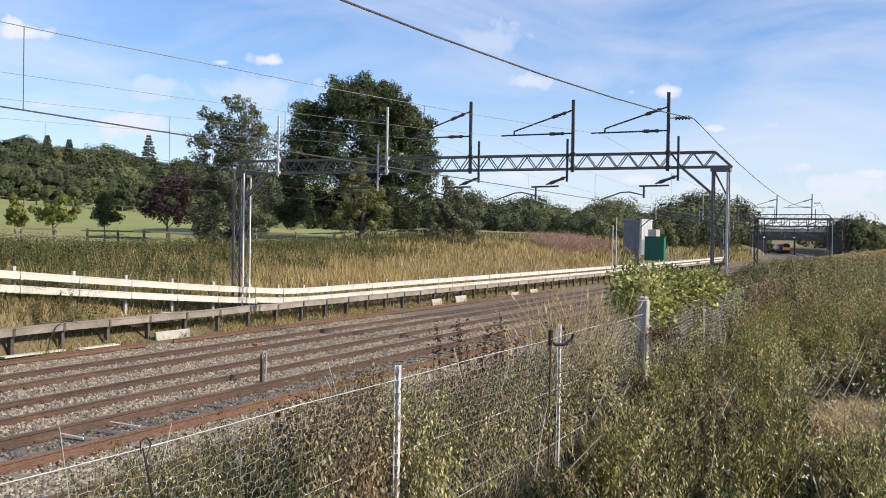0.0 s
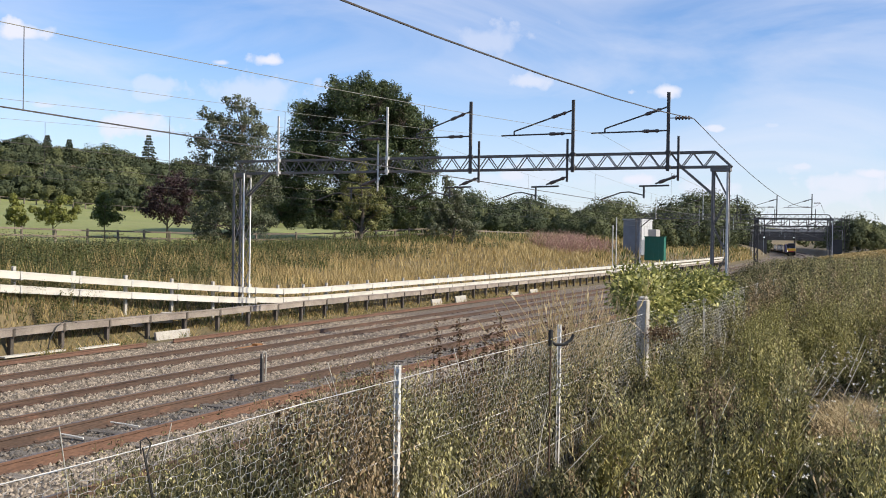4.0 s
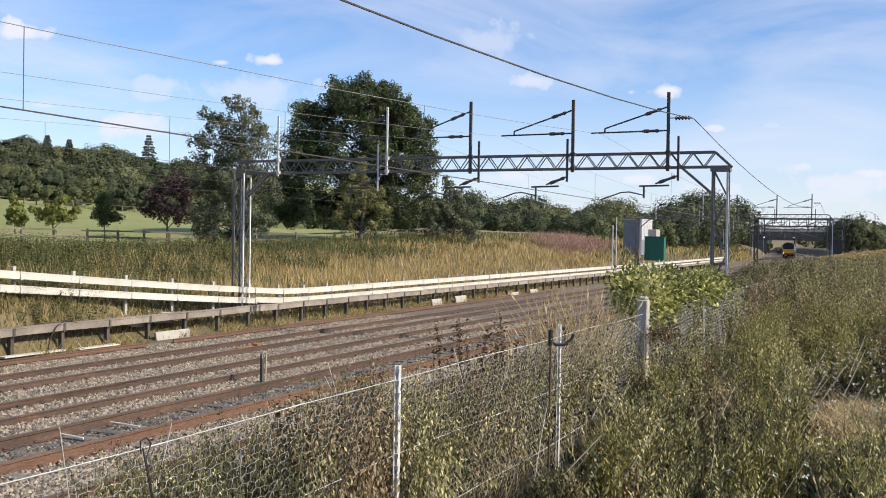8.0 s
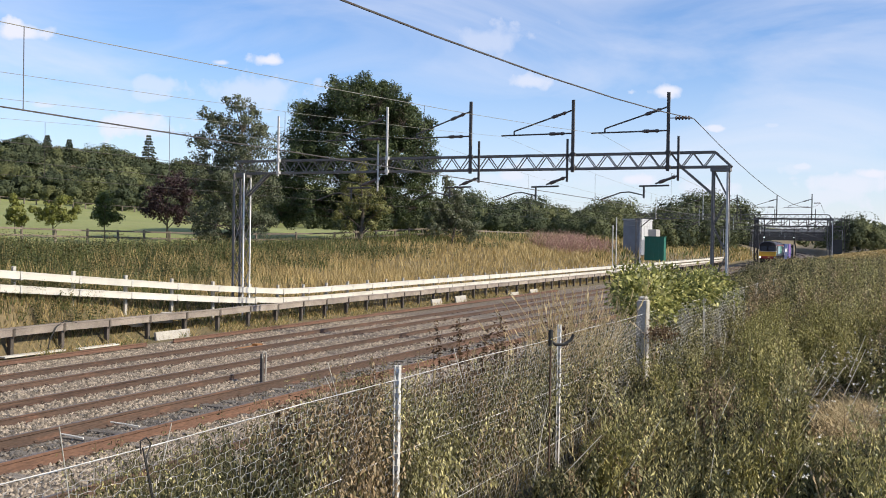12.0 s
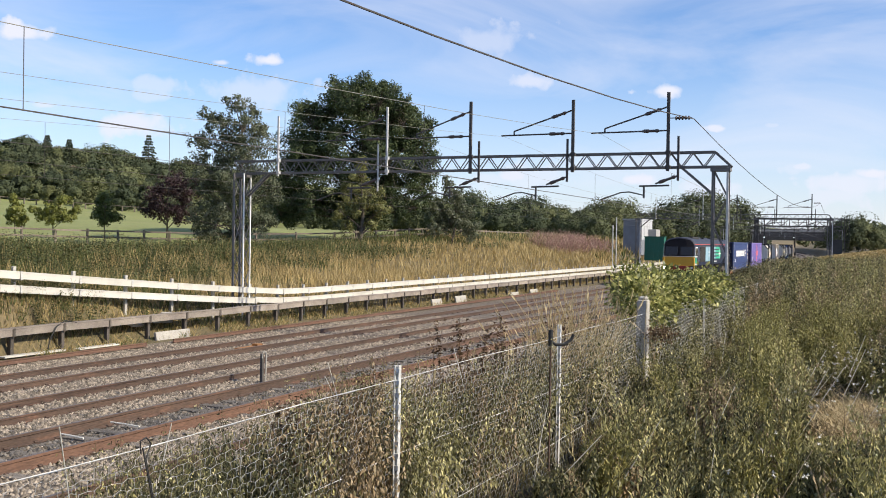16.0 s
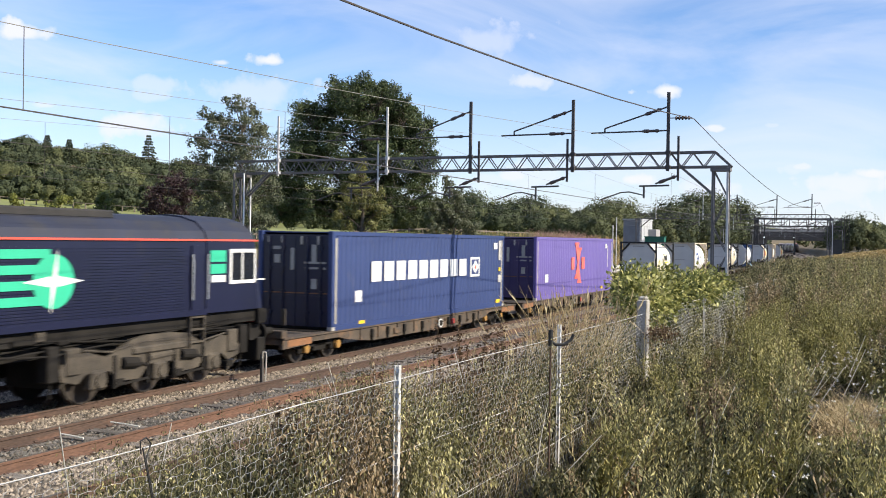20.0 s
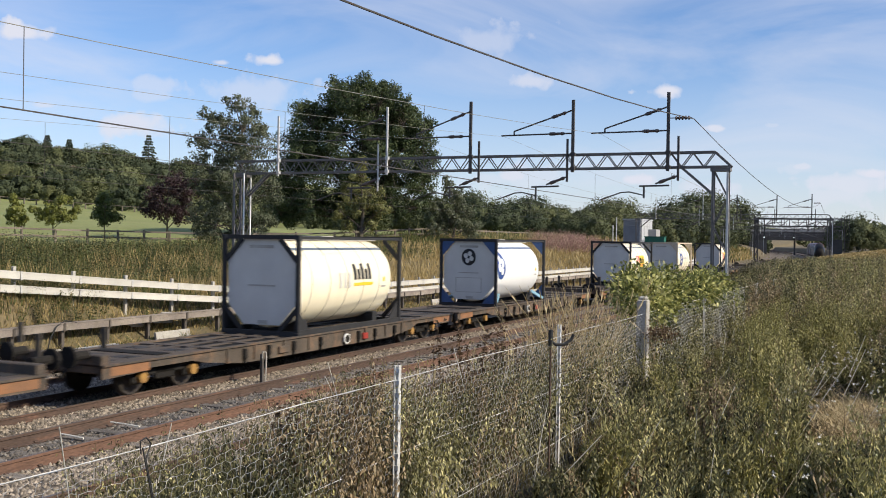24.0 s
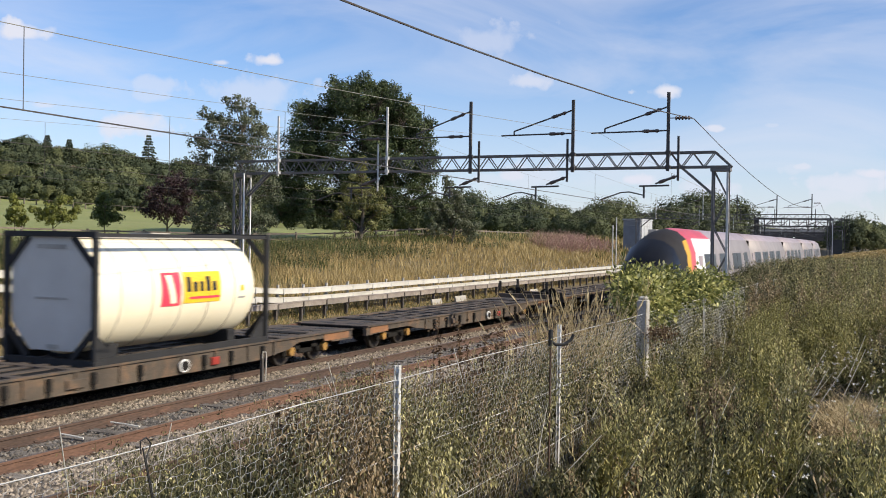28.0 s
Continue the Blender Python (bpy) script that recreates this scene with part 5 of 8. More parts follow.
def hill_wood():
    R = np.random.default_rng(21)
    sp = []
    for dep, share in ((214, 0.36), (242, 0.55), (278, 0.74), (320, 0.9), (372, 1.0)):
        a = -0.475
        while a < -0.16:
            q = dep * R.uniform(0.96, 1.05)
            x, y = at_angle(a, q)
            foot = (float(ground_z(x, y)) - 3.64) / q + 0.0093 - a * 0.0153
            rise = foot + (np.interp(a, *HILLTOP) - foot) * share * R.uniform(0.86, 1.02)
            sp.append(crown_at(R, a, q, rise, 1900, (0, 1, 1, 2, 3), 0.55))
            a += R.uniform(0.011, 0.02) * 260 / dep
    wood("hill_wood", "dense mixed green wood on the hill", sp, 22, [L_WOODS, L_WOODD, L_WOODL, L_WOODD])
    sp = []
    for near, share in ((150, 0.7), (178, 0.88), (206, 1.0)):
        a = -0.2
        while a < 0.286:
            q = near * R.uniform(0.95, 1.05)
            x, y = at_angle(a, q)
            while y - bend(x) < 30.5 and q < 330:
                q += 4
                x, y = at_angle(a, q)
            foot = (float(ground_z(x, y)) - 3.64) / q + 0.0093 - a * 0.0153
            rise = foot + (np.interp(a, *TREELINE) - foot) * share * R.uniform(0.88, 1.02)
            sp.append(crown_at(R, a, q, rise, 1700, (0, 0, 1, 2), 0.6))
            a += R.uniform(0.013, 0.024)
    for a, q, rise in ((0.246, 200, 0.0575), (0.26, 236, 0.058), (0.279, 268, 0.0535), (0.226, 186, 0.050), (0.025, 190, 0.059), (0.174, 200, 0.0505), (0.155, 196, 0.049), (0.083, 196, 0.0525)):
        sp.append(crown_at(R, a, q, rise, 2400, (0, 1), 0.6))
    wood("field_wood", "line of green trees beyond the pasture", sp, 23, [L_WOODS, L_WOODD, L_WOODL])
    sp = []
    for _ in range(125):
        x = R.uniform(415, 600)
        o = R.choice([R.uniform(-30, 4), R.uniform(26, 60)])
        h = R.uniform(7, 12)
        sp.append((x, o + bend(x), h, h * 0.45, 260, int(R.integers(0, 2))))
    for _ in range(26):
        x = R.uniform(418, 500)
        h = R.uniform(5, 8)
        sp.append((x, R.uniform(25, 36) + bend(x), h, h * 0.6, 420, 1))
    for a, dep, rise in ((0.391, 232, 0.031), (0.399, 238, 0.036), (0.408, 234, 0.033), (0.417, 236, 0.027), (0.424, 240, 0.02), (0.432, 246, 0.024), (0.386, 236, 0.02), (0.44, 252, 0.02)):
        sp.append(crown_at(R, a, dep, rise, 1500, (1, 1, 0), 0.5))
    wood("distant_trees", "dark green trees where the line curves away", sp, 25, [L_WOODS, L_WOODD])
    # conifers that stand above the wood
    for a, rise, dep, wide in ((-0.289, 0.1105, 318, 4.6), (-0.388, 0.1105, 300, 3.4), (-0.3665, 0.1065, 300, 2.8)):
        x, y = at_angle(a, dep)
        g = float(ground_z(x, y))
        tall = 3.64 + dep * (rise - 0.0093 + a * 0.0153) - g
        t = thing("conifer", pose(x, y, g), "tall dark conifer above the wood on the hill", "tree", "conifers on the hill")
        bits = []
        for k in range(22):
            f = k / 21
            n = 70
            ang = R.uniform(0, 6.283, n)
            rad = ((1 - f) ** 0.9 * wide + 0.2) * (0.75 + 0.35 * (k % 2))
            q = R.uniform(0.15, 1, n) ** 0.7
            p = np.column_stack([np.cos(ang) * rad * q, np.sin(ang) * rad * q, 1 + f * (tall - 1) - q * rad * 0.22 + R.normal(0, 0.1, n)])
            bits.append((leaf_quads(p, np.column_stack([np.cos(ang), np.sin(ang), -0.35 + 0 * ang]), 0.7 + 0.7 * (1 - f), 0.42 + 0.3 * (1 - f)), 0))
        v, fc, s = join(bits)
        ob = new("foliage", np_mesh("foliage", v, fc, [L_WOODD], s))
        ob.parent = t
        bm = B()
        rod(bm, (0, 0, -0.5), (0, 0, tall), 0.35, 8, 0.06)
        part("trunk", bm, M_BARK, t)


hill_wood()


# ---- ballast stones ----
def ballast_stones():
    R = np.random.default_rng(31)
    bits_v, bits_f, oily = [], [], []
    o = 0
    for n, x0, x1, s0, s1 in ((64000, 9.0, 27, 0.026, 0.048), (22000, 27, 46, 0.032, 0.058)):
        x = R.uniform(x0, x1, n)
        y = R.uniform(8.6 if x0 < 20 else 11.3, 23.35, n)
        z = np.interp(y, [8.4, 10.8, 11.4, 12.0, 14.4, 18.1, 18.5, 19.0, 21.6, 22.3, 23.0, 23.5], [-0.02, -0.02, -0.06, -0.13, -0.15, -0.17, -0.20, -0.17, -0.17, -0.2, -0.2, -0.11])
        rail = np.zeros(n, bool)
        for ty, _ in TRACKS.values():
            for s in (-0.7525, 0.7525):
                rail |= np.abs(y - ty - s) < 0.085
        four = np.abs(y - TRACKS["second"][0]) < 0.66
        keep = ~rail & ~(four & (R.random(n) < 0.35))
        x, y, z = x[keep], y[keep], z[keep]
        oily.append(np.repeat(four[keep] & (R.random(keep.sum()) < 0.85), 4))
        m = len(x)
        s = R.uniform(s0, s1, m)[:, None]
        # shards: four uneven corners and a ridge
        dirs = np.array([(1, 0, -0.35), (0, 1, -0.35), (-1, 0, -0.35), (0, -1, -0.35), (0, 0, 0.62)])
        a = R.uniform(0, 2 * math.pi, m)
        ca, sa = np.cos(a)[:, None], np.sin(a)[:, None]
        v = dirs[None] * R.uniform(0.6, 1.35, size=(m, 5, 1)) + R.normal(size=(m, 5, 3)) * 0.16
        v = np.stack([v[..., 0] * ca - v[..., 1] * sa, v[..., 0] * sa + v[..., 1] * ca, v[..., 2]], -1) * s[:, None]
        v = v + np.column_stack([x, y, z + R.uniform(0.0, 0.03, m)])[:, None]
        f = np.array([(0, 1, 4), (1, 2, 4), (2, 3, 4), (3, 0, 4)])
        bits_v.append(v.reshape(-1, 3))
        bits_f.append((np.arange(m)[:, None, None] * 5 + f[None]).reshape(-1, 3) + o)
        o += m * 5
    ob = new("ballast_stones", np_mesh("ballast_stones", np.concatenate(bits_v), np.concatenate(bits_f), [M_STONE, M_STONED], np.concatenate(oily).astype(int)))
    tagged(ob, "loose grey and brown ballast stones between the rails", "ballast", kind="stuff")


ballast_stones()
M_FRAMEGR_BR = mat("parapet_concrete", (0.36, 0.35, 0.34), (0.3, 0.29, 0.28), 0.6, 0.85, grain=0.1)
M_BLACKISH = mat("dark_cabinet", (0.05, 0.048, 0.046), (0.03, 0.03, 0.03), 1.0, 0.7, grain=0.2)
M_PALEWOOD = mat("pale_wood", (0.72, 0.70, 0.64), (0.6, 0.57, 0.5), 3, 0.7)
M_SHEET = mat("grey_sheet", (0.45, 0.46, 0.47), (0.4, 0.41, 0.42), 2, 0.6)
M_PLATE = mat("orange_plate", (0.36, 0.17, 0.045), (0.25, 0.12, 0.045), 3, 0.7, grain=0.2)
M_RUBBER = mat("black_rubber", (0.02, 0.02, 0.02), (0.014, 0.014, 0.014), 2, 0.6)


# ---- the wire fence beside the camera ----
FY = 2.8


def fence_top(x):
    return 2.775 - 0.0 * x


def build_fence():
    fe = thing("wire_fence", pose(0, 0, 0), "sagging hexagonal wire netting fence on mixed posts", "fence")
    for x, top, kind in ((2.2, 2.85, "a"), (5.65, 2.86, "a"), (8.95, 2.88, "a"), (12.3, 2.99, "c"), (16.6, 2.83, "a"), (19.85, 2.82, "a"), (23.2, 2.8, "a"), (26.5, 2.8, "a")):
        g = float(ground_z(x, FY))
        bm = B()
        if kind == "a":
            beam(bm, (x, FY + 0.018, g - 0.3), (x, FY + 0.018, top), 0.006, 0.038)
            box(bm, x - 0.003, x + 0.034, FY - 0.004, FY + 0.003, g - 0.3, top)
            k = 0
            while g + 0.3 + k * 0.075 < top - 0.03:
                z = g + 0.3 + k * 0.075
                box(bm, x - 0.012, x - 0.003, FY - 0.012, FY + 0.012, z, z + 0.03)
                k += 1
            part("angle_post", bm, M_GALV, fe, "galvanised steel angle post")
        else:
            box(bm, x - 0.075, x + 0.075, FY - 0.06, FY + 0.07, g - 0.3, top - 0.04, 0.012)
            box(bm, x - 0.06, x + 0.06, FY - 0.045, FY + 0.055, top - 0.05, top, 0.02)
            part("concrete_post", bm, M_CONC, fe, "weathered concrete post")
    for z, nm in ((0.0, "top_wire"), (-0.47, "middle_wire"), (-0.95, "bottom_wire")):
        bm = B()
        pts = [(x * 0.55 + 1.2, FY + 0.01 * math.sin(x * 0.9), fence_top(x) + z + 0.005 * math.sin(x * 1.3 + z * 7)) for x in range(48)]
        tube(bm, pts, 0.0024, 5)
        if nm == "top_wire":
            tube(bm, [(a, b + 0.01, c - 0.004 + 0.003 * math.sin(a * 6)) for a, b, c in pts], 0.0016, 4)
        part(nm, bm, M_GALV, fe)
    # hexagonal netting
    cw, ch = 0.072, 0.084
    def lift(p):
        jx = 0.006 * np.sin(p[:, 0] * 37 + p[:, 1] * 53)
        jz = 0.006 * np.sin(p[:, 0] * 41 - p[:, 1] * 47)
        bulge = 0.05 * np.sin(p[:, 0] * 1.9) * np.sin((p[:, 1] - 1.6) * 2.4)
        return np.column_stack([p[:, 0] + jx, np.full(len(p), FY - 0.012) - bulge, p[:, 1] + jz])

    # each cell: an upright twist and two slopes to the neighbours
    st_a, st_b = [], []
    x, i = 1.6, 0
    while x < 21.0:
        big = 1.0 if x < 12 else 1.2
        w, h = cw * big / 2, ch * big
        nz = int(1.2 / h)
        for k in range(nz):
            z = 2.74 - k * h - (h / 2 if i % 2 else 0)
            t, u = (x, z), (x, z - h * 0.40)
            st_a.append(t)
            st_b.append(u)
            st_a.append(t)
            st_b.append((x + w, z + h * 0.10))
            st_a.append(u)
            st_b.append((x + w, z - h * 0.5))
        x += w
        i += 1
    v, f = stem_quads(lift(np.array(st_a)), lift(np.array(st_b)), np.interp(np.array(st_a)[:, 0], [2, 6, 12, 12.1, 25], [0.0013, 0.0015, 0.0019, 0.0023, 0.0028]), None)
    ob = new("netting", np_mesh("netting", v, f, [M_NET]))
    ob.parent = fe
    ob["kind"] = "stuff"
    # a steel stake with a hooked top, and a knot of wire on the fence
    st = thing("hooked_stake", pose(8.62, FY - 0.02, 1.3), "rusty steel stake with a hooked black top", "stake")
    bm = B()
    rod(bm, (0, 0, 0), (0, 0, 1.52), 0.009, 8)
    part("stake", bm, M_RUST, st)
    bm = B()
    tube(bm, [(0, 0, 1.46), (0.03, -0.04, 1.43), (0.08, -0.10, 1.43), (0.12, -0.15, 1.47), (0.13, -0.17, 1.52)], 0.014, 8)
    rod(bm, (0, 0, 1.42), (0, 0, 1.56), 0.022, 10)
    part("hook", bm, M_RUBBER, st)
    kn = thing("wire_knot", pose(3.3, FY - 0.03, 2.76), "tangle of dark wire tied round the fence", "wire")
    bm = B()
    tube(bm, [(-0.03, 0, 0.0), (-0.035, 0, 0.05), (0.0, 0, 0.06), (0.03, 0, 0.03), (0.0, 0, -0.03), (0.02, -0.01, -0.14), (0.06, -0.01, -0.28)], 0.0034, 6)
    tube(bm, [(-0.02, 0, 0.02), (0.0, -0.01, -0.09), (0.03, -0.01, -0.2), (0.05, 0, -0.33)], 0.0034, 6)
    part("wire", bm, M_RUBBER, kn)


build_fence()


# ---- lineside things ----
def lineside():
    mk = thing("marker_post", pose(22.35, 15.02, -0.2), "old dark timber marker post with pale bracket", "post")
    bm = B()
    box(bm, -0.04, 0.04, -0.04, 0.04, 0, 0.80, 0.01)
    part("post", bm, M_STEEL, mk)
    bm = B()
    tube(bm, [(0.10, -0.04, 0.05), (0.10, -0.06, 0.7), (0.09, -0.06, 0.84), (-0.06, -0.06, 0.86), (-0.08, -0.06, 0.7)], 0.022, 8)
    part("bracket", bm, M_CONC, mk)
    for a, b in (((15.66, 14.02), (15.65, 13.30)), ((14.30, 13.98), (14.27, 13.40))):
        s = thing("white_stick", pose(0, 0, 0), "pale stripped branch lying between the rails", "branch")
        bm = B()
        tube(bm, [(a[0], a[1], -0.03), (a[0] * 0.6 + b[0] * 0.4 + 0.015, a[1] * 0.6 + b[1] * 0.4, -0.04), (b[0], b[1], -0.055)], 0.017, 6)
        part("branch", bm, M_PALEWOOD, s)
    pl = thing("yellow_plate", pose(29.0, 19.93, -0.13), "orange-yellow equipment plate on the sleepers", "track equipment")
    bm = B()
    box(bm, -0.75, 0.65, -0.16, 0.16, 0, 0.06, 0.01)
    box(bm, 0.2, 0.5, -0.12, 0.12, 0.06, 0.12, 0.01)
    part("plate", bm, M_PLATE, pl)
    for x, w, h, y in ((29.95, 1.9, 0.33, 23.95), (56.6, 1.6, 0.42, 23.9), (53.2, 1.3, 0.38, 23.95), (66, 1.5, 0.25, 23.9), (70, 1.6, 0.3, 23.9)):
        c = thing("concrete_slab", pose(x, y, -0.13), "pale concrete slab leaning in the cess", "slab", "slabs in the cess")
        bm = B()
        box(bm, -w / 2, w / 2, -0.05, 0.05, 0, h, 0.012)
        bmesh.ops.rotate(bm, verts=bm.verts, cent=(0, 0, 0), matrix=Matrix.Rotation(radians(-14), 3, "X"))
        part("slab", bm, M_CONC, c)
    for x, w, h, y, z in ((30.0, 1.5, 0.22, 24.75, 0.5), (30.9, 0.9, 0.3, 24.85, 0.55), (28.7, 0.8, 0.2, 24.8, 0.45)):
        c = thing("broken_slab", pose(x, y, z, 18, 4, 12), "broken pale concrete slab lying in the dry grass", "slab", "broken slabs")
        bm = B()
        box(bm, -w / 2, w / 2, -0.25, 0.25, 0, h * 0.5, 0.02)
        part("slab", bm, M_CONC, c)
    for x0, x1, y in ((22.2, 24.6, 24.0), (25.0, 26.8, 23.8)):
        c = thing("white_board", pose(x0, y, -0.05), "fallen white trough lid lying in the grass", "board", "fallen boards")
        bm = B()
        box(bm, 0, x1 - x0, -0.14, 0.14, 0, 0.05, 0.008)
        part("lid", bm, M_WHITE, c)
    # black cable lying over the trough
    cb = thing("black_cable", pose(0, 0, 0), "black cable looped over the grey trough", "cable")
    bm = B()
    tube(bm, [(24.1, 24.15, -0.1), (24.2, 24.12, 0.35), (24.5, 24.15, 0.72), (25.0, 24.3, 0.86), (25.4, 24.2, 0.78)], 0.02, 6)
    part("cable", bm, M_RUBBER, cb)
    # cabinet and relay house on the bank
    g = 2.1
    rh = thing("relay_building", pose(124.2, 30.1, g), "grey metal equipment building, its sunlit wall toned pale", "building")
    bm = B()
    box(bm, -1.2, 4.6, -1.7, 0.55, 0.0, 4.3, 0.02)
    part("cladding_shell", bm, mat("slate_grey_sheet", (0.20, 0.215, 0.24), (0.16, 0.17, 0.19), 1, 0.6, grain=0.08), rh)
    bm = B()
    box(bm, -1.3, 4.7, -1.8, 0.65, 4.3, 4.42)
    part("roof", bm, M_SHEET, rh)
    # Paler panels on the sunny side: the sunlight there is put into colour.
    bm = B()
    for k in range(4):
        box(bm, -1.15 + k * 1.43, 0.20 + k * 1.43, -1.73, -1.7, 1.9, 4.25)
    part("pale_cladding", bm, M_SHEET, rh)
    bm = B()
    box(bm, 2.2, 4.4, -2.75, -1.75, 1.4, 3.2, 0.02)
    part("side_unit", bm, M_FRAMEGR_BR, rh, "small grey side unit")
    gc = thing("green_cabinet", pose(117.7, 25.6, 1.6), "dark green steel lineside cabinet", "cabinet")
    mg = mat("green_paint", (0.012, 0.13, 0.085), (0.010, 0.11, 0.07), 2, 0.5, grain=0.1)
    bm = B()
    box(bm, -0.5, 0.6, -1.15, 1.1, 0.0, 2.7, 0.02)
    part("body", bm, mg, gc)
    for k in range(4):
        bm = B()
        box(bm, -0.53, -0.5, -1.1 + k * 0.55, -0.6 + k * 0.55, 0.1, 2.6)
        part("door", bm, mg, gc)
    bm = B()
    box(bm, -0.6, 0.7, -1.22, 1.17, 2.7, 2.77)
    part("lid", bm, mg, gc)
    for x, y, h in ((98.2, 25.15, 5.2), (98.6, 25.6, 4.4)):
        po = thing("steel_post", pose(x, y, 0.9), "thin grey steel post on the bank", "post", "steel posts")
        bm = B()
        rod(bm, (0, 0, -0.4), (0, 0, h), 0.05, 8)
        part("pole", bm, M_GALV, po)
    # signals far down the line
    for x, o, z in ((180.0, 17.6, 4.85), (180.0, 12.85, 4.85)):
        s = thing("signal_lamp", pose(x, o + bend(x), z), "small bright signal lamp over the line", "signal", "signals")
        bm = B()
        rod(bm, (0, 0, 0), (-0.12, 0, 0), 0.065, 12)
        part("lens", bm, glow("signal_white", (0.95, 1.0, 0.98), 5.0), s)
        bm = B()
        box(bm, 0.0, 0.25, -0.2, 0.2, -0.35, 0.3)
        beam(bm, (0.12, 0, 0.3), (0.12, 0, 1.95), 0.12, 0.12)
        part("housing", bm, M_RUBBER, s)
    # road bridge
    br = thing("road_bridge", pose(405, bend(405), 0, 0, 0, bend_turn(405)), "dark girder road bridge with pale parapet over the railway", "bridge")
    bm = B()
    box(bm, -4.6, 4.6, -16, 46, 7.4, 8.5)
    part("deck", bm, M_BRIDGE, br)
    for xx in (-5.0, -1.7, 1.4, 4.6):
        bm = B()
        box(bm, xx, xx + 0.4, -1, 30, 5.4, 8.5)
        for yy in range(0, 30, 2):
            box(bm, xx - 0.12, xx, yy, yy + 0.14, 5.5, 8.4)
        box(bm, xx - 0.15, xx + 0.5, -1, 30, 5.3, 5.45)
        part("girder", bm, M_STEEL, br)
    for xx in (-5.2, 4.9):
        bm = B()
        box(bm, xx, xx + 0.3, -16, 46, 8.5, 9.5)
        for yy in range(-15, 46, 3):
            box(bm, xx - 0.06, xx, yy, yy + 0.25, 8.5, 9.56)
        part("parapet", bm, M_FRAMEGR_BR, br)
        bm = B()
        for yy in range(-16, 47, 2):
            box(bm, xx + 0.1, xx + 0.18, yy, yy + 0.08, 9.5, 10.5)
        for zz in (10.0, 10.45):
            box(bm, xx + 0.1, xx + 0.17, -16, 46.1, zz, zz + 0.06)
        part("railing", bm, M_STEEL, br)
    for y0, y1 in ((-3.2, 3.0), (24.6, 31.0)):
        bm = B()
        box(bm, -4.5, 4.5, y0, y1, -2, 5.35, 0.05)
        part("abutment", bm, M_BRIDGE, br)
        bm = B()
        box(bm, -4.6, 4.6, y0 + 0.3, y1 - 0.3, 5.35, 5.7)
        part("bearing_shelf", bm, M_CONC, br)
    bm = B()
    box(bm, -1, 1, 14.4, 15.0, -1, 5.35)
    part("pier", bm, M_BRIDGE, br)
    # signal gantry before the bridge
    sg = thing("signal_gantry", pose(180, bend(180), 0, 0, 0, bend_turn(180)), "dark steel signal gantry across the line before the bridge", "gantry")
    for dx in (-0.5, 0.5):
        for z in (6.75, 8.0):
            bm = B()
            beam(bm, (dx, 5.2, z), (dx, 19.1, z), 0.14, 0.16)
            part("chord", bm, M_STEEL, sg)
        for k in range(11):
            y = 5.5 + k * 1.34
            bm = B()
            beam(bm, (dx, y, 6.75), (dx, y, 8.0), 0.09, 0.09)
            part("upright", bm, M_STEEL, sg)
            if k < 10:
                bm = B()
                beam(bm, (dx, y, 6.75 if k % 2 else 8.0), (dx, y + 1.34, 8.0 if k % 2 else 6.75), 0.07, 0.07)
                part("brace", bm, M_STEEL, sg)
    for y0, w in ((18.6, 0.5), (5.0, 2.2)):
        for dx in (-0.5, 0.5):
            for y in (y0, y0 + w):
                bm = B()
                beam(bm, (dx, y, -0.4), (dx, y, 8.3), 0.17, 0.17)
                part("column", bm, M_STEEL, sg)
            bm = B()
            for k in range(6):
                beam(bm, (dx, y0 + (w if k % 2 else 0), 0.2 + k * 1.3), (dx, y0 + (0 if k % 2 else w), 1.5 + k * 1.3), 0.08, 0.08)
            part("lattice", bm, M_STEEL, sg)
    bm = B()
    for y in (4.3, 4.75):
        beam(bm, (0, y, 0.0), (0, y, 8.6), 0.07, 0.07)
    for k in range(20):
        beam(bm, (0, 4.3, 0.4 + k * 0.42), (0, 4.75, 0.4 + k * 0.42), 0.05, 0.05)
    part("ladder", bm, M_STEEL, sg)
    bm = B()
    box(bm, -0.6, 0.6, 5.3, 6.9, -0.2, 4.6, 0.03)
    part("cabinet", bm, M_BLACKISH, sg)


lineside()


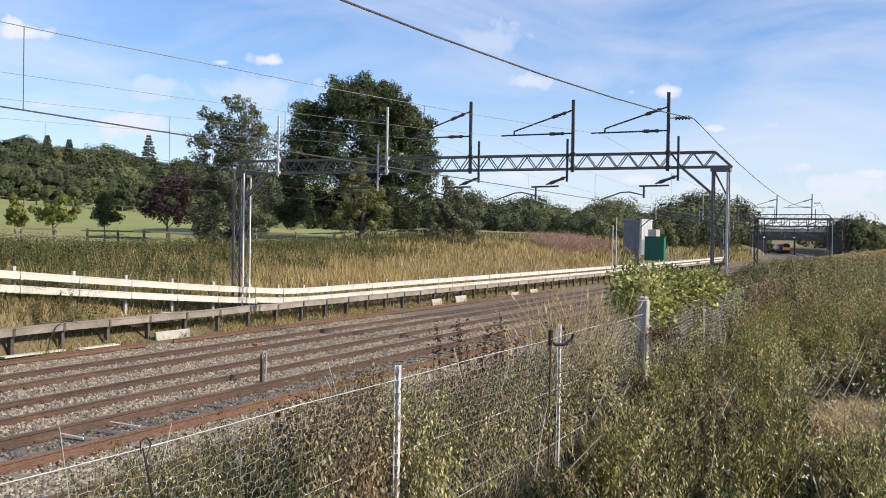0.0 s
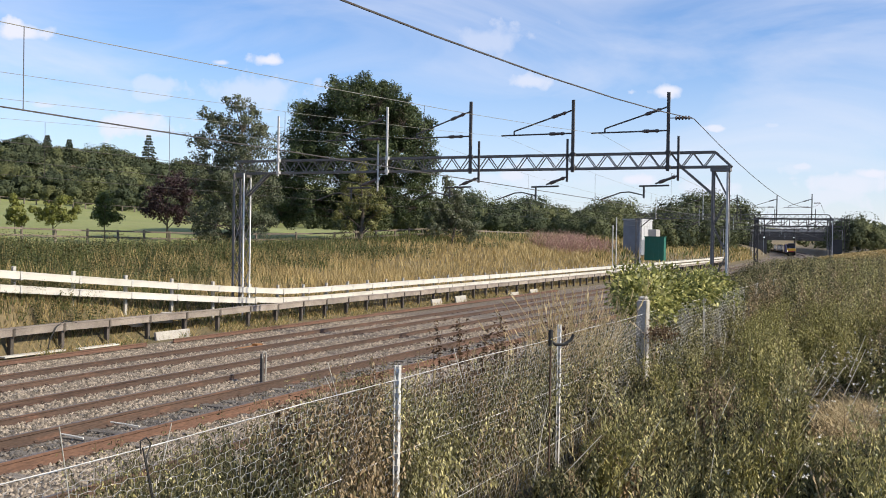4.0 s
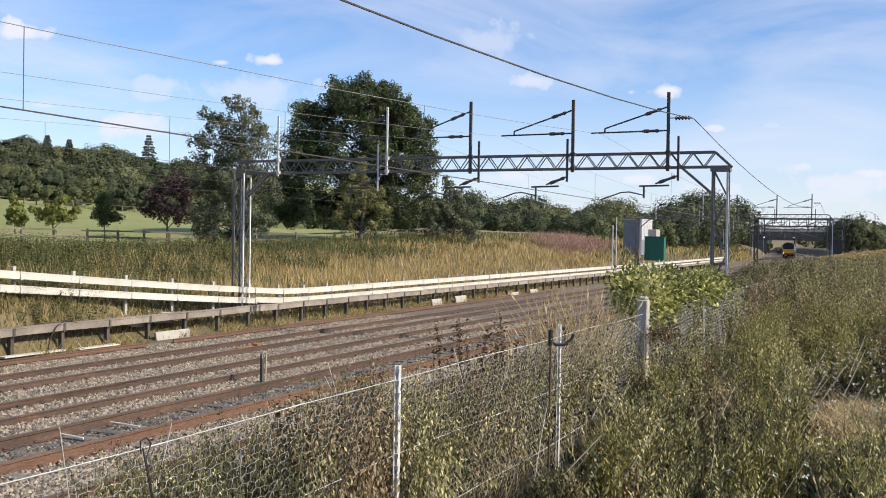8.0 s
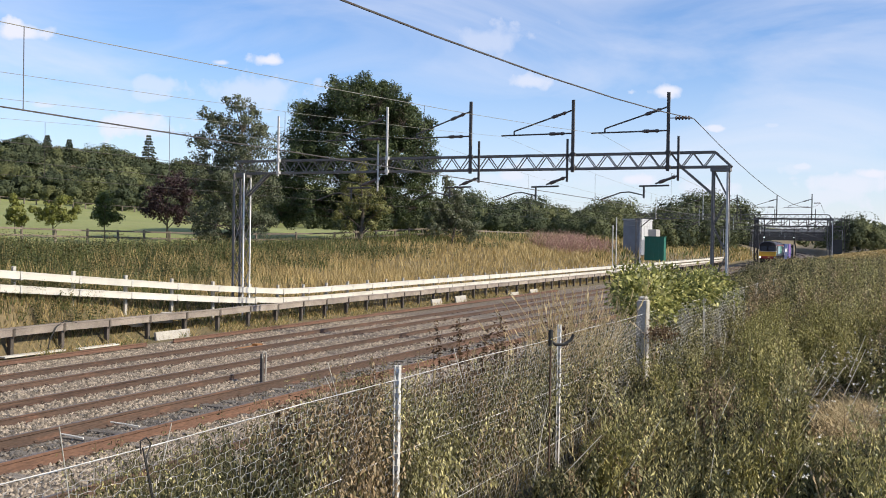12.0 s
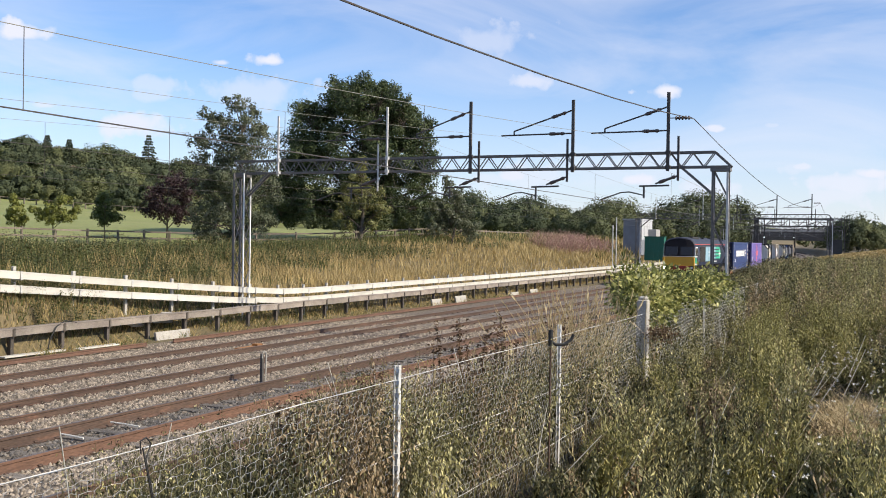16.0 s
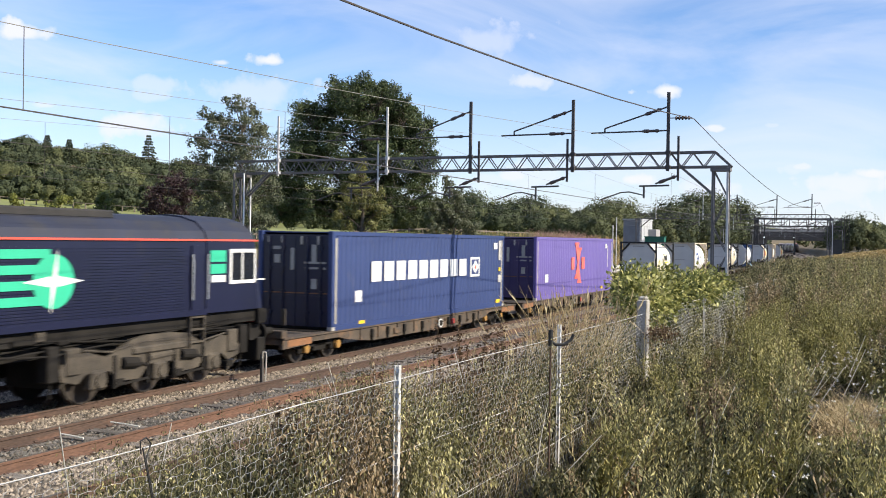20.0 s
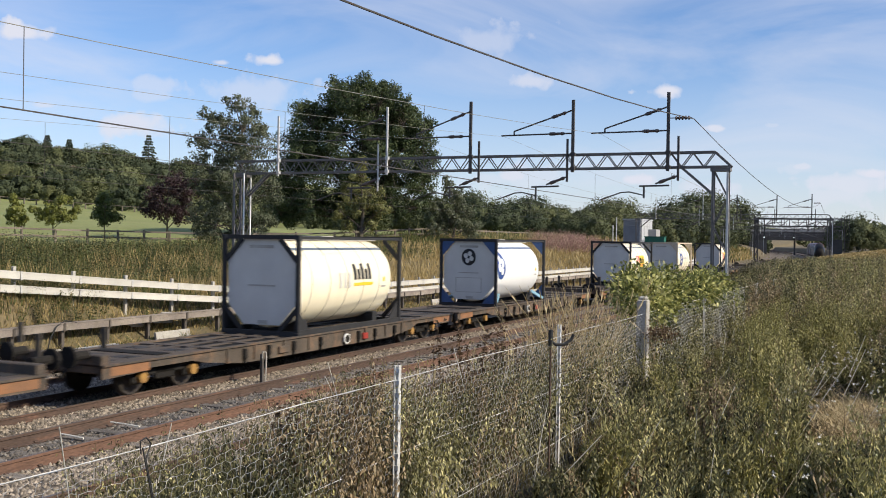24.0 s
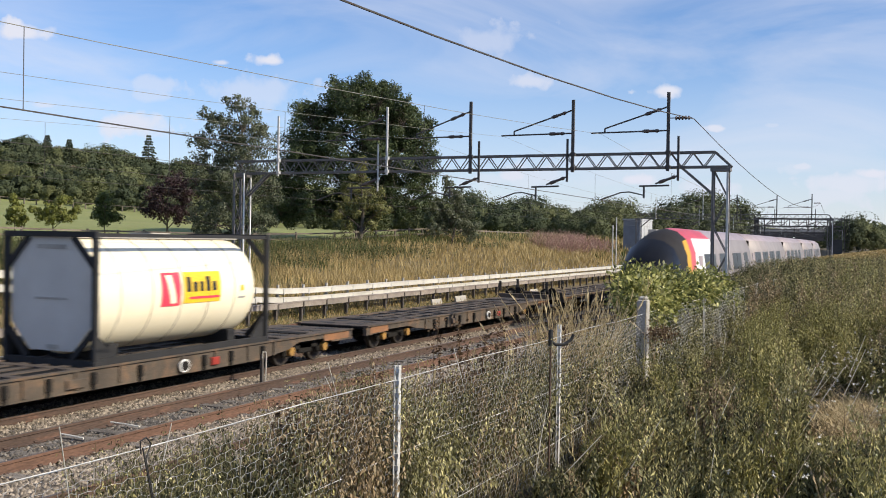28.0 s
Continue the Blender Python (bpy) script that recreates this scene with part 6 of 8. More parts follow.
def field_fence():
    pts = [(42.4, 51.4), (45.7, 50.8), (54.2, 48.1), (57.2, 46.2), (62.1, 42.4), (66.8, 38.6), (74.5, 37.4), (84.8, 37.4), (106.5, 40.2), (134.3, 41.7)]
    fe = thing("field_fence", pose(0, 0, 0), "grey wooden post and rail fence round the pasture", "fence")
    for (xa, ya), (xb, yb) in zip(pts, pts[1:]):
        n = max(2, round(math.hypot(xb - xa, yb - ya) / 2.5))
        for i in range(n):
            x, y = xa + (xb - xa) * i / n, ya + (yb - ya) * i / n
            x2, y2 = xa + (xb - xa) * (i + 1) / n, ya + (yb - ya) * (i + 1) / n
            g, g2 = float(ground_z(x, y)), float(ground_z(x2, y2))
            bm = B()
            box(bm, x - 0.06, x + 0.06, y - 0.06, y + 0.06, g - 0.2, g + 1.02 + 0.06 * math.sin(i * 2.3))
            part("post", bm, M_WOOD, fe)
            for h in (0.92, 0.5):
                bm = B()
                beam(bm, (x, y - 0.07, g + h), (x2, y2 - 0.07, g2 + h), 0.04, 0.11)
                part("rail", bm, M_WOOD, fe)
    # far edge of the pasture
    f2 = thing("paddock_fence", pose(0, 0, 0), "low fence along the far edge of the pasture", "fence")
    for k in range(40):
        dep = 205
        lat = -0.47 + k * 0.012
        x, y = dep * (0.914 + 0.406 * lat), dep * (0.406 - 0.914 * lat)
        lat2 = lat + 0.012
        x2, y2 = dep * (0.914 + 0.406 * lat2), dep * (0.406 - 0.914 * lat2)
        bm = B()
        beam(bm, (x, y, float(ground_z(x, y)) + 1.1), (x2, y2, float(ground_z(x2, y2)) + 1.1), 0.08, 0.14)
        box(bm, x - 0.1, x + 0.1, y - 0.1, y + 0.1, float(ground_z(x, y)) - 0.3, float(ground_z(x, y)) + 1.2)
        part("panel", bm, M_WOOD, f2)
    # roofs that show among the trees of the hill
    for dep, lat, z in ((300, -0.362, 23.6), (300, -0.331, 23.0)):
        x, y = dep * (0.914 + 0.406 * lat), dep * (0.406 - 0.914 * lat)
        h = thing("house", pose(x, y, float(ground_z(x, y)), 0, 0, 40), "house with a tan gable half hidden by trees", "house", "houses on the hill")
        t = z - float(ground_z(x, y))
        bm = B()
        box(bm, -3, 3, -2.4, 2.4, -0.5, t - 2)
        part("wall", bm, mat("tan_render", (0.5, 0.36, 0.26), (0.42, 0.30, 0.22), 0.5, 0.9), h)
        bm = B()
        loft(bm, [[(x_, -2.8, t - 2), (x_, 2.8, t - 2), (x_, 0, t)] for x_ in (-3.3, 3.3)])
        part("roof", bm, mat("tile_roof", (0.30, 0.16, 0.11), (0.22, 0.12, 0.09), 0.7, 0.9), h)


field_fence()
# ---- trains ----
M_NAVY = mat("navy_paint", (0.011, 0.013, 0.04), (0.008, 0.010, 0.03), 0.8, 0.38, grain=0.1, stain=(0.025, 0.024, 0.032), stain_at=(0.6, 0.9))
M_ROOF = mat("loco_roof", (0.026, 0.031, 0.055), (0.018, 0.021, 0.036), 0.7, 0.6, grain=0.15, stain=(0.035, 0.035, 0.04), stain_at=(0.5, 0.7))
M_GRILLE = mat("brown_grille", (0.03, 0.025, 0.02), (0.022, 0.019, 0.016), 0.8, 0.8, grain=0.15)
# Yellow toned down: part of the unlit nose's shade is in the colour.
M_YEL = mat("warning_yellow", (0.60, 0.33, 0.014), (0.54, 0.285, 0.014), 0.8, 0.5, grain=0.08, stain=(0.35, 0.2, 0.04), stain_at=(0.62, 0.9))
M_RED = mat("buffer_red", (0.32, 0.03, 0.02), (0.25, 0.03, 0.02), 2, 0.6, grain=0.15)
M_REDLINE = mat("red_line", (0.75, 0.10, 0.07), (0.68, 0.09, 0.06), 2, 0.5)
M_PALE = mat("pale_blue_panel", (0.27, 0.42, 0.50), (0.24, 0.38, 0.46), 1, 0.5, grain=0.08)
M_GREEN = mat("bright_green", (0.035, 0.48, 0.28), (0.035, 0.43, 0.25), 1, 0.5, grain=0.08)
M_SILVER = mat("silver_rail", (0.55, 0.56, 0.57), (0.45, 0.46, 0.47), 4, 0.4, metal=0.5)
M_WHITEP = mat("white_paint", (0.80, 0.80, 0.78), (0.74, 0.74, 0.72), 1.5, 0.55, grain=0.05)
M_TANKD = mat("grimy_tank", (0.06, 0.052, 0.044), (0.03, 0.027, 0.024), 1.2, 0.7, grain=0.3, stain=(0.09, 0.075, 0.06), stain_at=(0.55, 0.85))
M_BOGIE = mat("bogie_dust", (0.098, 0.082, 0.062), (0.042, 0.036, 0.029), 2.2, 0.9, grain=0.3, bump=0.2, stain=(0.07, 0.06, 0.05))
# Black window surround; the shade of the cab front is put into this colour.
M_FRONT = mat("shaded_black_front", (0.020, 0.018, 0.020), (0.012, 0.012, 0.016), 1.5, 0.75, grain=0.3, spec=0.15)
M_BLACK = mat("black_underframe", (0.024, 0.022, 0.020), (0.014, 0.013, 0.012), 2, 0.85, grain=0.3, spec=0.15)
M_WHEEL = mat("wheel_steel", (0.06, 0.05, 0.045), (0.04, 0.034, 0.03), 3, 0.6, metal=0.3)
M_WINDOW = mat("dark_glass", (0.014, 0.017, 0.024), (0.018, 0.02, 0.026), 1, 0.12, spec=0.35)
M_SCREEN = mat("tinted_glass", (0.008, 0.009, 0.012), (0.010, 0.011, 0.014), 1, 0.3, spec=0.2)
M_LAMP = glow("head_lamp", (1.0, 0.96, 0.88), 9.0)
M_WAGON = mat("wagon_brown", (0.105, 0.082, 0.06), (0.056, 0.045, 0.036), 0.9, 0.85, grain=0.3, bump=0.2, stain=(0.20, 0.118, 0.068), stain_at=(0.5, 0.75))
M_DECK = mat("wagon_deck", (0.10, 0.078, 0.06), (0.065, 0.05, 0.04), 1.2, 0.9, grain=0.3)
M_ORANGE = mat("orange_patch", (0.27, 0.125, 0.055), (0.19, 0.10, 0.055), 2, 0.85, grain=0.2)
M_AXLE = mat("yellow_axlebox", (0.36, 0.20, 0.045), (0.24, 0.13, 0.045), 5, 0.7, grain=0.2)
M_BOXBLUE = mat("blue_container", (0.031, 0.054, 0.162), (0.026, 0.046, 0.14), 0.6, 0.55, grain=0.08, stain=(0.06, 0.075, 0.15), stain_at=(0.58, 0.8))
M_BOXPURP = mat("purple_container", (0.15, 0.115, 0.36), (0.13, 0.10, 0.31), 0.6, 0.5, grain=0.08, stain=(0.14, 0.11, 0.30), stain_at=(0.6, 0.85))
# Side purple darkened: shade on the container ends is put into the colour.
M_PURPEND = mat("shaded_purple_doors", (0.045, 0.03, 0.105), (0.035, 0.024, 0.08), 0.8, 0.5, grain=0.1)
M_CORAL = mat("coral_lettering", (0.82, 0.16, 0.13), (0.76, 0.14, 0.11), 2, 0.55)
M_TANKW = mat("white_tank", (0.88, 0.88, 0.87), (0.83, 0.83, 0.82), 0.8, 0.35, grain=0.05)
M_TANKC = mat("cream_tank", (0.93, 0.85, 0.65), (0.88, 0.79, 0.58), 0.7, 0.4, grain=0.06, stain=(0.55, 0.46, 0.32), stain_at=(0.62, 0.9))
M_TANKEND = mat("tank_end", (0.60, 0.585, 0.55), (0.52, 0.505, 0.475), 1.2, 0.5, grain=0.06)
M_FRAMEDK = mat("dark_frame", (0.022, 0.022, 0.024), (0.015, 0.015, 0.016), 2, 0.75, grain=0.2)
M_FRAMEBL = mat("blue_frame", (0.035, 0.085, 0.22), (0.03, 0.07, 0.18), 2, 0.55, grain=0.15)
M_FRAMEGR = mat("grey_frame", (0.42, 0.40, 0.36), (0.32, 0.30, 0.27), 2, 0.6, grain=0.15)
M_FRAMECR = mat("cream_frame", (0.60, 0.50, 0.37), (0.50, 0.41, 0.30), 2, 0.6, grain=0.15, stain=(0.4, 0.28, 0.18))
M_BAND = mat("grimy_band", (0.30, 0.24, 0.16), (0.2, 0.16, 0.11), 3, 0.7, grain=0.2)
M_BEAM = mat("orange_beam", (0.48, 0.22, 0.08), (0.38, 0.17, 0.07), 2, 0.7, grain=0.2)
M_SIGNY = mat("yellow_sign", (0.82, 0.55, 0.03), (0.76, 0.5, 0.03), 2, 0.55)
M_SIGNR = mat("red_sign", (0.75, 0.06, 0.10), (0.7, 0.05, 0.09), 2, 0.55)
M_SIGNB = mat("blue_sign", (0.03, 0.08, 0.28), (0.03, 0.07, 0.24), 2, 0.5)
M_PALEB = mat("pale_blue_frame", (0.25, 0.45, 0.58), (0.2, 0.38, 0.5), 2, 0.6)
M_PSILVER = mat("silver_body", (0.30, 0.265, 0.262), (0.24, 0.215, 0.215), 0.8, 0.55, metal=0.1, grain=0.05)
M_PRED = mat("train_red", (0.58, 0.05, 0.06), (0.48, 0.05, 0.06), 0.8, 0.35, grain=0.05)
M_PDARK = mat("train_dark", (0.030, 0.027, 0.025), (0.022, 0.020, 0.019), 0.8, 0.6, spec=0.15, grain=0.1)
M_PROOF = mat("grey_mauve_roof", (0.36, 0.30, 0.32), (0.30, 0.25, 0.27), 0.8, 0.5, grain=0.1)
Y_FREIGHT = TRACKS["third"][0]


def plate(bm, x0, x1, z0, z1, y, d=0.008, slant=0.0):
    """A thin raised patch on a side that faces -y; slant shifts its top edge along x."""
    a = [(x0, y, z0), (x1, y, z0), (x1 + slant, y, z1), (x0 + (slant if slant > 0 else 0), y, z1)]
    f = [bm.verts.new(p) for p in a]
    b = [bm.verts.new((p[0], y - d, p[2])) for p in a]
    bm.faces.new(b)
    for i in range(4):
        j = (i + 1) % 4
        bm.faces.new((f[i], f[j], b[j], b[i]))
    return bm


def disc(bm, c, r, y, n=28, d=0.01, squash=1.0):
    f = [bm.verts.new((c[0] + r * math.cos(t) * squash, y - d, c[1] + r * math.sin(t))) for t in (2 * math.pi * i / n for i in range(n))]
    bm.faces.new(f)
    return bm


def wheelset(parent, x, r, name="wheelset"):
    ws = new(name)
    ws.parent = parent
    ws.matrix_basis = pose(x, 0, r)
    for s in (-1, 1):
        bm = B()
        rod(bm, (0, s * 0.69, 0), (0, s * 0.82, 0), r, 28)
        rod(bm, (0, s * 0.665, 0), (0, s * 0.69, 0), r + 0.028, 28)
        part("wheel", bm, M_WHEEL, ws)
    bm = B()
    rod(bm, (0, -0.7, 0), (0, 0.7, 0), 0.085, 12)
    part("axle", bm, M_BLACK, ws)
    return ws


def build_loco():
    L = 23.35
    lo = thing("diesel_locomotive", pose(0, 0, 0), "dark blue diesel freight locomotive with yellow nose and dusty bogies", "locomotive")
    hw, zs, zc = 1.32, 1.72, 3.53

    def ring(x, w, zb, zc_, zr):
        return [(x, -w, zb), (x, -w, zc_), (x, -w * 0.93, zc_ + 0.22 * (zr - zc_) / 0.6), (x, -w * 0.72, zc_ + 0.44 * (zr - zc_) / 0.6), (x, -w * 0.38, zr - 0.04), (x, 0, zr),
                (x, w * 0.38, zr - 0.04), (x, w * 0.72, zc_ + 0.44 * (zr - zc_) / 0.6), (x, w * 0.93, zc_ + 0.22 * (zr - zc_) / 0.6), (x, w, zc_), (x, w, zb)]

    # middle hood, and the cabs set at both ends
    bm = B()
    loft(bm, [[p for p in ring(x, hw - 0.03, zs, zc, 4.13)] for x in (2.85, L - 2.85)])
    for f in bm.faces:
        f.material_index = 1 if f.normal.z > 0.15 else 0
    bmesh.ops.recalc_face_normals(bm, faces=bm.faces)
    for f in bm.faces:
        f.material_index = 1 if f.calc_center_median().z > zc else 0
    part("hood", bm, [M_NAVY, M_ROOF], lo)
    for end in (0, 1):
        cab = new("cab")
        cab.parent = lo
        cab.matrix_basis = pose(0, 0, 0) if end == 0 else pose(L, 0, 0, 0, 0, 180)
        bm = B()
        nose = [ring(0.42, hw - 0.06, 1.75, 3.46, 4.06), ring(0.62, hw, 1.75, zc, 4.15), ring(2.9, hw, 1.75, zc, 4.17)]
        nose[0] = [(p[0] + (0.36 if p[2] > 3.1 else 0.24 if p[2] > 2.4 else 0), p[1], p[2]) for p in nose[0]]
        nose[1] = [(p[0] + (0.30 if p[2] > 3.1 else 0.1), p[1], p[2]) for p in nose[1]]
        loft(bm, nose)
        bmesh.ops.recalc_face_normals(bm, faces=bm.faces)
        for f in bm.faces:
            f.material_index = 1 if f.calc_center_median().z > zc and f.normal.z > 0.2 else 2 if f.normal.x < -0.5 else 0
        part("cab_shell", bm, [M_NAVY, M_ROOF, M_FRONT], cab)
        yw = 1.24 if end == 0 else 1.12
        bm = B()
        loft(bm, [[(0.34, -yw, 1.72), (0.34, yw, 1.72), (0.44, yw, 2.5), (0.44, -yw, 2.5)], [(0.6, -yw - 0.06, 1.72), (0.6, yw + 0.06, 1.72), (0.72, yw + 0.06, 2.5), (0.72, -yw - 0.06, 2.5)]])
        part("yellow_nose", bm, M_YEL, cab)
        bm = B()
        box(bm, 0.38, 0.75, -1.31, 1.31, 2.5, 2.53)
        part("nose_ledge", bm, M_WHITEP, cab)
        bm = B()
        box(bm, 0.28, 0.62, -1.02, 1.02, 1.32, 1.72, 0.03)
        part("buffer_beam", bm, M_RED, cab)
        for s in (-1, 1):
            bm = B()
            box(bm, 0.24, 0.60, s * 1.13 - 0.17, s * 1.13 + 0.17, 1.40, 1.72, 0.02)
            part("lamp_housing", bm, M_BLACK, cab)
            bm = B()
            rod(bm, (0.26, s * 1.14, 1.56), (0.225, s * 1.14, 1.56), 0.10, 16)
            part("head_lamp", bm, M_LAMP if (end == 0 and s == 1) else M_SILVER, cab, "round head lamp, one side lit")
            bm = B()
            box(bm, 0.35, 0.66, s * 1.24 - 0.09, s * 1.24 + 0.09, 1.35, 2.45 if end == 0 else 1.74, 0.02)
            part("corner_post", bm, M_YEL if end == 0 else M_BLACK, cab)
            bm = B()
            rod(bm, (0.5, s * 0.87, 1.05), (0.02, s * 0.87, 1.05), 0.10, 14)
            rod(bm, (0.02, s * 0.87, 1.05), (-0.06, s * 0.87, 1.05), 0.25, 18)
            part("buffer", bm, M_BLACK, cab)
            bm = B()
            box(bm, 0.515, 0.60, s * 0.62 - 0.5, s * 0.62 + 0.5, 2.62, 3.34, 0.02)
            bmesh.ops.rotate(bm, verts=bm.verts, cent=(0.55, 0, 2.9), matrix=Matrix.Rotation(radians(10), 3, "Y"))
            part("windscreen", bm, M_WINDOW, cab)
        bm = B()
        box(bm, 0.15, 0.5, -1.2, 1.2, 0.35, 0.95, 0.02)
        box(bm, 0.3, 0.75, -1.1, 1.1, 0.9, 1.35)
        part("snow_plough", bm, M_BLACK, cab)
        bm = B()
        rod(bm, (0.28, 0.0, 1.02), (0.05, 0.0, 1.0), 0.07, 10)
        tube(bm, [(0.2, 0.35, 1.1), (0.1, 0.37, 0.8), (0.2, 0.4, 0.55)], 0.03)
        tube(bm, [(0.2, -0.35, 1.1), (0.1, -0.37, 0.75), (0.2, -0.4, 0.5)], 0.03)
        part("coupling", bm, M_BLACK, cab)
        for s in (-1, 1):
            y = s * (hw + 0.001)
            bm = B()
            box(bm, 0.86, 1.98, y - 0.025, y + 0.025, 2.44, 3.32)
            part("window_frame", bm, M_WHITEP, cab)
            for a, b in ((0.94, 1.42), (1.49, 1.90)):
                bm = B()
                box(bm, a, b, y - 0.035, y + 0.035, 2.53, 3.23)
                part("side_window", bm, M_WINDOW, cab)
            door = 2.42 if end == 0 else 2.98
            bm = B()
            box(bm, door, door + 0.5, y - 0.012, y + 0.012, 1.8, 3.40)
            part("cab_door", bm, M_NAVY, cab)
            for xx in (door - 0.06, door + 0.52):
                bm = B()
                rod(bm, (xx, y + s * 0.06, 2.1), (xx, y + s * 0.06, 3.2), 0.02)
                part("grab_rail", bm, M_SILVER, cab)
            bm = B()
            for k in range(3):
                box(bm, door, door + 0.5, min(y, y - s * 0.25), max(y, y - s * 0.25), 1.66 - k * 0.3, 1.70 - k * 0.3)
            box(bm, door - 0.04, door, min(y, y - s * 0.1), max(y, y - s * 0.1), 0.95, 1.75)
            box(bm, door + 0.48, door + 0.52, min(y, y - s * 0.1), max(y, y - s * 0.1), 0.95, 1.75)
            part("door_steps", bm, M_BOGIE, cab)
    # side panels of the near and the far side
    for s in (-1, 1):
        y = -s * 0 + s * (hw - 0.03)
        bm = B()
        n = 24
        for k in range(n):
            z = 1.9 + k * (3.4 - 1.9) / n
            box(bm, 6.7, L - 3.75, min(y, y + s * 0.02), max(y, y + s * 0.02), z, z + 0.035)
        part("louvres", bm, M_NAVY, lo)
        bm = B()
        box(bm, 3.7, 6.62, min(y, y + s * 0.02), max(y, y + s * 0.02), 2.0, 3.36)
        for k in range(9):
            box(bm, 3.72 + k * 0.36, 3.75 + k * 0.36, min(y, y + s * 0.026), max(y, y + s * 0.026), 2.0, 3.36)
        part("intake_grille", bm, M_GRILLE, lo, "brown intake grille panel")
        bm = B()
        box(bm, 0.75, L - 0.75, min(y, y + s * 0.04), max(y, y + s * 0.04), 3.515, 3.56)
        part("red_line", bm, M_REDLINE, lo, "thin red line along the eaves")
        bm = B()
        box(bm, 2.9, L - 2.9, min(y, y + s * 0.05), max(y, y + s * 0.05), 1.72, 1.86)
        part("sill", bm, M_NAVY, lo)
    y = -(hw - 0.03) - 0.022
    bm = B()
    plate(bm, 6.65, 8.2, 2.02, 3.36, y, 0.006, 0.0)
    plate(bm, 8.24, 10.5, 2.02, 3.36, y, 0.006, 0.0)
    for k in range(6):
        plate(bm, 10.5, 10.56 + k * 0.09, 2.02 + k * 0.2233, 2.2433 + k * 0.2233, y, 0.006)
    part("pale_panel", bm, M_PALE, lo, "pale blue painted panel")
    bm = B()
    for k in range(20):
        plate(bm, 8.26, 10.48, 2.05 + k * 0.065, 2.083 + k * 0.065, y - 0.006, 0.016)
    part("panel_louvres", bm, M_PALE, lo)
    for k in range(4):
        z = 2.22 + k * 0.31
        bm = B()
        plate(bm, 10.8 + k * 0.12, 12.8, z, z + 0.18, y, 0.008)
        part("grey_stripe", bm, M_PALE, lo)
        bm = B()
        plate(bm, 12.86, 15.4, z, z + 0.18, y, 0.008)
        part("green_stripe", bm, M_GREEN, lo)
    bm = B()
    disc(bm, (15.5, 2.68), 0.55, y, 30, 0.012)
    part("round_emblem", bm, M_GREEN, lo, "green disc emblem with a pale four-pointed star")
    bm = B()
    for dx, dz in ((0.82, 0.10), (0.10, 0.66)):
        for sg in (1, -1):
            v = [bm.verts.new((15.5 + px_, y - 0.018, 2.68 + pz_)) for px_, pz_ in
                 ((sg * dx, sg * dz * (0 if dx > 0.5 else 1)), (sg * (-0.07 if dx < 0.5 else 0.1), 0.11 if dx > 0.5 else 0.0), (sg * (0.07 if dx < 0.5 else 0.1), -0.11 if dx > 0.5 else 0.0))]
            bm.faces.new(v)
    part("star", bm, M_WHITEP, lo)
    rnd = random.Random(4)
    for row, (a, b) in enumerate(((8.3, 10.6), (8.35, 10.3))):
        x = a
        while x < b:
            bm = B()
            plate(bm, x, x + 0.14, 2.78 - row * 0.33, 2.98 - row * 0.33, y, 0.014)
            part("lettering_bar", bm, M_WHITEP, lo)
            x += 0.21 + (0.12 if rnd.random() < 0.1 else 0)
    bm = B()
    plate(bm, 11.0, 13.8, 1.93, 2.0, y, 0.012)
    part("name_bar", bm, M_WHITEP, lo)
    yc = -hw - 0.004
    for x0 in (0.95, L - 1.98 - 0.42):
        for (a, b, z0, z1, m) in ((0.0, 0.62, 2.16, 2.36, M_GREEN), (0.0, 0.62, 1.95, 2.12, M_GREEN), (0.05, 0.60, 1.80, 1.92, M_WHITEP)):
            if x0 > 10:
                a, b, z0, z1 = a - 0.36, b - 0.36, 2.0 + (z0 - 1.8) * 1.4 + 0.5, 2.0 + (z1 - 1.8) * 1.4 + 0.5
            bm = B()
            plate(bm, x0 + a, x0 + b, z0, z1, yc, 0.01)
            part("cab_plate", bm, m, lo)
    # roof fittings
    for a, b, w in ((3.2, 6.4, 0.75), (6.9, 8.8, 0.5), (9.4, 11.0, 0.7), (11.8, 13.4, 0.45), (14.2, 17.8, 0.8)):
        bm = B()
        box(bm, a, b, -w, w, 3.98, 4.18, 0.04)
        part("roof_hatch", bm, M_DARK if w > 0.72 else M_ROOF, lo)
    bm = B()
    for xx in (7.8, 10.2):
        rod(bm, (xx, 0.2, 4.0), (xx, 0.2, 4.27), 0.22, 14)
    part("exhaust", bm, M_DARK, lo)
    # underframe, tank and bogies
    bm = B()
    box(bm, 0.6, L - 0.6, -1.2, 1.2, 1.42, 1.74)
    box(bm, 0.8, L - 0.8, -0.95, 0.95, 1.1, 1.44)
    part("underframe", bm, M_BLACK, lo)
    bm = B()
    ring_t = [(math.cos(a) * 1.26, 0.93 + math.sin(a) * 0.52) for a in [k * math.pi / 9 for k in range(18)]]
    loft(bm, [[(x, yy * q, 0.93 + (zz - 0.93) * q) for yy, zz in ring_t] for x, q in ((10.0, 0.82), (10.12, 1.0), (12.9, 1.0), (13.0, 0.85))])
    part("fuel_tank", bm, M_TANKD, lo)
    bm = B()
    box(bm, 13.05, 13.9, -1.24, 1.24, 0.5, 1.34, 0.03)
    part("battery_box", bm, M_BOGIE, lo)
    bm = B()
    rod(bm, (11.7, -1.27, 1.0), (11.7, -1.31, 1.0), 0.06, 10)
    box(bm, 11.3, 11.36, -1.3, -1.2, 0.7, 1.15)
    part("filler_cap", bm, M_SILVER, lo)
    rnd = random.Random(9)
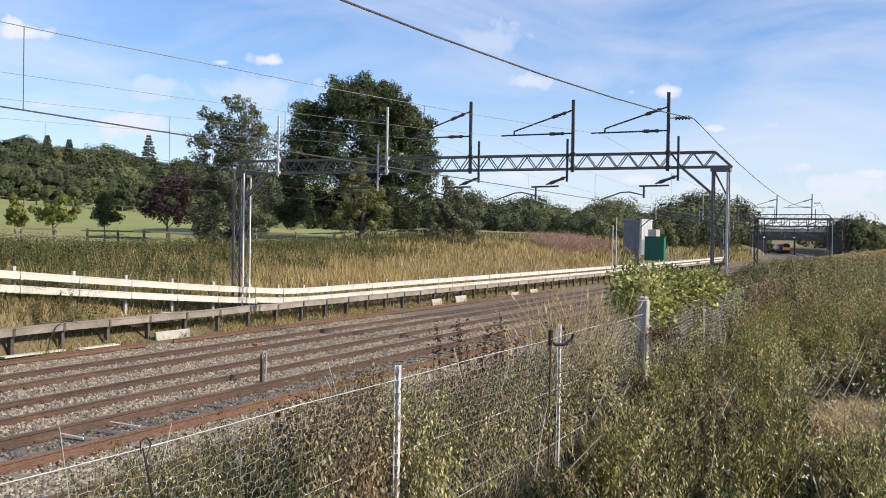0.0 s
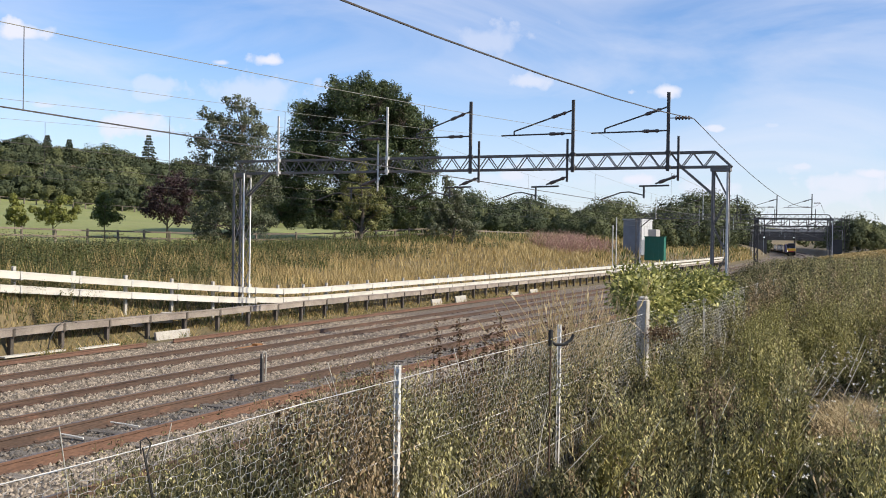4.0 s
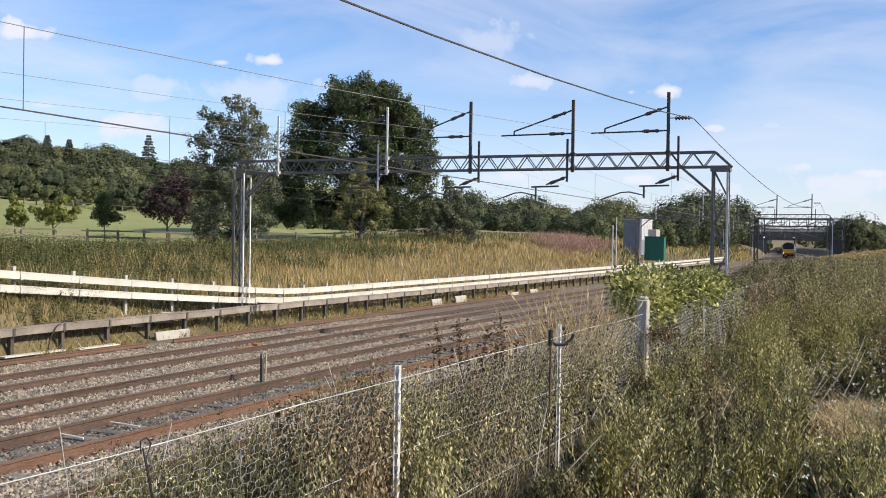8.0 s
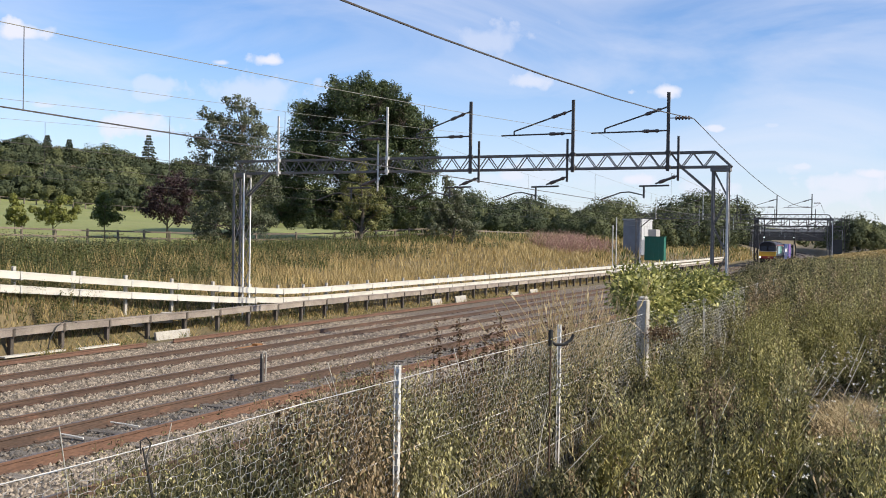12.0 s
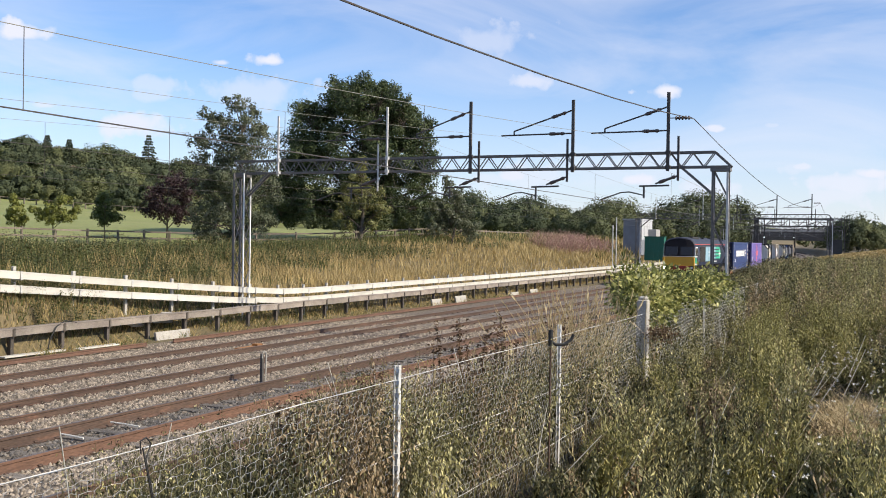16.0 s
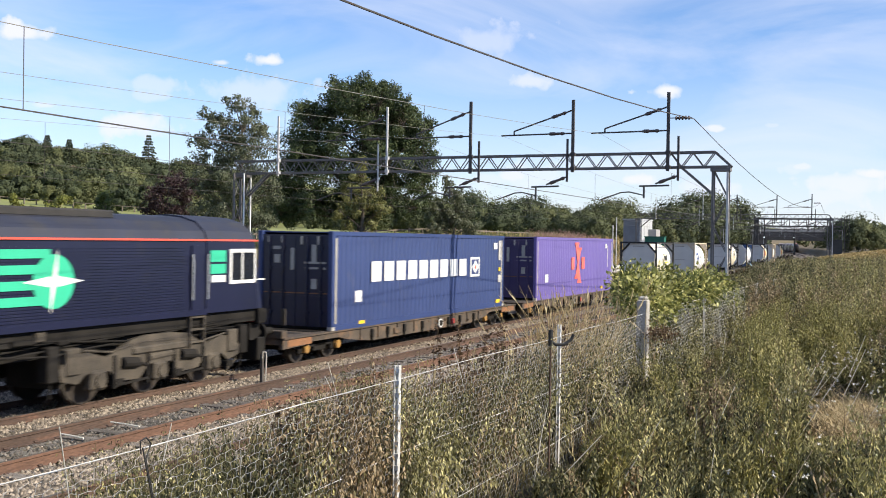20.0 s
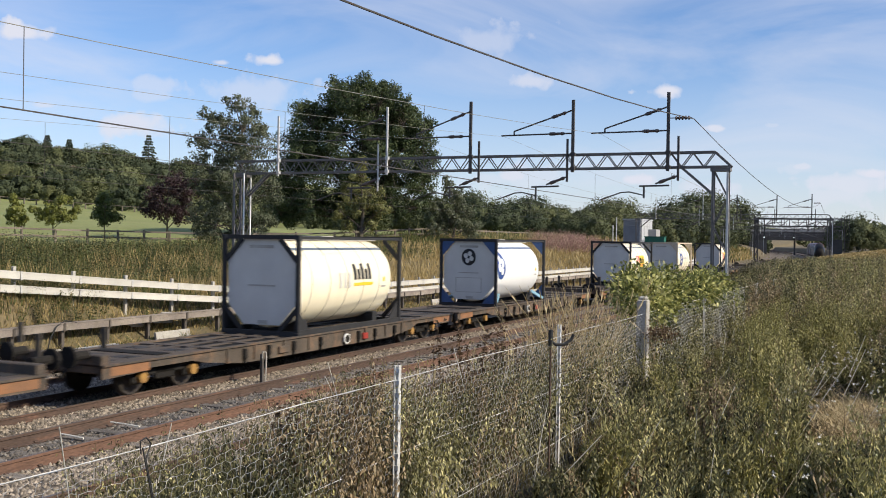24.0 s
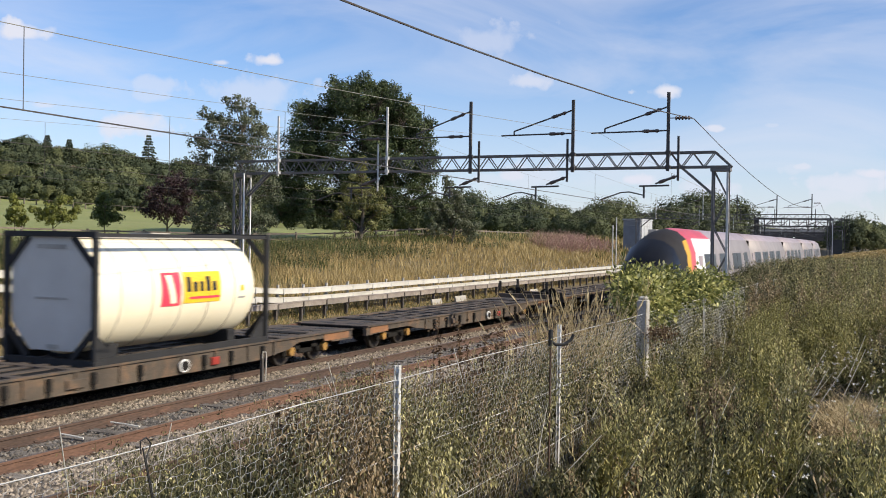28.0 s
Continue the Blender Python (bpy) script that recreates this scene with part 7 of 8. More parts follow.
    for k in range(17):
        bm = B()
        x = 6.4 + k * 0.58
        w, h = rnd.uniform(0.2, 0.62), rnd.uniform(0.10, 0.26)
        z0 = rnd.uniform(1.36, 1.5)
        box(bm, x, x + w, -1.29, -0.95, z0, z0 + h, 0.02)
        part("equipment_box", bm, M_BOGIE if k % 3 == 0 else M_BLACK, lo)
    for k in range(5):
        bm = B()
        z0 = 1.22 + k * 0.07
        pts = [(0.9 + q * 1.05, -1.16 - 0.05 * math.sin(k * 2 + q), z0 + 0.06 * math.sin(q * 1.7 + k * 1.3)) for q in range(21)]
        tube(bm, pts, 0.022, 6)
        part("pipe_run", bm, M_BLACK, lo)
    for x in (8.0, 8.75, 9.4):
        bm = B()
        rod(bm, (x, -1.2, 0.95 + 0.12 * (x - 8)), (x + 0.42, -1.2, 0.9 + 0.12 * (x - 8)), 0.17, 12)
        tube(bm, [(x, -1.2, 1.0), (x - 0.2, -1.18, 1.2), (x - 0.1, -1.1, 1.45)], 0.025, 6)
        part("air_reservoir", bm, M_BLACK, lo)
    for bc in (4.5, L - 4.5):
        bo = new("bogie")
        bo.parent = lo
        bo.matrix_basis = pose(bc, 0, 0)
        for ax in (-2.0, 0.0, 2.0):
            wheelset(bo, ax, 0.535)
        # Black filler between the wheels, standing in for the shade there.
        bm = B()
        box(bm, -2.7, 2.7, -0.66, 0.66, 0.38, 1.1)
        part("transom", bm, M_BLACK, bo)
        for s in (-1, 1):
            y0, y1 = sorted((s * 1.13, s * 1.25))
            # arched side frame that dips over each axle box
            top = [(-3.1, 0.86), (-2.75, 1.12), (-2.3, 1.16), (-1.75, 1.0), (-1.35, 1.14), (-0.95, 1.32), (-0.4, 1.38), (0.4, 1.38), (0.95, 1.32), (1.35, 1.14), (1.75, 1.0), (2.3, 1.16), (2.75, 1.12), (3.1, 0.86)]
            low = [(3.05, 0.62), (2.6, 0.52), (2.35, 0.70), (1.65, 0.70), (1.4, 0.46), (0.7, 0.42), (0.4, 0.72), (-0.4, 0.72), (-0.7, 0.42), (-1.4, 0.46), (-1.65, 0.70), (-2.35, 0.70), (-2.6, 0.52), (-3.05, 0.62)]
            pr = top + low
            bm = B()
            va = [bm.verts.new((x, y0, z)) for x, z in pr]
            vb = [bm.verts.new((x, y1, z)) for x, z in pr]
            bm.faces.new(va)
            bm.faces.new(vb[::-1])
            for i in range(len(pr)):
                j = (i + 1) % len(pr)
                bm.faces.new((va[i], va[j], vb[j], vb[i]))
            bmesh.ops.recalc_face_normals(bm, faces=bm.faces)
            bmesh.ops.triangulate(bm, faces=bm.faces)
            part("side_frame", bm, M_BOGIE, bo)
            yy = sorted((s * 1.0, s * 1.31))
            for ax in (-2.0, 0.0, 2.0):
                bm = B()
                box(bm, ax - 0.24, ax + 0.24, yy[0], yy[1], 0.32, 0.76, 0.06)
                rod(bm, (ax, s * 1.25, 0.53), (ax, s * 1.36, 0.53), 0.15, 12)
                part("axle_box", bm, M_BOGIE, bo)
                for dx in (-0.42, 0.42):
                    bm = B()
                    rod(bm, (ax + dx, s * 1.0, 0.5), (ax + dx, s * 1.0, 1.0), 0.11, 10)
                    for q in range(4):
                        rod(bm, (ax + dx, s * 1.0, 0.56 + q * 0.11), (ax + dx, s * 1.0, 0.60 + q * 0.11), 0.13, 10)
                    part("spring", bm, M_BLACK, bo)
                bm = B()
                rod(bm, (ax + 0.62, s * 1.05, 0.42), (ax + 0.62, s * 1.05, 1.08), 0.05, 8)
                box(bm, ax + 0.5, ax + 0.74, yy[0], s * 1.2 if s > 0 else yy[1], 0.36, 0.5)
                part("damper", bm, M_BLACK, bo)
            bm = B()
            box(bm, -0.95, 0.95, yy[0], yy[1] - 0.04, 0.98, 1.14, 0.03)
            for dx in (-2.95, 2.55):
                box(bm, dx, dx + 0.4, yy[0], yy[1], 0.72, 1.28, 0.03)
            rod(bm, (-0.35, s * 1.2, 0.86), (0.5, s * 1.2, 0.9), 0.09, 10)
            tube(bm, [(-2.9, s * 1.2, 0.75), (-3.0, s * 1.2, 0.5), (-2.7, s * 1.1, 0.22)], 0.035)
            tube(bm, [(2.9, s * 1.2, 0.75), (3.0, s * 1.2, 0.5), (2.7, s * 1.1, 0.22)], 0.035)
            tube(bm, [(-2.4, s * 1.22, 1.2), (-1.6, s * 1.24, 1.1), (-0.6, s * 1.24, 1.24), (0.6, s * 1.24, 1.2), (1.5, s * 1.24, 1.08), (2.5, s * 1.22, 1.2)], 0.024)
            part("brake_gear", bm, M_BOGIE, bo)
            for ax in (-1.0, 1.0):
                bm = B()
                rod(bm, (ax - 0.3, s * 1.27, 0.84), (ax + 0.22, s * 1.27, 0.80), 0.12, 12)
                rod(bm, (ax + 0.22, s * 1.27, 0.80), (ax + 0.5, s * 1.27, 0.72), 0.035, 8)
                part("brake_cylinder", bm, M_BLACK, bo)
                bm = B()
                for dx in (-0.52, 0.56):
                    box(bm, ax + dx - 0.035, ax + dx + 0.035, *sorted((s * 1.2, s * 1.29)), 0.30, 1.02)
                beam(bm, (ax - 0.52, s * 1.27, 0.36), (ax + 0.56, s * 1.27, 0.42), 0.05, 0.05)
                part("brake_hanger", bm, M_BLACK, bo)
            for dx in (-3.42, 3.12):
                bm = B()
                box(bm, dx, dx + 0.32, *sorted((s * 0.95, s * 1.27)), 0.62, 1.36, 0.03)
                tube(bm, [(dx + 0.16, s * 1.15, 0.62), (dx + 0.2, s * 1.1, 0.3), (dx + 0.3, s * 0.85, 0.12)], 0.03)
                part("sand_box", bm, M_BLACK, bo)
    return lo


def build_wagon():
    """A flat container wagon, origin at the rail under its leading end."""
    L = 18.7
    w = thing("container_flat_wagon", pose(0, 0, 0), "weathered brown bogie flat wagon for containers", "wagon", "flat wagons of the train")
    pr = [(0.0, 0.98), (0.0, 0.62), (1.15, 0.66), (1.55, 0.74), (3.1, 0.74), (3.6, 0.62), (5.2, 0.42), (L - 5.2, 0.42), (L - 3.6, 0.60), (L - 3.1, 0.78), (L - 1.55, 0.78), (L - 1.15, 0.62), (L, 0.62), (L, 0.98)]
    for s in (-1, 1):
        y0, y1 = sorted((s * 1.15, s * 1.27))
        bm = B()
        va = [bm.verts.new((x, y0, z)) for x, z in pr]
        vb = [bm.verts.new((x, y1, z)) for x, z in pr]
        bm.faces.new(va)
        bm.faces.new(vb)
        for i in range(len(pr)):
            j = (i + 1) % len(pr)
            bm.faces.new((va[i], va[j], vb[j], vb[i]))
        bmesh.ops.recalc_face_normals(bm, faces=bm.faces)
        for x in (4.4, 5.6, 7.0, 8.3, 10.4, 11.7, 13.1, 14.3):
            box(bm, x, x + 0.1, min(s * 1.22, s * 1.31), max(s * 1.22, s * 1.31), 0.5, 0.93)
        beam(bm, (0, s * 1.29, 0.96), (L, s * 1.29, 0.96), 0.06, 0.05)
        part("sole_bar", bm, M_WAGON, w)
        for a, b in ((0.25, 1.5), (L - 1.7, L - 0.2)):
            bm = B()
            y = s * 1.272
            box(bm, a, b, min(y, y + s * 0.006), max(y, y + s * 0.006), 0.68, 0.92)
            part("painted_patch", bm, M_ORANGE, w, "faded orange paint patch")
        bm = B()
        rod(bm, (L / 2 + 1.1, s * 1.33, 0.66), (L / 2 + 1.1, s * 1.37, 0.66), 0.18, 20)
        part("brake_wheel", bm, M_WHITEP if s < 0 else M_WAGON, w, "white hand brake wheel")
        bm = B()
        rod(bm, (L / 2 + 1.1, s * 1.371, 0.66), (L / 2 + 1.1, s * 1.38, 0.66), 0.14, 16)
        part("wheel_web", bm, M_BLACK, w)
        for a, b in ((L / 2 - 2.6, L / 2 - 2.1), (L / 2 + 2.2, L / 2 + 2.5)):
            bm = B()
            box(bm, a, b, min(s * 1.2, s * 1.34), max(s * 1.2, s * 1.34), 0.53, 0.76, 0.02)
            part("valve_box", bm, M_RED if a > L / 2 else M_WAGON, w)
        for x in (5.1, 6.2, 7.45, 8.9, 11.2, 12.3, 13.7):
            bm = B()
            box(bm, x, x + 0.13, min(s * 1.24, s * 1.36), max(s * 1.24, s * 1.36), 0.56, 0.86, 0.02)
            box(bm, x + 0.03, x + 0.10, min(s * 1.26, s * 1.33), max(s * 1.26, s * 1.33), 0.42, 0.6)
            part("container_bracket", bm, M_BLACK, w)
    bm = B()
    box(bm, 0.02, L - 0.02, -1.15, 1.15, 0.86, 0.94)
    part("deck_pan", bm, M_BLACK, w)
    for a, b in ((0.0, 3.7), (L - 3.7, L)):
        bm = B()
        box(bm, a, b, -1.24, 1.24, 0.94, 0.975)
        part("end_deck", bm, M_DECK, w)
        # Flat dark plates: the shade in the deck openings put into colour.
        for k in range(4):
            for yy in (-0.55, 0.55):
                bm = B()
                x = a + 0.5 + k * 0.85
                box(bm, x, x + 0.42, yy - 0.28, yy + 0.28, 0.972, 0.982)
                part("deck_recess", bm, M_DARK, w)
    for yy in (-0.55, 0.0, 0.55):
        bm = B()
        beam(bm, (3.7, yy, 0.9), (L - 3.7, yy, 0.9), 0.22, 0.13)
        part("deck_beam", bm, M_DECK, w)
    for k in range(8):
        bm = B()
        x = 4.2 + k * (L - 8.4) / 7
        box(bm, x - 0.14, x + 0.14, -1.16, 1.16, 0.92, 0.974)
        part("cross_member", bm, M_DECK, w)
    bm = B()
    box(bm, 3.7, L - 3.7, -0.5, 0.5, 0.45, 0.84)
    part("centre_sill", bm, M_BLACK, w)
    for bc in (2.35, L - 2.35):
        bo = new("bogie")
        bo.parent = w
        bo.matrix_basis = pose(bc, 0, 0)
        for ax in (-0.9, 0.9):
            wheelset(bo, ax, 0.42)
            for s in (-1, 1):
                bm = B()
                rod(bm, (ax, s * 1.0, 0.42), (ax, s * 1.2, 0.42), 0.13, 14)
                part("axle_cover", bm, M_AXLE, bo, "yellow round axle cover")
        for s in (-1, 1):
            bm = B()
            y0, y1 = sorted((s * 0.95, s * 1.08))
            box(bm, -1.35, 1.35, y0, y1, 0.42, 0.66, 0.03)
            box(bm, -0.35, 0.35, y0, y1, 0.3, 0.62, 0.03)
            box(bm, -1.15, -0.65, y0, y1, 0.26, 0.56, 0.04)
            box(bm, 0.65, 1.15, y0, y1, 0.26, 0.56, 0.04)
            part("side_frame", bm, M_BLACK, bo)
        bm = B()
        box(bm, -0.25, 0.25, -1.0, 1.0, 0.45, 0.86)
        part("bolster", bm, M_BLACK, bo)
    return w


def buffers(w, x, d):
    """Buffers, coupling and headstock on the outer end of a wagon; d: the way that they point."""
    bm = B()
    a, b = sorted((x, x - d * 0.25))
    box(bm, a, b, -1.25, 1.25, 0.75, 1.22, 0.02)
    part("headstock", bm, M_WAGON, w)
    for s in (-1, 1):
        bm = B()
        rod(bm, (x, s * 0.87, 1.05), (x + d * 0.5, s * 0.87, 1.05), 0.10, 12)
        rod(bm, (x + d * 0.5, s * 0.87, 1.05), (x + d * 0.58, s * 0.87, 1.05), 0.23, 16)
        part("buffer", bm, M_BLACK, w)
        bm = B()
        beam(bm, (x - d * 0.15, s * 1.2, 1.2), (x - d * 0.15, s * 1.2, 1.65), 0.14, 0.05)
        part("end_post", bm, M_BOGIE, w)
    bm = B()
    rod(bm, (x, 0, 1.0), (x + d * 0.6, 0, 0.98), 0.06, 10)
    tube(bm, [(x, 0.4, 1.0), (x + d * 0.3, 0.42, 0.7), (x + d * 0.6, 0.4, 0.85)], 0.035)
    tube(bm, [(x, -0.4, 1.0), (x + d * 0.3, -0.42, 0.65), (x + d * 0.6, -0.4, 0.85)], 0.035)
    part("coupling", bm, M_BLACK, w)


def build_box(name, m, label, endm):
    """A 45 foot high-cube container, origin at the bottom of its leading end."""
    L, H, W = 13.716, 2.896, 1.25
    c = thing(name, pose(0, 0, 0), label, "container", "containers on the train")
    for s in (-1, 1):
        n = 46
        pts = []
        for i in range(n):
            x0 = 0.12 + (L - 0.24) * i / n
            d = (L - 0.24) / n
            pts += [(x0, 0.0), (x0 + d * 0.32, 0.0), (x0 + d * 0.5, 0.036), (x0 + d * 0.82, 0.036)]
        pts.append((L - 0.12, 0.0))
        y = s * (W - 0.012)
        v, f = [], []
        for x, d in pts:
            v += [(x, y - s * d, 0.16), (x, y - s * d, H - 0.10)]
        for i in range(len(pts) - 1):
            q = [2 * i, 2 * i + 2, 2 * i + 3, 2 * i + 1]
            f.append(q if s < 0 else q[::-1])
        ob = new("side_wall", np_mesh("side_wall", v, f, [m]))
        ob.parent = c
        bm = B()
        for z0, z1 in ((0.0, 0.16), (H - 0.12, H)):
            box(bm, 0.1, L - 0.1, min(s * W, s * (W - 0.06)), max(s * W, s * (W - 0.06)), z0, z1)
        part("side_rail", bm, m, c)
        for x in (0.0, L - 0.14):
            bm = B()
            box(bm, x, x + 0.14, min(s * W, s * (W - 0.14)), max(s * W, s * (W - 0.14)), 0.0, H, 0.01)
            part("corner_post", bm, m, c)
            for z in (-0.004, H - 0.115):
                bm = B()
                box(bm, x - 0.005, x + 0.17, min(s * (W + 0.006), s * (W - 0.15)), max(s * (W + 0.006), s * (W - 0.15)), z, z + 0.118, 0.01)
                part("corner_casting", bm, M_FRAMEGR if z < 0 else m, c)
    bm = B()
    box(bm, 0.1, L - 0.1, -W + 0.05, W - 0.05, H - 0.05, H - 0.012)
    part("roof", bm, m, c)
    bm = B()
    box(bm, 0.1, L - 0.1, -W + 0.05, W - 0.05, 0.03, 0.10)
    part("floor", bm, M_BLACK, c)
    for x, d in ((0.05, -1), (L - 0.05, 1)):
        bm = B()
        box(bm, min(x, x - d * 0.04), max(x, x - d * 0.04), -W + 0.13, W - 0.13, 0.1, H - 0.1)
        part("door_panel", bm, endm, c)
        for yy in (-0.85, -0.4, 0.4, 0.85):
            bm = B()
            rod(bm, (x + d * 0.04, yy, 0.12), (x + d * 0.04, yy, H - 0.12), 0.022, 8)
            for z in (0.5, 1.1, 1.8, 2.4):
                box(bm, min(x, x + d * 0.05), max(x, x + d * 0.05), yy - 0.07, yy + 0.07, z - 0.05, z + 0.05)
            part("lock_bar", bm, endm, c)
        bm = B()
        for z in (0.95, 1.75, 2.5):
            box(bm, min(x, x + d * 0.012), max(x, x + d * 0.012), -W + 0.14, W - 0.14, z, z + 0.05)
        box(bm, min(x, x + d * 0.02), max(x, x + d * 0.02), -0.02, 0.02, 0.1, H - 0.1)
        part("door_hinge", bm, endm, c)
        for yy, z0, z1, ww in ((0.62, 1.95, 2.2, 0.2), (0.62, 2.35, 2.45, 0.3), (-0.62, 1.2, 1.5, 0.18), (-0.62, 2.0, 2.5, 0.16), (0.1, 1.75, 2.4, 0.12)):
            bm = B()
            box(bm, min(x, x + d * 0.016), max(x, x + d * 0.016), yy - ww / 2, yy + ww / 2, z0, z1)
            part("marking_bar", bm, M_FRAMEGR, c)
        bm = B()
        box(bm, min(x, x + d * 0.014), max(x, x + d * 0.014), -W + 0.2, W - 0.2, 1.06, 1.09)
        part("yellow_line", bm, M_ORANGE, c)
        for yy, z0, z1, ww in ((0.9, 2.55, 2.75, 0.07), (0.45, 2.55, 2.75, 0.07), (-0.2, 2.5, 2.75, 0.07), (-0.75, 2.5, 2.75, 0.07), (-0.65, 1.78, 1.84, 0.7), (-0.65, 1.94, 2.0, 0.7)):
            bm = B()
            box(bm, min(x, x + d * 0.018), max(x, x + d * 0.018), yy - ww / 2, yy + ww / 2, z0, z1)
            part("small_mark", bm, M_FRAMEGR, c)
    return c


def words(c, text, size, m, at, turn, name):
    cu = bpy.data.curves.new(name, "FONT")
    cu.body, cu.size, cu.extrude, cu.align_x = text, size, 0.006, "CENTER"
    tmp = bpy.data.objects.new(name, cu)
    scene.collection.objects.link(tmp)
    me = bpy.data.meshes.new_from_object(tmp)
    bpy.data.objects.remove(tmp)
    me.materials.clear()
    me.materials.append(m)
    ob = new(name, me)
    ob.parent = c
    ob.matrix_basis = Matrix.Translation(at) @ turn
    return ob


END = Euler((radians(90), 0, radians(-90))).to_matrix().to_4x4()


def build_tank(name, label, tankm, framem, style, H=2.44):
    """A 20 foot tank container, lengthened to fit the camera's view; style: what its signs and frame look like."""
    L, W = 6.5, 1.22
    c = thing(name, pose(0, 0, 0), label, "tank container", "tank containers on the train")
    r, zc = 1.09, 1.27
    bm = B()
    rings = []
    ends = ((0.16, 0.95), (0.24, 1.0), (0.32, 1.0), (L / 2, 1.0), (L - 0.48, 1.0), (L - 0.38, 1.0), (L - 0.26, 0.985), (L - 0.18, 0.94), (L - 0.15, 0.86)) if style == "clad" else ((0.20, 0.9), (0.26, 0.96), (0.42, 1.0), (L - 0.75, 1.0), (L - 0.42, 0.96), (L - 0.22, 0.84), (L - 0.12, 0.62))
    for x, k in ends:
        rings.append([(x, r * k * math.cos(t), zc + r * k * math.sin(t)) for t in (2 * math.pi * i / 40 for i in range(40))])
    loft(bm, rings)
    bmesh.ops.recalc_face_normals(bm, faces=bm.faces)
    part("tank_shell", bm, tankm, c, smooth=True)
    if style != "blue_gusset":
        for k in range(5):
            bm = B()
            x = 0.95 + k * 1.05
            ra = [[(x + dx, (r + 0.006) * math.cos(t), zc + (r + 0.006) * math.sin(t)) for t in (2 * math.pi * i / 40 for i in range(40))] for dx in (0, 0.035 if style == "clad" else 0.018)]
            loft(bm, ra)
            part("cladding_band", bm, M_BAND, c)
    for x, d in ((0.0, -1), (L - 0.12, 1)):
        a, b = x, x + 0.12
        for s in (-1, 1):
            bm = B()
            box(bm, a, b, min(s * W, s * (W - 0.11)), max(s * W, s * (W - 0.11)), 0, H, 0.01)
            part("corner_post", bm, framem, c)
            for z in (0.0, H - 0.118):
                bm = B()
                box(bm, a - 0.012, b + 0.03, min(s * (W + 0.006), s * (W - 0.14)), max(s * (W + 0.006), s * (W - 0.14)), z - 0.004, z + 0.12, 0.01)
                part("corner_casting", bm, framem, c)
        for z0, z1 in ((H - 0.10, H), (0.0, 0.14)):
            bm = B()
            box(bm, a, b, -W + 0.1, W - 0.1, z0, z1)
            part("end_rail", bm, framem, c)
        for sy in (-1, 1):
            for sz in (0, 1):
                bm = B()
                z0 = H - 0.1 if sz else 0.14
                dz = -0.52 if sz else 0.52
                v = [(x + 0.03, sy * (W - 0.1), z0), (x + 0.03, sy * (W - 0.62), z0), (x + 0.03, sy * (W - 0.1), z0 + dz)]
                w = [(x + 0.09, p[1], p[2]) for p in v]
                if style == "frame":
                    beam(bm, (x + 0.06, v[1][1], z0), (x + 0.06, v[2][1], z0 + dz), 0.07, 0.11)
                else:
                    loft(bm, [v, w])
                part("gusset", bm, M_FRAMEBL if style == "blue_gusset" else framem, c)
        bm = B()
        o = 0.5
        y, z0, z1 = W - 0.11 if style == "clad" else W - 0.15, 0.27 if style != "clad" else 0.14, H - 0.10
        octo = [(-y + o, z0), (y - o, z0), (y, z0 + o), (y, z1 - o), (y - o, z1), (-y + o, z1), (-y, z1 - o), (-y, z0 + o)]
        if style == "clad":
            o = 0.16
            octo = [(-y + o, z0), (y - o, z0), (y, z0 + o), (y, z1 - o), (y - o, z1), (-y + o, z1), (-y, z1 - o), (-y, z0 + o)]
        if d < 0:
            loft(bm, [[(x + 0.10, p, q) for p, q in octo], [(x + 0.16, p, q) for p, q in octo]])
            bmesh.ops.recalc_face_normals(bm, faces=bm.faces)
            part("end_plate", bm, M_TANKEND, c, "flat grey end plate")
            if style == "blue_gusset":
                bm = B()
                for a0, a1, b0, b1 in ((-0.55, 0.55, 0.52, 0.54), (-0.55, 0.55, 1.03, 1.05), (-0.55, -0.53, 0.52, 1.05), (0.53, 0.55, 0.52, 1.05)):
                    box(bm, x + 0.088, x + 0.099, a0, a1, b0, b1)
                part("data_frame", bm, M_FRAMEGR, c)
            for a0, a1, b0, b1 in ((-0.38, 0.38, 2.12, 2.2), (-0.2, 0.1, 0.3, 0.38), (-0.42, 0.42, 1.2, 1.24)):
                bm = B()
                box(bm, x + 0.082, x + 0.097, a0, a1, b0, b1)
                part("marking_bar", bm, M_FRAMEGR, c)
    for s in (-1, 1):
        bm = B()
        beam(bm, (0.1, s * (W - 0.06), H - 0.06), (L - 0.1, s * (W - 0.06), H - 0.06), 0.07, 0.07)
        part("top_rail", bm, framem, c)
        if style == "blue_gusset":
            for x, d in ((0.12, 1), (L - 0.12, -1)):
                bm = B()
                beam(bm, (x, s * (W - 0.08), 0.12), (x + d * 1.0, s * (W - 0.3), 0.42), 0.10, 0.10)
                part("saddle_strut", bm, M_PALEB, c, "pale blue saddle strut")
        else:
            bm = B()
            beam(bm, (0.1, s * (W - 0.06), 0.09), (L - 0.1, s * (W - 0.06), 0.09), 0.10, 0.16)
            part("bottom_rail", bm, M_BEAM if style == "clad" else framem, c)
            for x, d in ((0.12, 1), (L - 0.12, -1)):
                bm = B()
                loft(bm, [[(x, s * (W - 0.07), 0.15), (x + d * 0.6, s * (W - 0.07), 0.15), (x, s * (W - 0.07), 0.62)], [(x, s * (W - 0.13), 0.15), (x + d * 0.6, s * (W - 0.13), 0.15), (x, s * (W - 0.13), 0.62)]])
                part("corner_web", bm, framem if style != "clad" else M_FRAMECR, c)
    bm = B()
    box(bm, 0.2, L - 0.2, -0.38, 0.38, H - 0.12, H - 0.08)
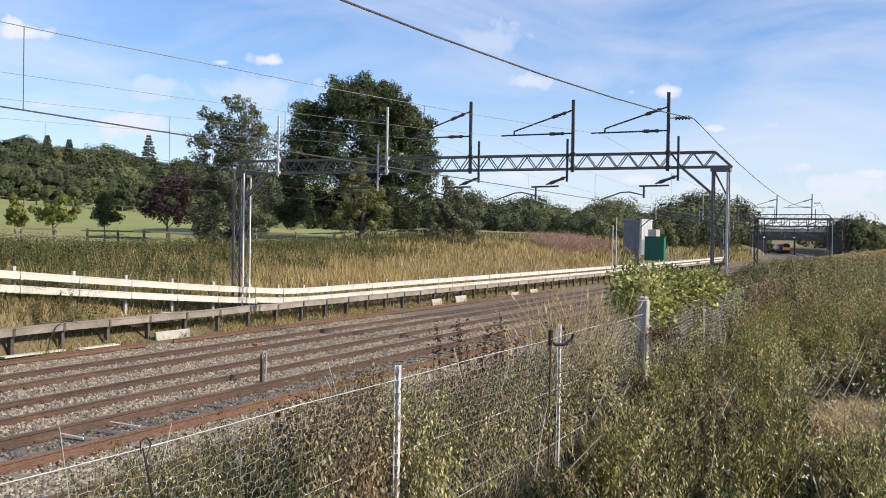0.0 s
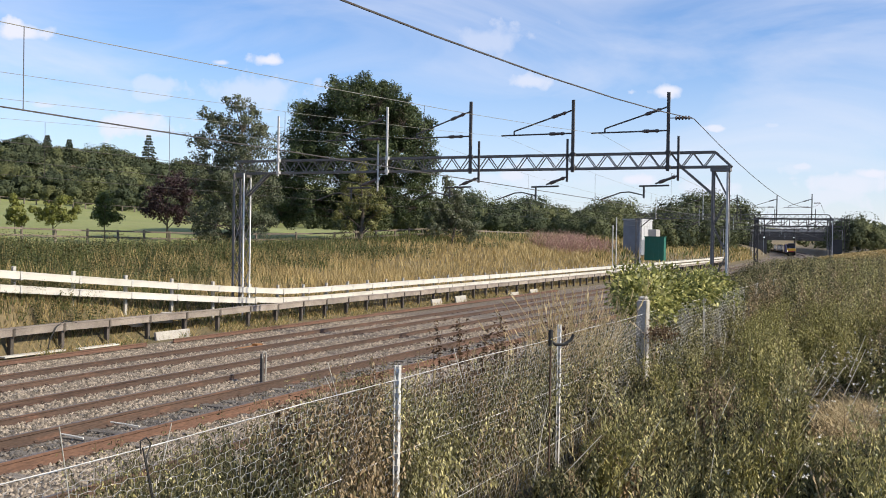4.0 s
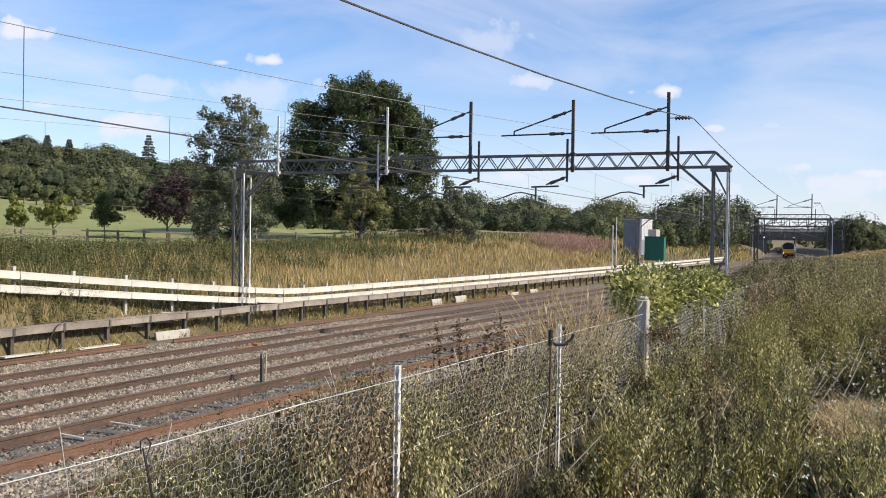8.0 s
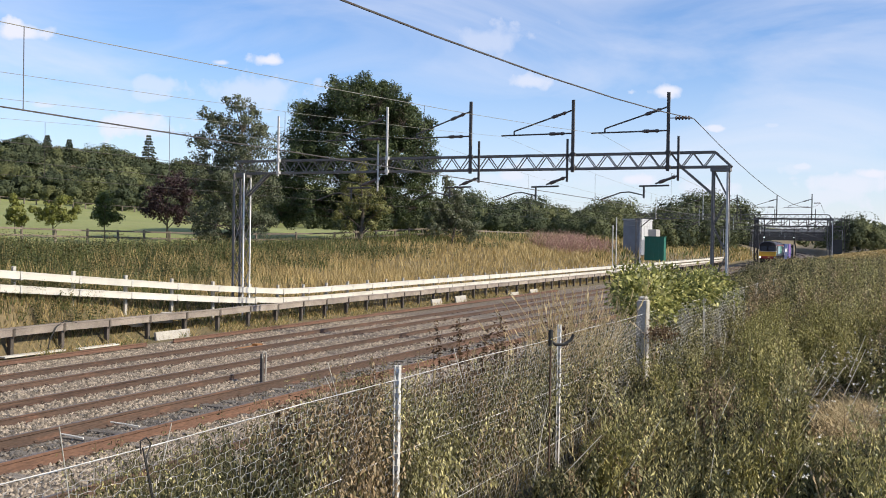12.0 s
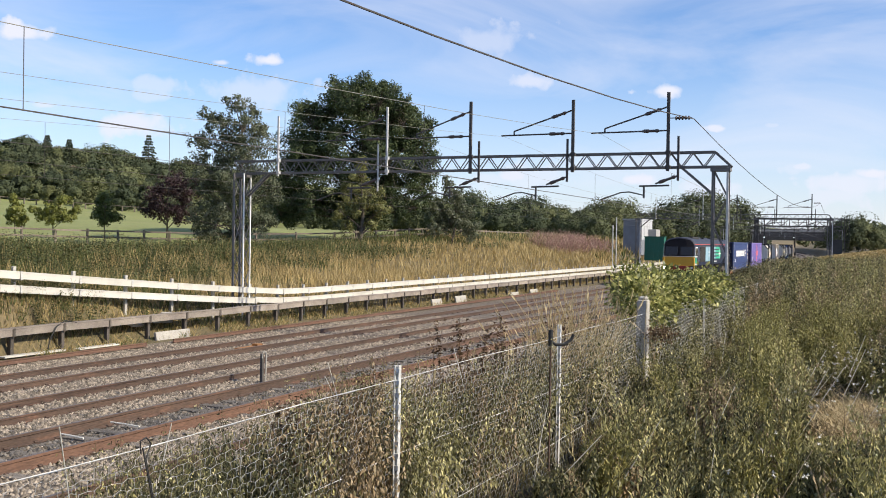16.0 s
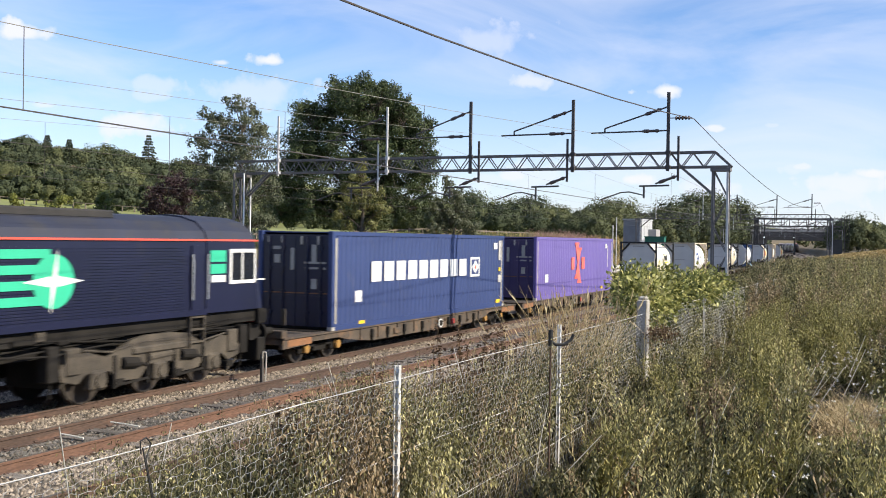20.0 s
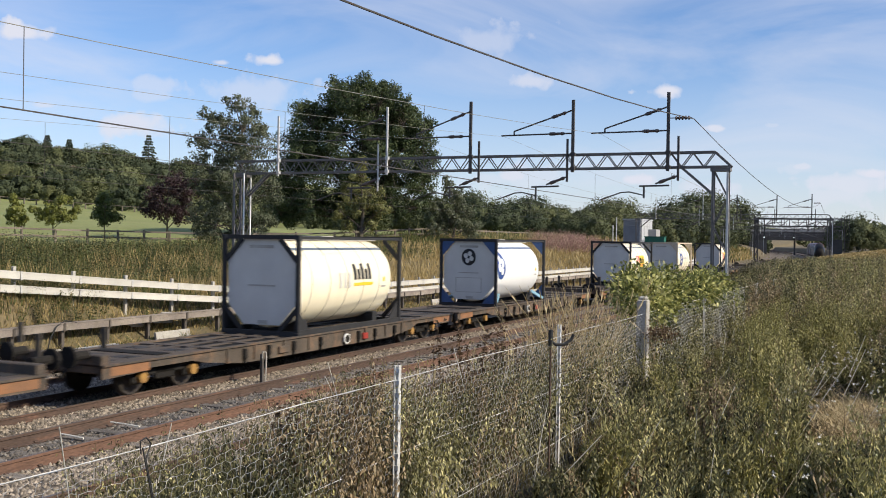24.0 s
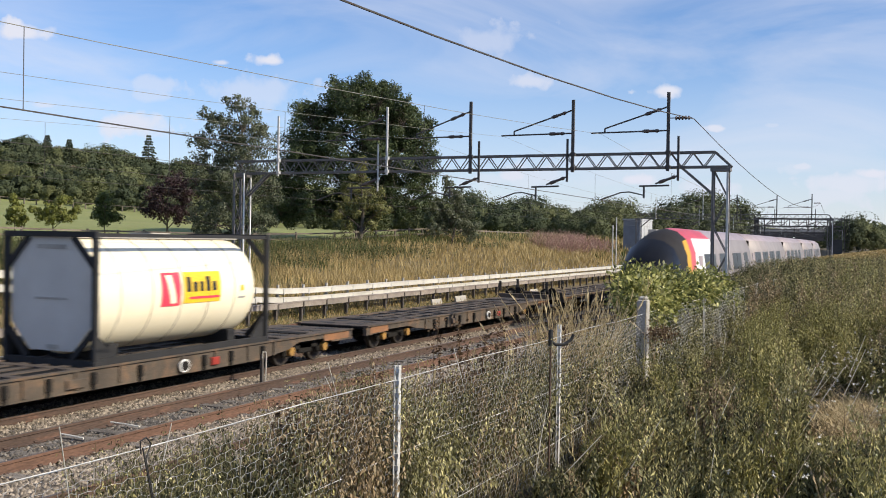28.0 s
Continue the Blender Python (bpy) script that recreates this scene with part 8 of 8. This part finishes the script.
    box(bm, 2.9, 3.6, -0.3, 0.3, H - 0.1, H + 0.0)
    part("walkway", bm, M_FRAMEGR, c)
    for x in (0.9, L - 1.2):
        bm = B()
        box(bm, x, x + 0.3, -0.8, 0.8, 0.06, 0.36)
        part("saddle", bm, framem, c)
    return c


def sign(c, name, m, x0, x1, z0, z1, r=1.09, zc=1.27, lift=0.012, n=6, slant=0.0):
    """A sign wrapped on the near side of a tank."""
    bm = B()
    rows = []
    for i in range(n + 1):
        z = z0 + (z1 - z0) * i / n
        y = -math.sqrt(max((r + lift) ** 2 - (z - zc) ** 2, 0.01))
        rows.append((bm.verts.new((x0 + slant * i / n, y, z)), bm.verts.new((x1 + slant * i / n, y, z))))
    for a, b in zip(rows, rows[1:]):
        bm.faces.new((a[0], a[1], b[1], b[0]))
    return part(name, bm, m, c)


def round_sign(c, name, m, x, z, rad, r=1.09, zc=1.27, lift=0.012, hole=0.0, n=28):
    bm = B()

    def at(a, q):
        zz = z + q * math.sin(a)
        return bm.verts.new((x + q * math.cos(a), -math.sqrt((r + lift) ** 2 - (zz - zc) ** 2), zz))
    outer = [at(2 * math.pi * i / n, rad) for i in range(n)]
    if hole:
        inner = [at(2 * math.pi * i / n, hole) for i in range(n)]
        for i in range(n):
            j = (i + 1) % n
            bm.faces.new((outer[i], outer[j], inner[j], inner[i]))
    else:
        mid = [at(2 * math.pi * i / n, rad * 0.5) for i in range(n)]
        cen = at(0, 0.0)
        for i in range(n):
            j = (i + 1) % n
            bm.faces.new((outer[i], outer[j], mid[j], mid[i]))
            bm.faces.new((mid[i], mid[j], cen))
    return part(name, bm, m, c)


def tank_signs(c, kind):
    if kind == "word":
        for k in range(5):
            sign(c, "lettering_bar", M_FRAMEDK, 3.45 + k * 0.24, 3.62 + k * 0.24, 1.30, 1.30 + (0.42 if k in (0, 2, 4) else 0.28))
        sign(c, "underline_bar", M_SIGNY, 3.45, 4.7, 1.14, 1.22)
        for k in range(3):
            sign(c, "faded_mark", M_TANKEND, 2.55 + k * 0.28, 2.7 + k * 0.28, 1.1, 1.5)
    elif kind == "emblem":
        sign(c, "red_panel", M_SIGNR, 2.30, 2.98, 1.0, 1.66)
        sign(c, "pale_band", M_TANKC, 2.62, 2.84, 1.05, 1.61, lift=0.018, slant=-0.18)
        sign(c, "yellow_panel", M_SIGNY, 3.10, 4.55, 1.03, 1.66)
        for k in range(5):
            sign(c, "lettering_bar", M_FRAMEDK, 3.2 + k * 0.25, 3.36 + k * 0.25, 1.26, 1.26 + (0.3 if k in (0, 3) else 0.2), lift=0.018)
        sign(c, "small_bar", M_SIGNR, 3.3, 4.5, 1.11, 1.16, lift=0.018)
    elif kind == "badge":
        sign(c, "badge", M_SIGNB, 2.0, 3.0, 0.98, 1.62)
        sign(c, "badge_edge", M_SIGNB, 2.12, 2.88, 0.9, 0.99)
        sign(c, "badge_edge", M_SIGNB, 2.12, 2.88, 1.61, 1.7)
        for k in range(4):
            sign(c, "badge_bar", M_WHITEP, 2.18 + k * 0.16, 2.28 + k * 0.16, 1.34, 1.54, lift=0.018)
            sign(c, "badge_bar", M_WHITEP, 2.18 + k * 0.16, 2.28 + k * 0.16, 1.06, 1.26, lift=0.018)
        for k in range(6):
            sign(c, "faded_bar", M_TANKEND, 3.1 + k * 0.33, 3.32 + k * 0.33, 1.3, 1.46)
    elif kind == "roundel":
        round_sign(c, "roundel", M_SIGNB, 0.95, 1.5, 0.52)
        for a in range(4):
            t = a * math.pi / 2 + 0.4
            round_sign(c, "petal", M_TANKW, 0.95 + 0.22 * math.cos(t), 1.5 + 0.22 * math.sin(t), 0.16, lift=0.02)
        bm = B()
        rod(bm, (0.078, 0.0, 1.78), (0.10, 0.0, 1.78), 0.3, 24)
        part("end_roundel", bm, M_FRAMEDK, c)
        bm = B()
        for a in range(4):
            t = a * math.pi / 2 + 0.4
            rod(bm, (0.07, 0.13 * math.cos(t), 1.78 + 0.13 * math.sin(t)), (0.08, 0.13 * math.cos(t), 1.78 + 0.13 * math.sin(t)), 0.09, 12)
        part("end_petals", bm, M_TANKEND, c)
    sign(c, "warning_diamond", M_SIGNY, 5.4, 5.53, 1.22, 1.34)
    sign(c, "small_notice", M_FRAMEGR, 5.3, 5.62, 1.06, 1.10)


LOCO_X, SPEED = 0.03, 21.85
WAGON_X = (23.95, 43.6, 65.1, 84.1, 104.35, 123.6, 144.35, 163.3, 183.95, 203.6, 224.6, 244.0)


def place(x, y, z):
    """Pose on a track of a vehicle whose leading end is at x and that is a few metres long."""
    return pose(x, y + bend(x), z, 0, 0, bend_turn(x + 8))


def train_rows(x20, z, y=None):
    y = Y_FREIGHT if y is None else y
    rows = []
    for k in range(29):
        t = float(k)
        rows.append((t, place(x20 - SPEED * (t - 20), y, z)))
    return rows


MOVERS = []
SCALED = set()


def enlarge(c, fx, fy, fz, skip=()):
    """Scale the parts of a thing about its origin, to fit the camera's view; a mesh that two things share is scaled
    once.
    """
    for o in c.children:
        if o.type != "MESH" or o.data.name in SCALED or o.name.split(".")[0] in skip:
            continue
        SCALED.add(o.data.name)
        m = o.matrix_basis
        o.data.transform(m.inverted() @ Matrix.Diagonal((fx, fy, fz, 1)) @ m)


def build_freight():
    lo = build_loco()
    MOVERS.append((lo, LOCO_X, 0.0))
    w0 = build_wagon()
    ws = [w0] + [copy_thing(w0, pose(0, 0, 0)) for _ in WAGON_X[1:]]
    for i, (w, x) in enumerate(zip(ws, WAGON_X)):
        if i % 2 == 0:
            buffers(w, 0.0, -1)
        else:
            buffers(w, 18.7, 1)
        if i >= 9:
            tagged(w, "empty weathered brown bogie flat wagon")
        MOVERS.append((w, x, 0.0))
    for i, w in enumerate(ws):
        enlarge(w, 1.0, 1.02, 0.86, ("buffer", "end_post"))
        if i % 2 and i < 9:
            for o in w.children:
                if o.name.split(".")[0] in ("brake_wheel", "wheel_web", "valve_box"):
                    o.matrix_basis = pose(-2.4, 0, 0)
    deck = 0.85
    # M_NAVY ends: darker than the sides, shade put into the door colour.
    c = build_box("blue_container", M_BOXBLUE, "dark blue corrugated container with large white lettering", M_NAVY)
    y = -1.245
    for k in range(9):
        x = 2.35 + k * 0.85
        bm = B()
        plate(bm, x, x + 0.64, 1.36, 1.99, y)
        part("letter_block", bm, M_WHITEP, c)
    bm = B()
    plate(bm, 10.2, 11.1, 1.3, 2.05, y)
    part("emblem_panel", bm, M_WHITEP, c)
    bm = B()
    plate(bm, 10.3, 11.0, 1.39, 1.96, y - 0.008)
    part("emblem_field", bm, M_BOXBLUE, c)
    bm = B()
    v = [bm.verts.new((10.65 + dx, y - 0.02, 1.675 + dz)) for dx, dz in ((-0.33, 0), (0, -0.26), (0.33, 0), (0, 0.26))]
    bm.faces.new(v)
    part("emblem_diamond", bm, M_WHITEP, c)
    bm = B()
    disc(bm, (10.65, 1.675), 0.09, y - 0.02, 16, 0.006)
    part("emblem_dot", bm, M_CORAL, c)
    for x0 in (0.16, 13.42):
        bm = B()
        plate(bm, x0, x0 + 0.10, 0.2, 2.7, y, 0.006)
        part("worn_post_edge", bm, M_FRAMEGR, c, "scuffed pale post edge")
    for x0, x1, z0, z1, m, nm in ((1.35, 1.75, 0.78, 1.12, M_WHITEP, "notice"), (12.6, 12.95, 2.35, 2.6, M_WHITEP, "notice"), (12.9, 13.3, 0.16, 0.3, M_SIGNY, "height_mark"), (1.6, 1.95, 0.10, 0.2, M_SIGNY, "height_mark"), (13.15, 13.35, 1.9, 2.7, M_TANKEND, "marking_bar"), (13.15, 13.35, 1.45, 1.6, M_SIGNY, "notice"), (13.1, 13.4, 1.0, 1.3, M_TANKEND, "marking_bar")):
        bm = B()
        plate(bm, x0, x1, z0, z1, y)
        part(nm, bm, m, c)
    enlarge(c, 1.057, 1.06, 1.03)
    MOVERS.append((c, 26.55, deck))
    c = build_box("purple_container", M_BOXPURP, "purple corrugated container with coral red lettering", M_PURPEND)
    # a tall cross between two blocks
    bm = B()
    for sg, top, foot, dy in ((1, 2.62, 0.62, 0.0), (-1, 2.36, 0.86, 0.003)):
        # a curved stroke, wide at its ends
        row = []
        for i in range(13):
            t = i / 12
            z = foot + (top - foot) * t
            mid = 6.72 - sg * (t - 0.5) * 0.5
            w = 0.13 + 0.16 * abs(2 * t - 1) ** 1.6
            row.append((bm.verts.new((mid - w, y - 0.008 - dy, z)), bm.verts.new((mid + w, y - 0.008 - dy, z))))
        for p, q in zip(row, row[1:]):
            bm.faces.new((p[0], p[1], q[1], q[0]))
        plate(bm, 6.72 + sg * 0.25 - 0.36, 6.72 + sg * 0.25 + 0.36, foot - 0.04, foot + 0.06, y, 0.011)
        plate(bm, 6.72 - sg * 0.25 - 0.36, 6.72 - sg * 0.25 + 0.36, top - 0.06, top + 0.04, y, 0.011)
    part("cross_figure", bm, M_CORAL, c)
    bm = B()
    plate(bm, 5.55, 6.05, 1.3, 1.9, y)
    part("block_figure", bm, M_CORAL, c)
    bm = B()
    plate(bm, 7.35, 7.9, 1.3, 1.9, y)
    part("block_figure", bm, M_CORAL, c)
    bm = B()
    plate(bm, 13.42, 13.52, 0.2, 2.7, y, 0.006)
    plate(bm, 0.16, 0.26, 0.2, 2.7, y, 0.006)
    part("worn_post_edge", bm, M_FRAMEGR, c, "scuffed pale post edge")
    for x0, x1, z0, z1, m, nm in ((1.3, 1.75, 0.78, 1.15, M_WHITEP, "notice"), (12.1, 12.4, 2.35, 2.6, M_WHITEP, "notice"), (12.55, 12.66, 1.3, 2.5, M_TANKEND, "marking_bar"), (11.2, 11.6, 0.14, 0.28, M_SIGNY, "height_mark")):
        bm = B()
        plate(bm, x0, x1, z0, z1, y)
        part(nm, bm, m, c)
    words(c, "45", 0.42, M_TANKEND, (0.01, 0.95, 0.95), END, "size_mark")
    enlarge(c, 1.03, 1.06, 1.03)
    MOVERS.append((c, 45.4, deck))
    cream = "cream tank container in a dark steel frame"
    t1 = build_tank("tank_container", cream, M_TANKC, M_FRAMEDK, "frame")
    t7 = copy_thing(t1, pose(0, 0, 0))
    t5 = copy_thing(t1, pose(0, 0, 0))
    t3 = copy_thing(t1, pose(0, 0, 0))
    for c, k in ((t1, "word"), (t3, "word"), (t5, "emblem"), (t7, "emblem")):
        tank_signs(c, k)
        tagged(c, cream + (" with dark lettering" if k == "word" else " with a yellow sign"))
    t2 = build_tank("tank_container", "white clad tank container on an orange beam", M_TANKW, M_FRAMECR, "clad")
    t6 = copy_thing(t2, pose(0, 0, 0))
    for o in t6.children:
        if o.name.startswith("tank_shell"):
            o.data = o.data.copy()
            o.data.materials[0] = M_TANKC
    tagged(t6, "cream clad tank container with a blue badge")
    tank_signs(t2, "badge")
    tank_signs(t6, "badge")
    t4 = build_tank("tank_container", "white tank container with blue corners and blue roundel", M_TANKW, M_FRAMEDK, "blue_gusset")
    tank_signs(t4, "roundel")
    for c, x in ((t1, 72.2), (t2, 88.1), (t3, 112.1), (t4, 127.65), (t5, 151.7), (t6, 167.6), (t7, 191.5)):
        enlarge(c, 1.0, 1.08, 1.19)
        MOVERS.append((c, x, deck - 0.06))


build_freight()

# ---- tilting express train ----
EXP_X, EXP_SPEED = 42.2, 58.0


def build_express():
    y, z = TRACKS["near"]
    cars = []
    for i in range(5):
        L = 23.6
        car = thing("express_coach" if i else "express_driving_car", pose(0, 0, 0), "silver and red streamlined express train coach" if i else "streamlined express driving car with black and yellow nose", "train car", "cars of the express train")
        H = 3.82

        def ring(x, k, top, low):
            pts = []
            for yy, zz in ((-1.25, 0.35), (-1.36, 1.1), (-1.34, 1.9), (-1.2, 2.75), (-0.95, 3.3), (-0.5, 3.62), (0, 3.72), (0.5, 3.62), (0.95, 3.3), (1.2, 2.75), (1.34, 1.9), (1.36, 1.1), (1.25, 0.35)):
                pts.append((x + (0.3 * (zz - 1.6) if 1.05 < x < 5 else 0), yy * k, low + (zz - 0.35) * (top - low) / (H - 0.35)))
            return pts
        xs = [(0.0, 1.0, H, 0.35), (L - 0.16, 1.0, H, 0.35)] if i else [(-0.95, 0.45, 1.7, 0.6), (-0.75, 0.72, 2.2, 0.45), (-0.2, 0.88, 2.72, 0.38), (0.6, 0.95, 3.15, 0.35), (1.1, 0.975, 3.38, 0.35), (1.55, 0.985, 3.54, 0.35), (2.1, 0.994, 3.68, 0.35), (2.95, 1.0, 3.77, 0.35), (4.1, 1.0, H, 0.35), (9.6, 1.0, H, 0.35), (L - 0.16, 1.0, H, 0.35)]
        bm = B()
        loft(bm, [ring(*a) for a in xs])
        bmesh.ops.recalc_face_normals(bm, faces=bm.faces)
        for f in bm.faces:
            c = f.calc_center_median()
            f.material_index = 4 if c.z > 3.3 else 0
            back = c.x - 0.3 * (c.z - 1.6)
            if i == 0 and (back < 2.1 or (c.z > 3.2 and back < 2.95)):
                f.material_index = 2
            elif i == 0 and back < 2.95:
                f.material_index = 3
            elif i == 0 and (back < 4.1 or (c.z > 3.2 and c.x < 9.6)):
                f.material_index = 1
            elif i == 0 and c.x < 9.6:
                f.material_index = 5
        part("body_shell", bm, [M_PSILVER, M_PRED, M_PDARK, M_YEL, M_PROOF, M_WHITEP], car, smooth=True)
        if i == 0:
            for s in (-1, 1):
                bm = B()
                yy = s * 1.352
                v = [bm.verts.new((x, yy - s * (0.16 if zz > 2.3 else 0.0), zz)) for x, zz in ((4.6, 0.8), (5.6, 0.8), (5.0, 1.6), (4.5, 1.7))]
                bm.faces.new(v)
                part("red_flash", bm, M_PRED, car)
                bm = B()
                rod(bm, (-0.42, s * 0.62, 1.2), (-0.62, s * 0.6, 1.18), 0.1, 14)
                part("head_lamp", bm, M_LAMP, car)
            bm = B()
            glass = [[(p[0] - 0.02, p[1] * 1.01, p[2] + 0.02) for p in ring(*q)[2:11]] for q in ((-0.45, 0.80, 2.48, 0.41), (-0.2, 0.88, 2.72, 0.38), (0.6, 0.95, 3.15, 0.35), (0.98, 0.968, 3.32, 0.35))]
            loft(bm, glass, close=False, caps=False)
            part("windscreen", bm, M_SCREEN, car, smooth=True)
        for s in (-1, 1):
            x, pair = (6.6 if i == 0 else 2.4), 0
            while x < L - 3:
                bm = B()
                v = [(x, s * 1.355, 1.86), (x + 1.6, s * 1.355, 1.86), (x + 1.6, s * 1.225, 2.66), (x, s * 1.225, 2.66)]
                w = [(p[0], p[1] - s * 0.05, p[2]) for p in v]
                loft(bm, [v, w])
                part("window", bm, M_SCREEN, car)
                pair += 1
                x += 1.68 if pair % 2 else 2.9
            bm = B()
            v = [(0.9 + (4.2 if i == 0 else 0), s * 1.372, 0.6), (1.8 + (4.2 if i == 0 else 0), s * 1.372, 0.6), (1.8 + (4.2 if i == 0 else 0), s * 1.27, 2.6), (0.9 + (4.2 if i == 0 else 0), s * 1.27, 2.6)]
            loft(bm, [v, [(p[0], p[1] - s * 0.05, p[2]) for p in v]])
            part("door", bm, M_PROOF, car)
        bm = B()
        box(bm, 2.0, L - 2, -1.1, 1.1, 0.15, 0.5)
        part("underframe", bm, M_BLACK, car)
        for bc in (3.4, L - 3.6):
            bo = new("bogie")
            bo.parent = car
            bo.matrix_basis = pose(bc, 0, 0)
            for ax in (-1.3, 1.3):
                wheelset(bo, ax, 0.43)
        bm = B()
        box(bm, L - 0.18, L + 0.02, -1.1, 1.1, 0.6, 3.3)
        part("gangway", bm, M_PDARK, car)
        enlarge(car, 1.0, 1.0, 1.125)
        cars.append((car, EXP_X + i * (L + 0.0)))
    return cars, y, z


EXPRESS, EXP_Y, EXP_Z = build_express()


def motions():
    """All trains run at a steady speed along the line."""
    for ob, x, z in MOVERS:
        walk(ob, train_rows(x, z))
    for ob, x in EXPRESS:
        walk(ob, [(float(k), place(x - EXP_SPEED * (k - 28), EXP_Y, EXP_Z)) for k in range(29)])


motions()
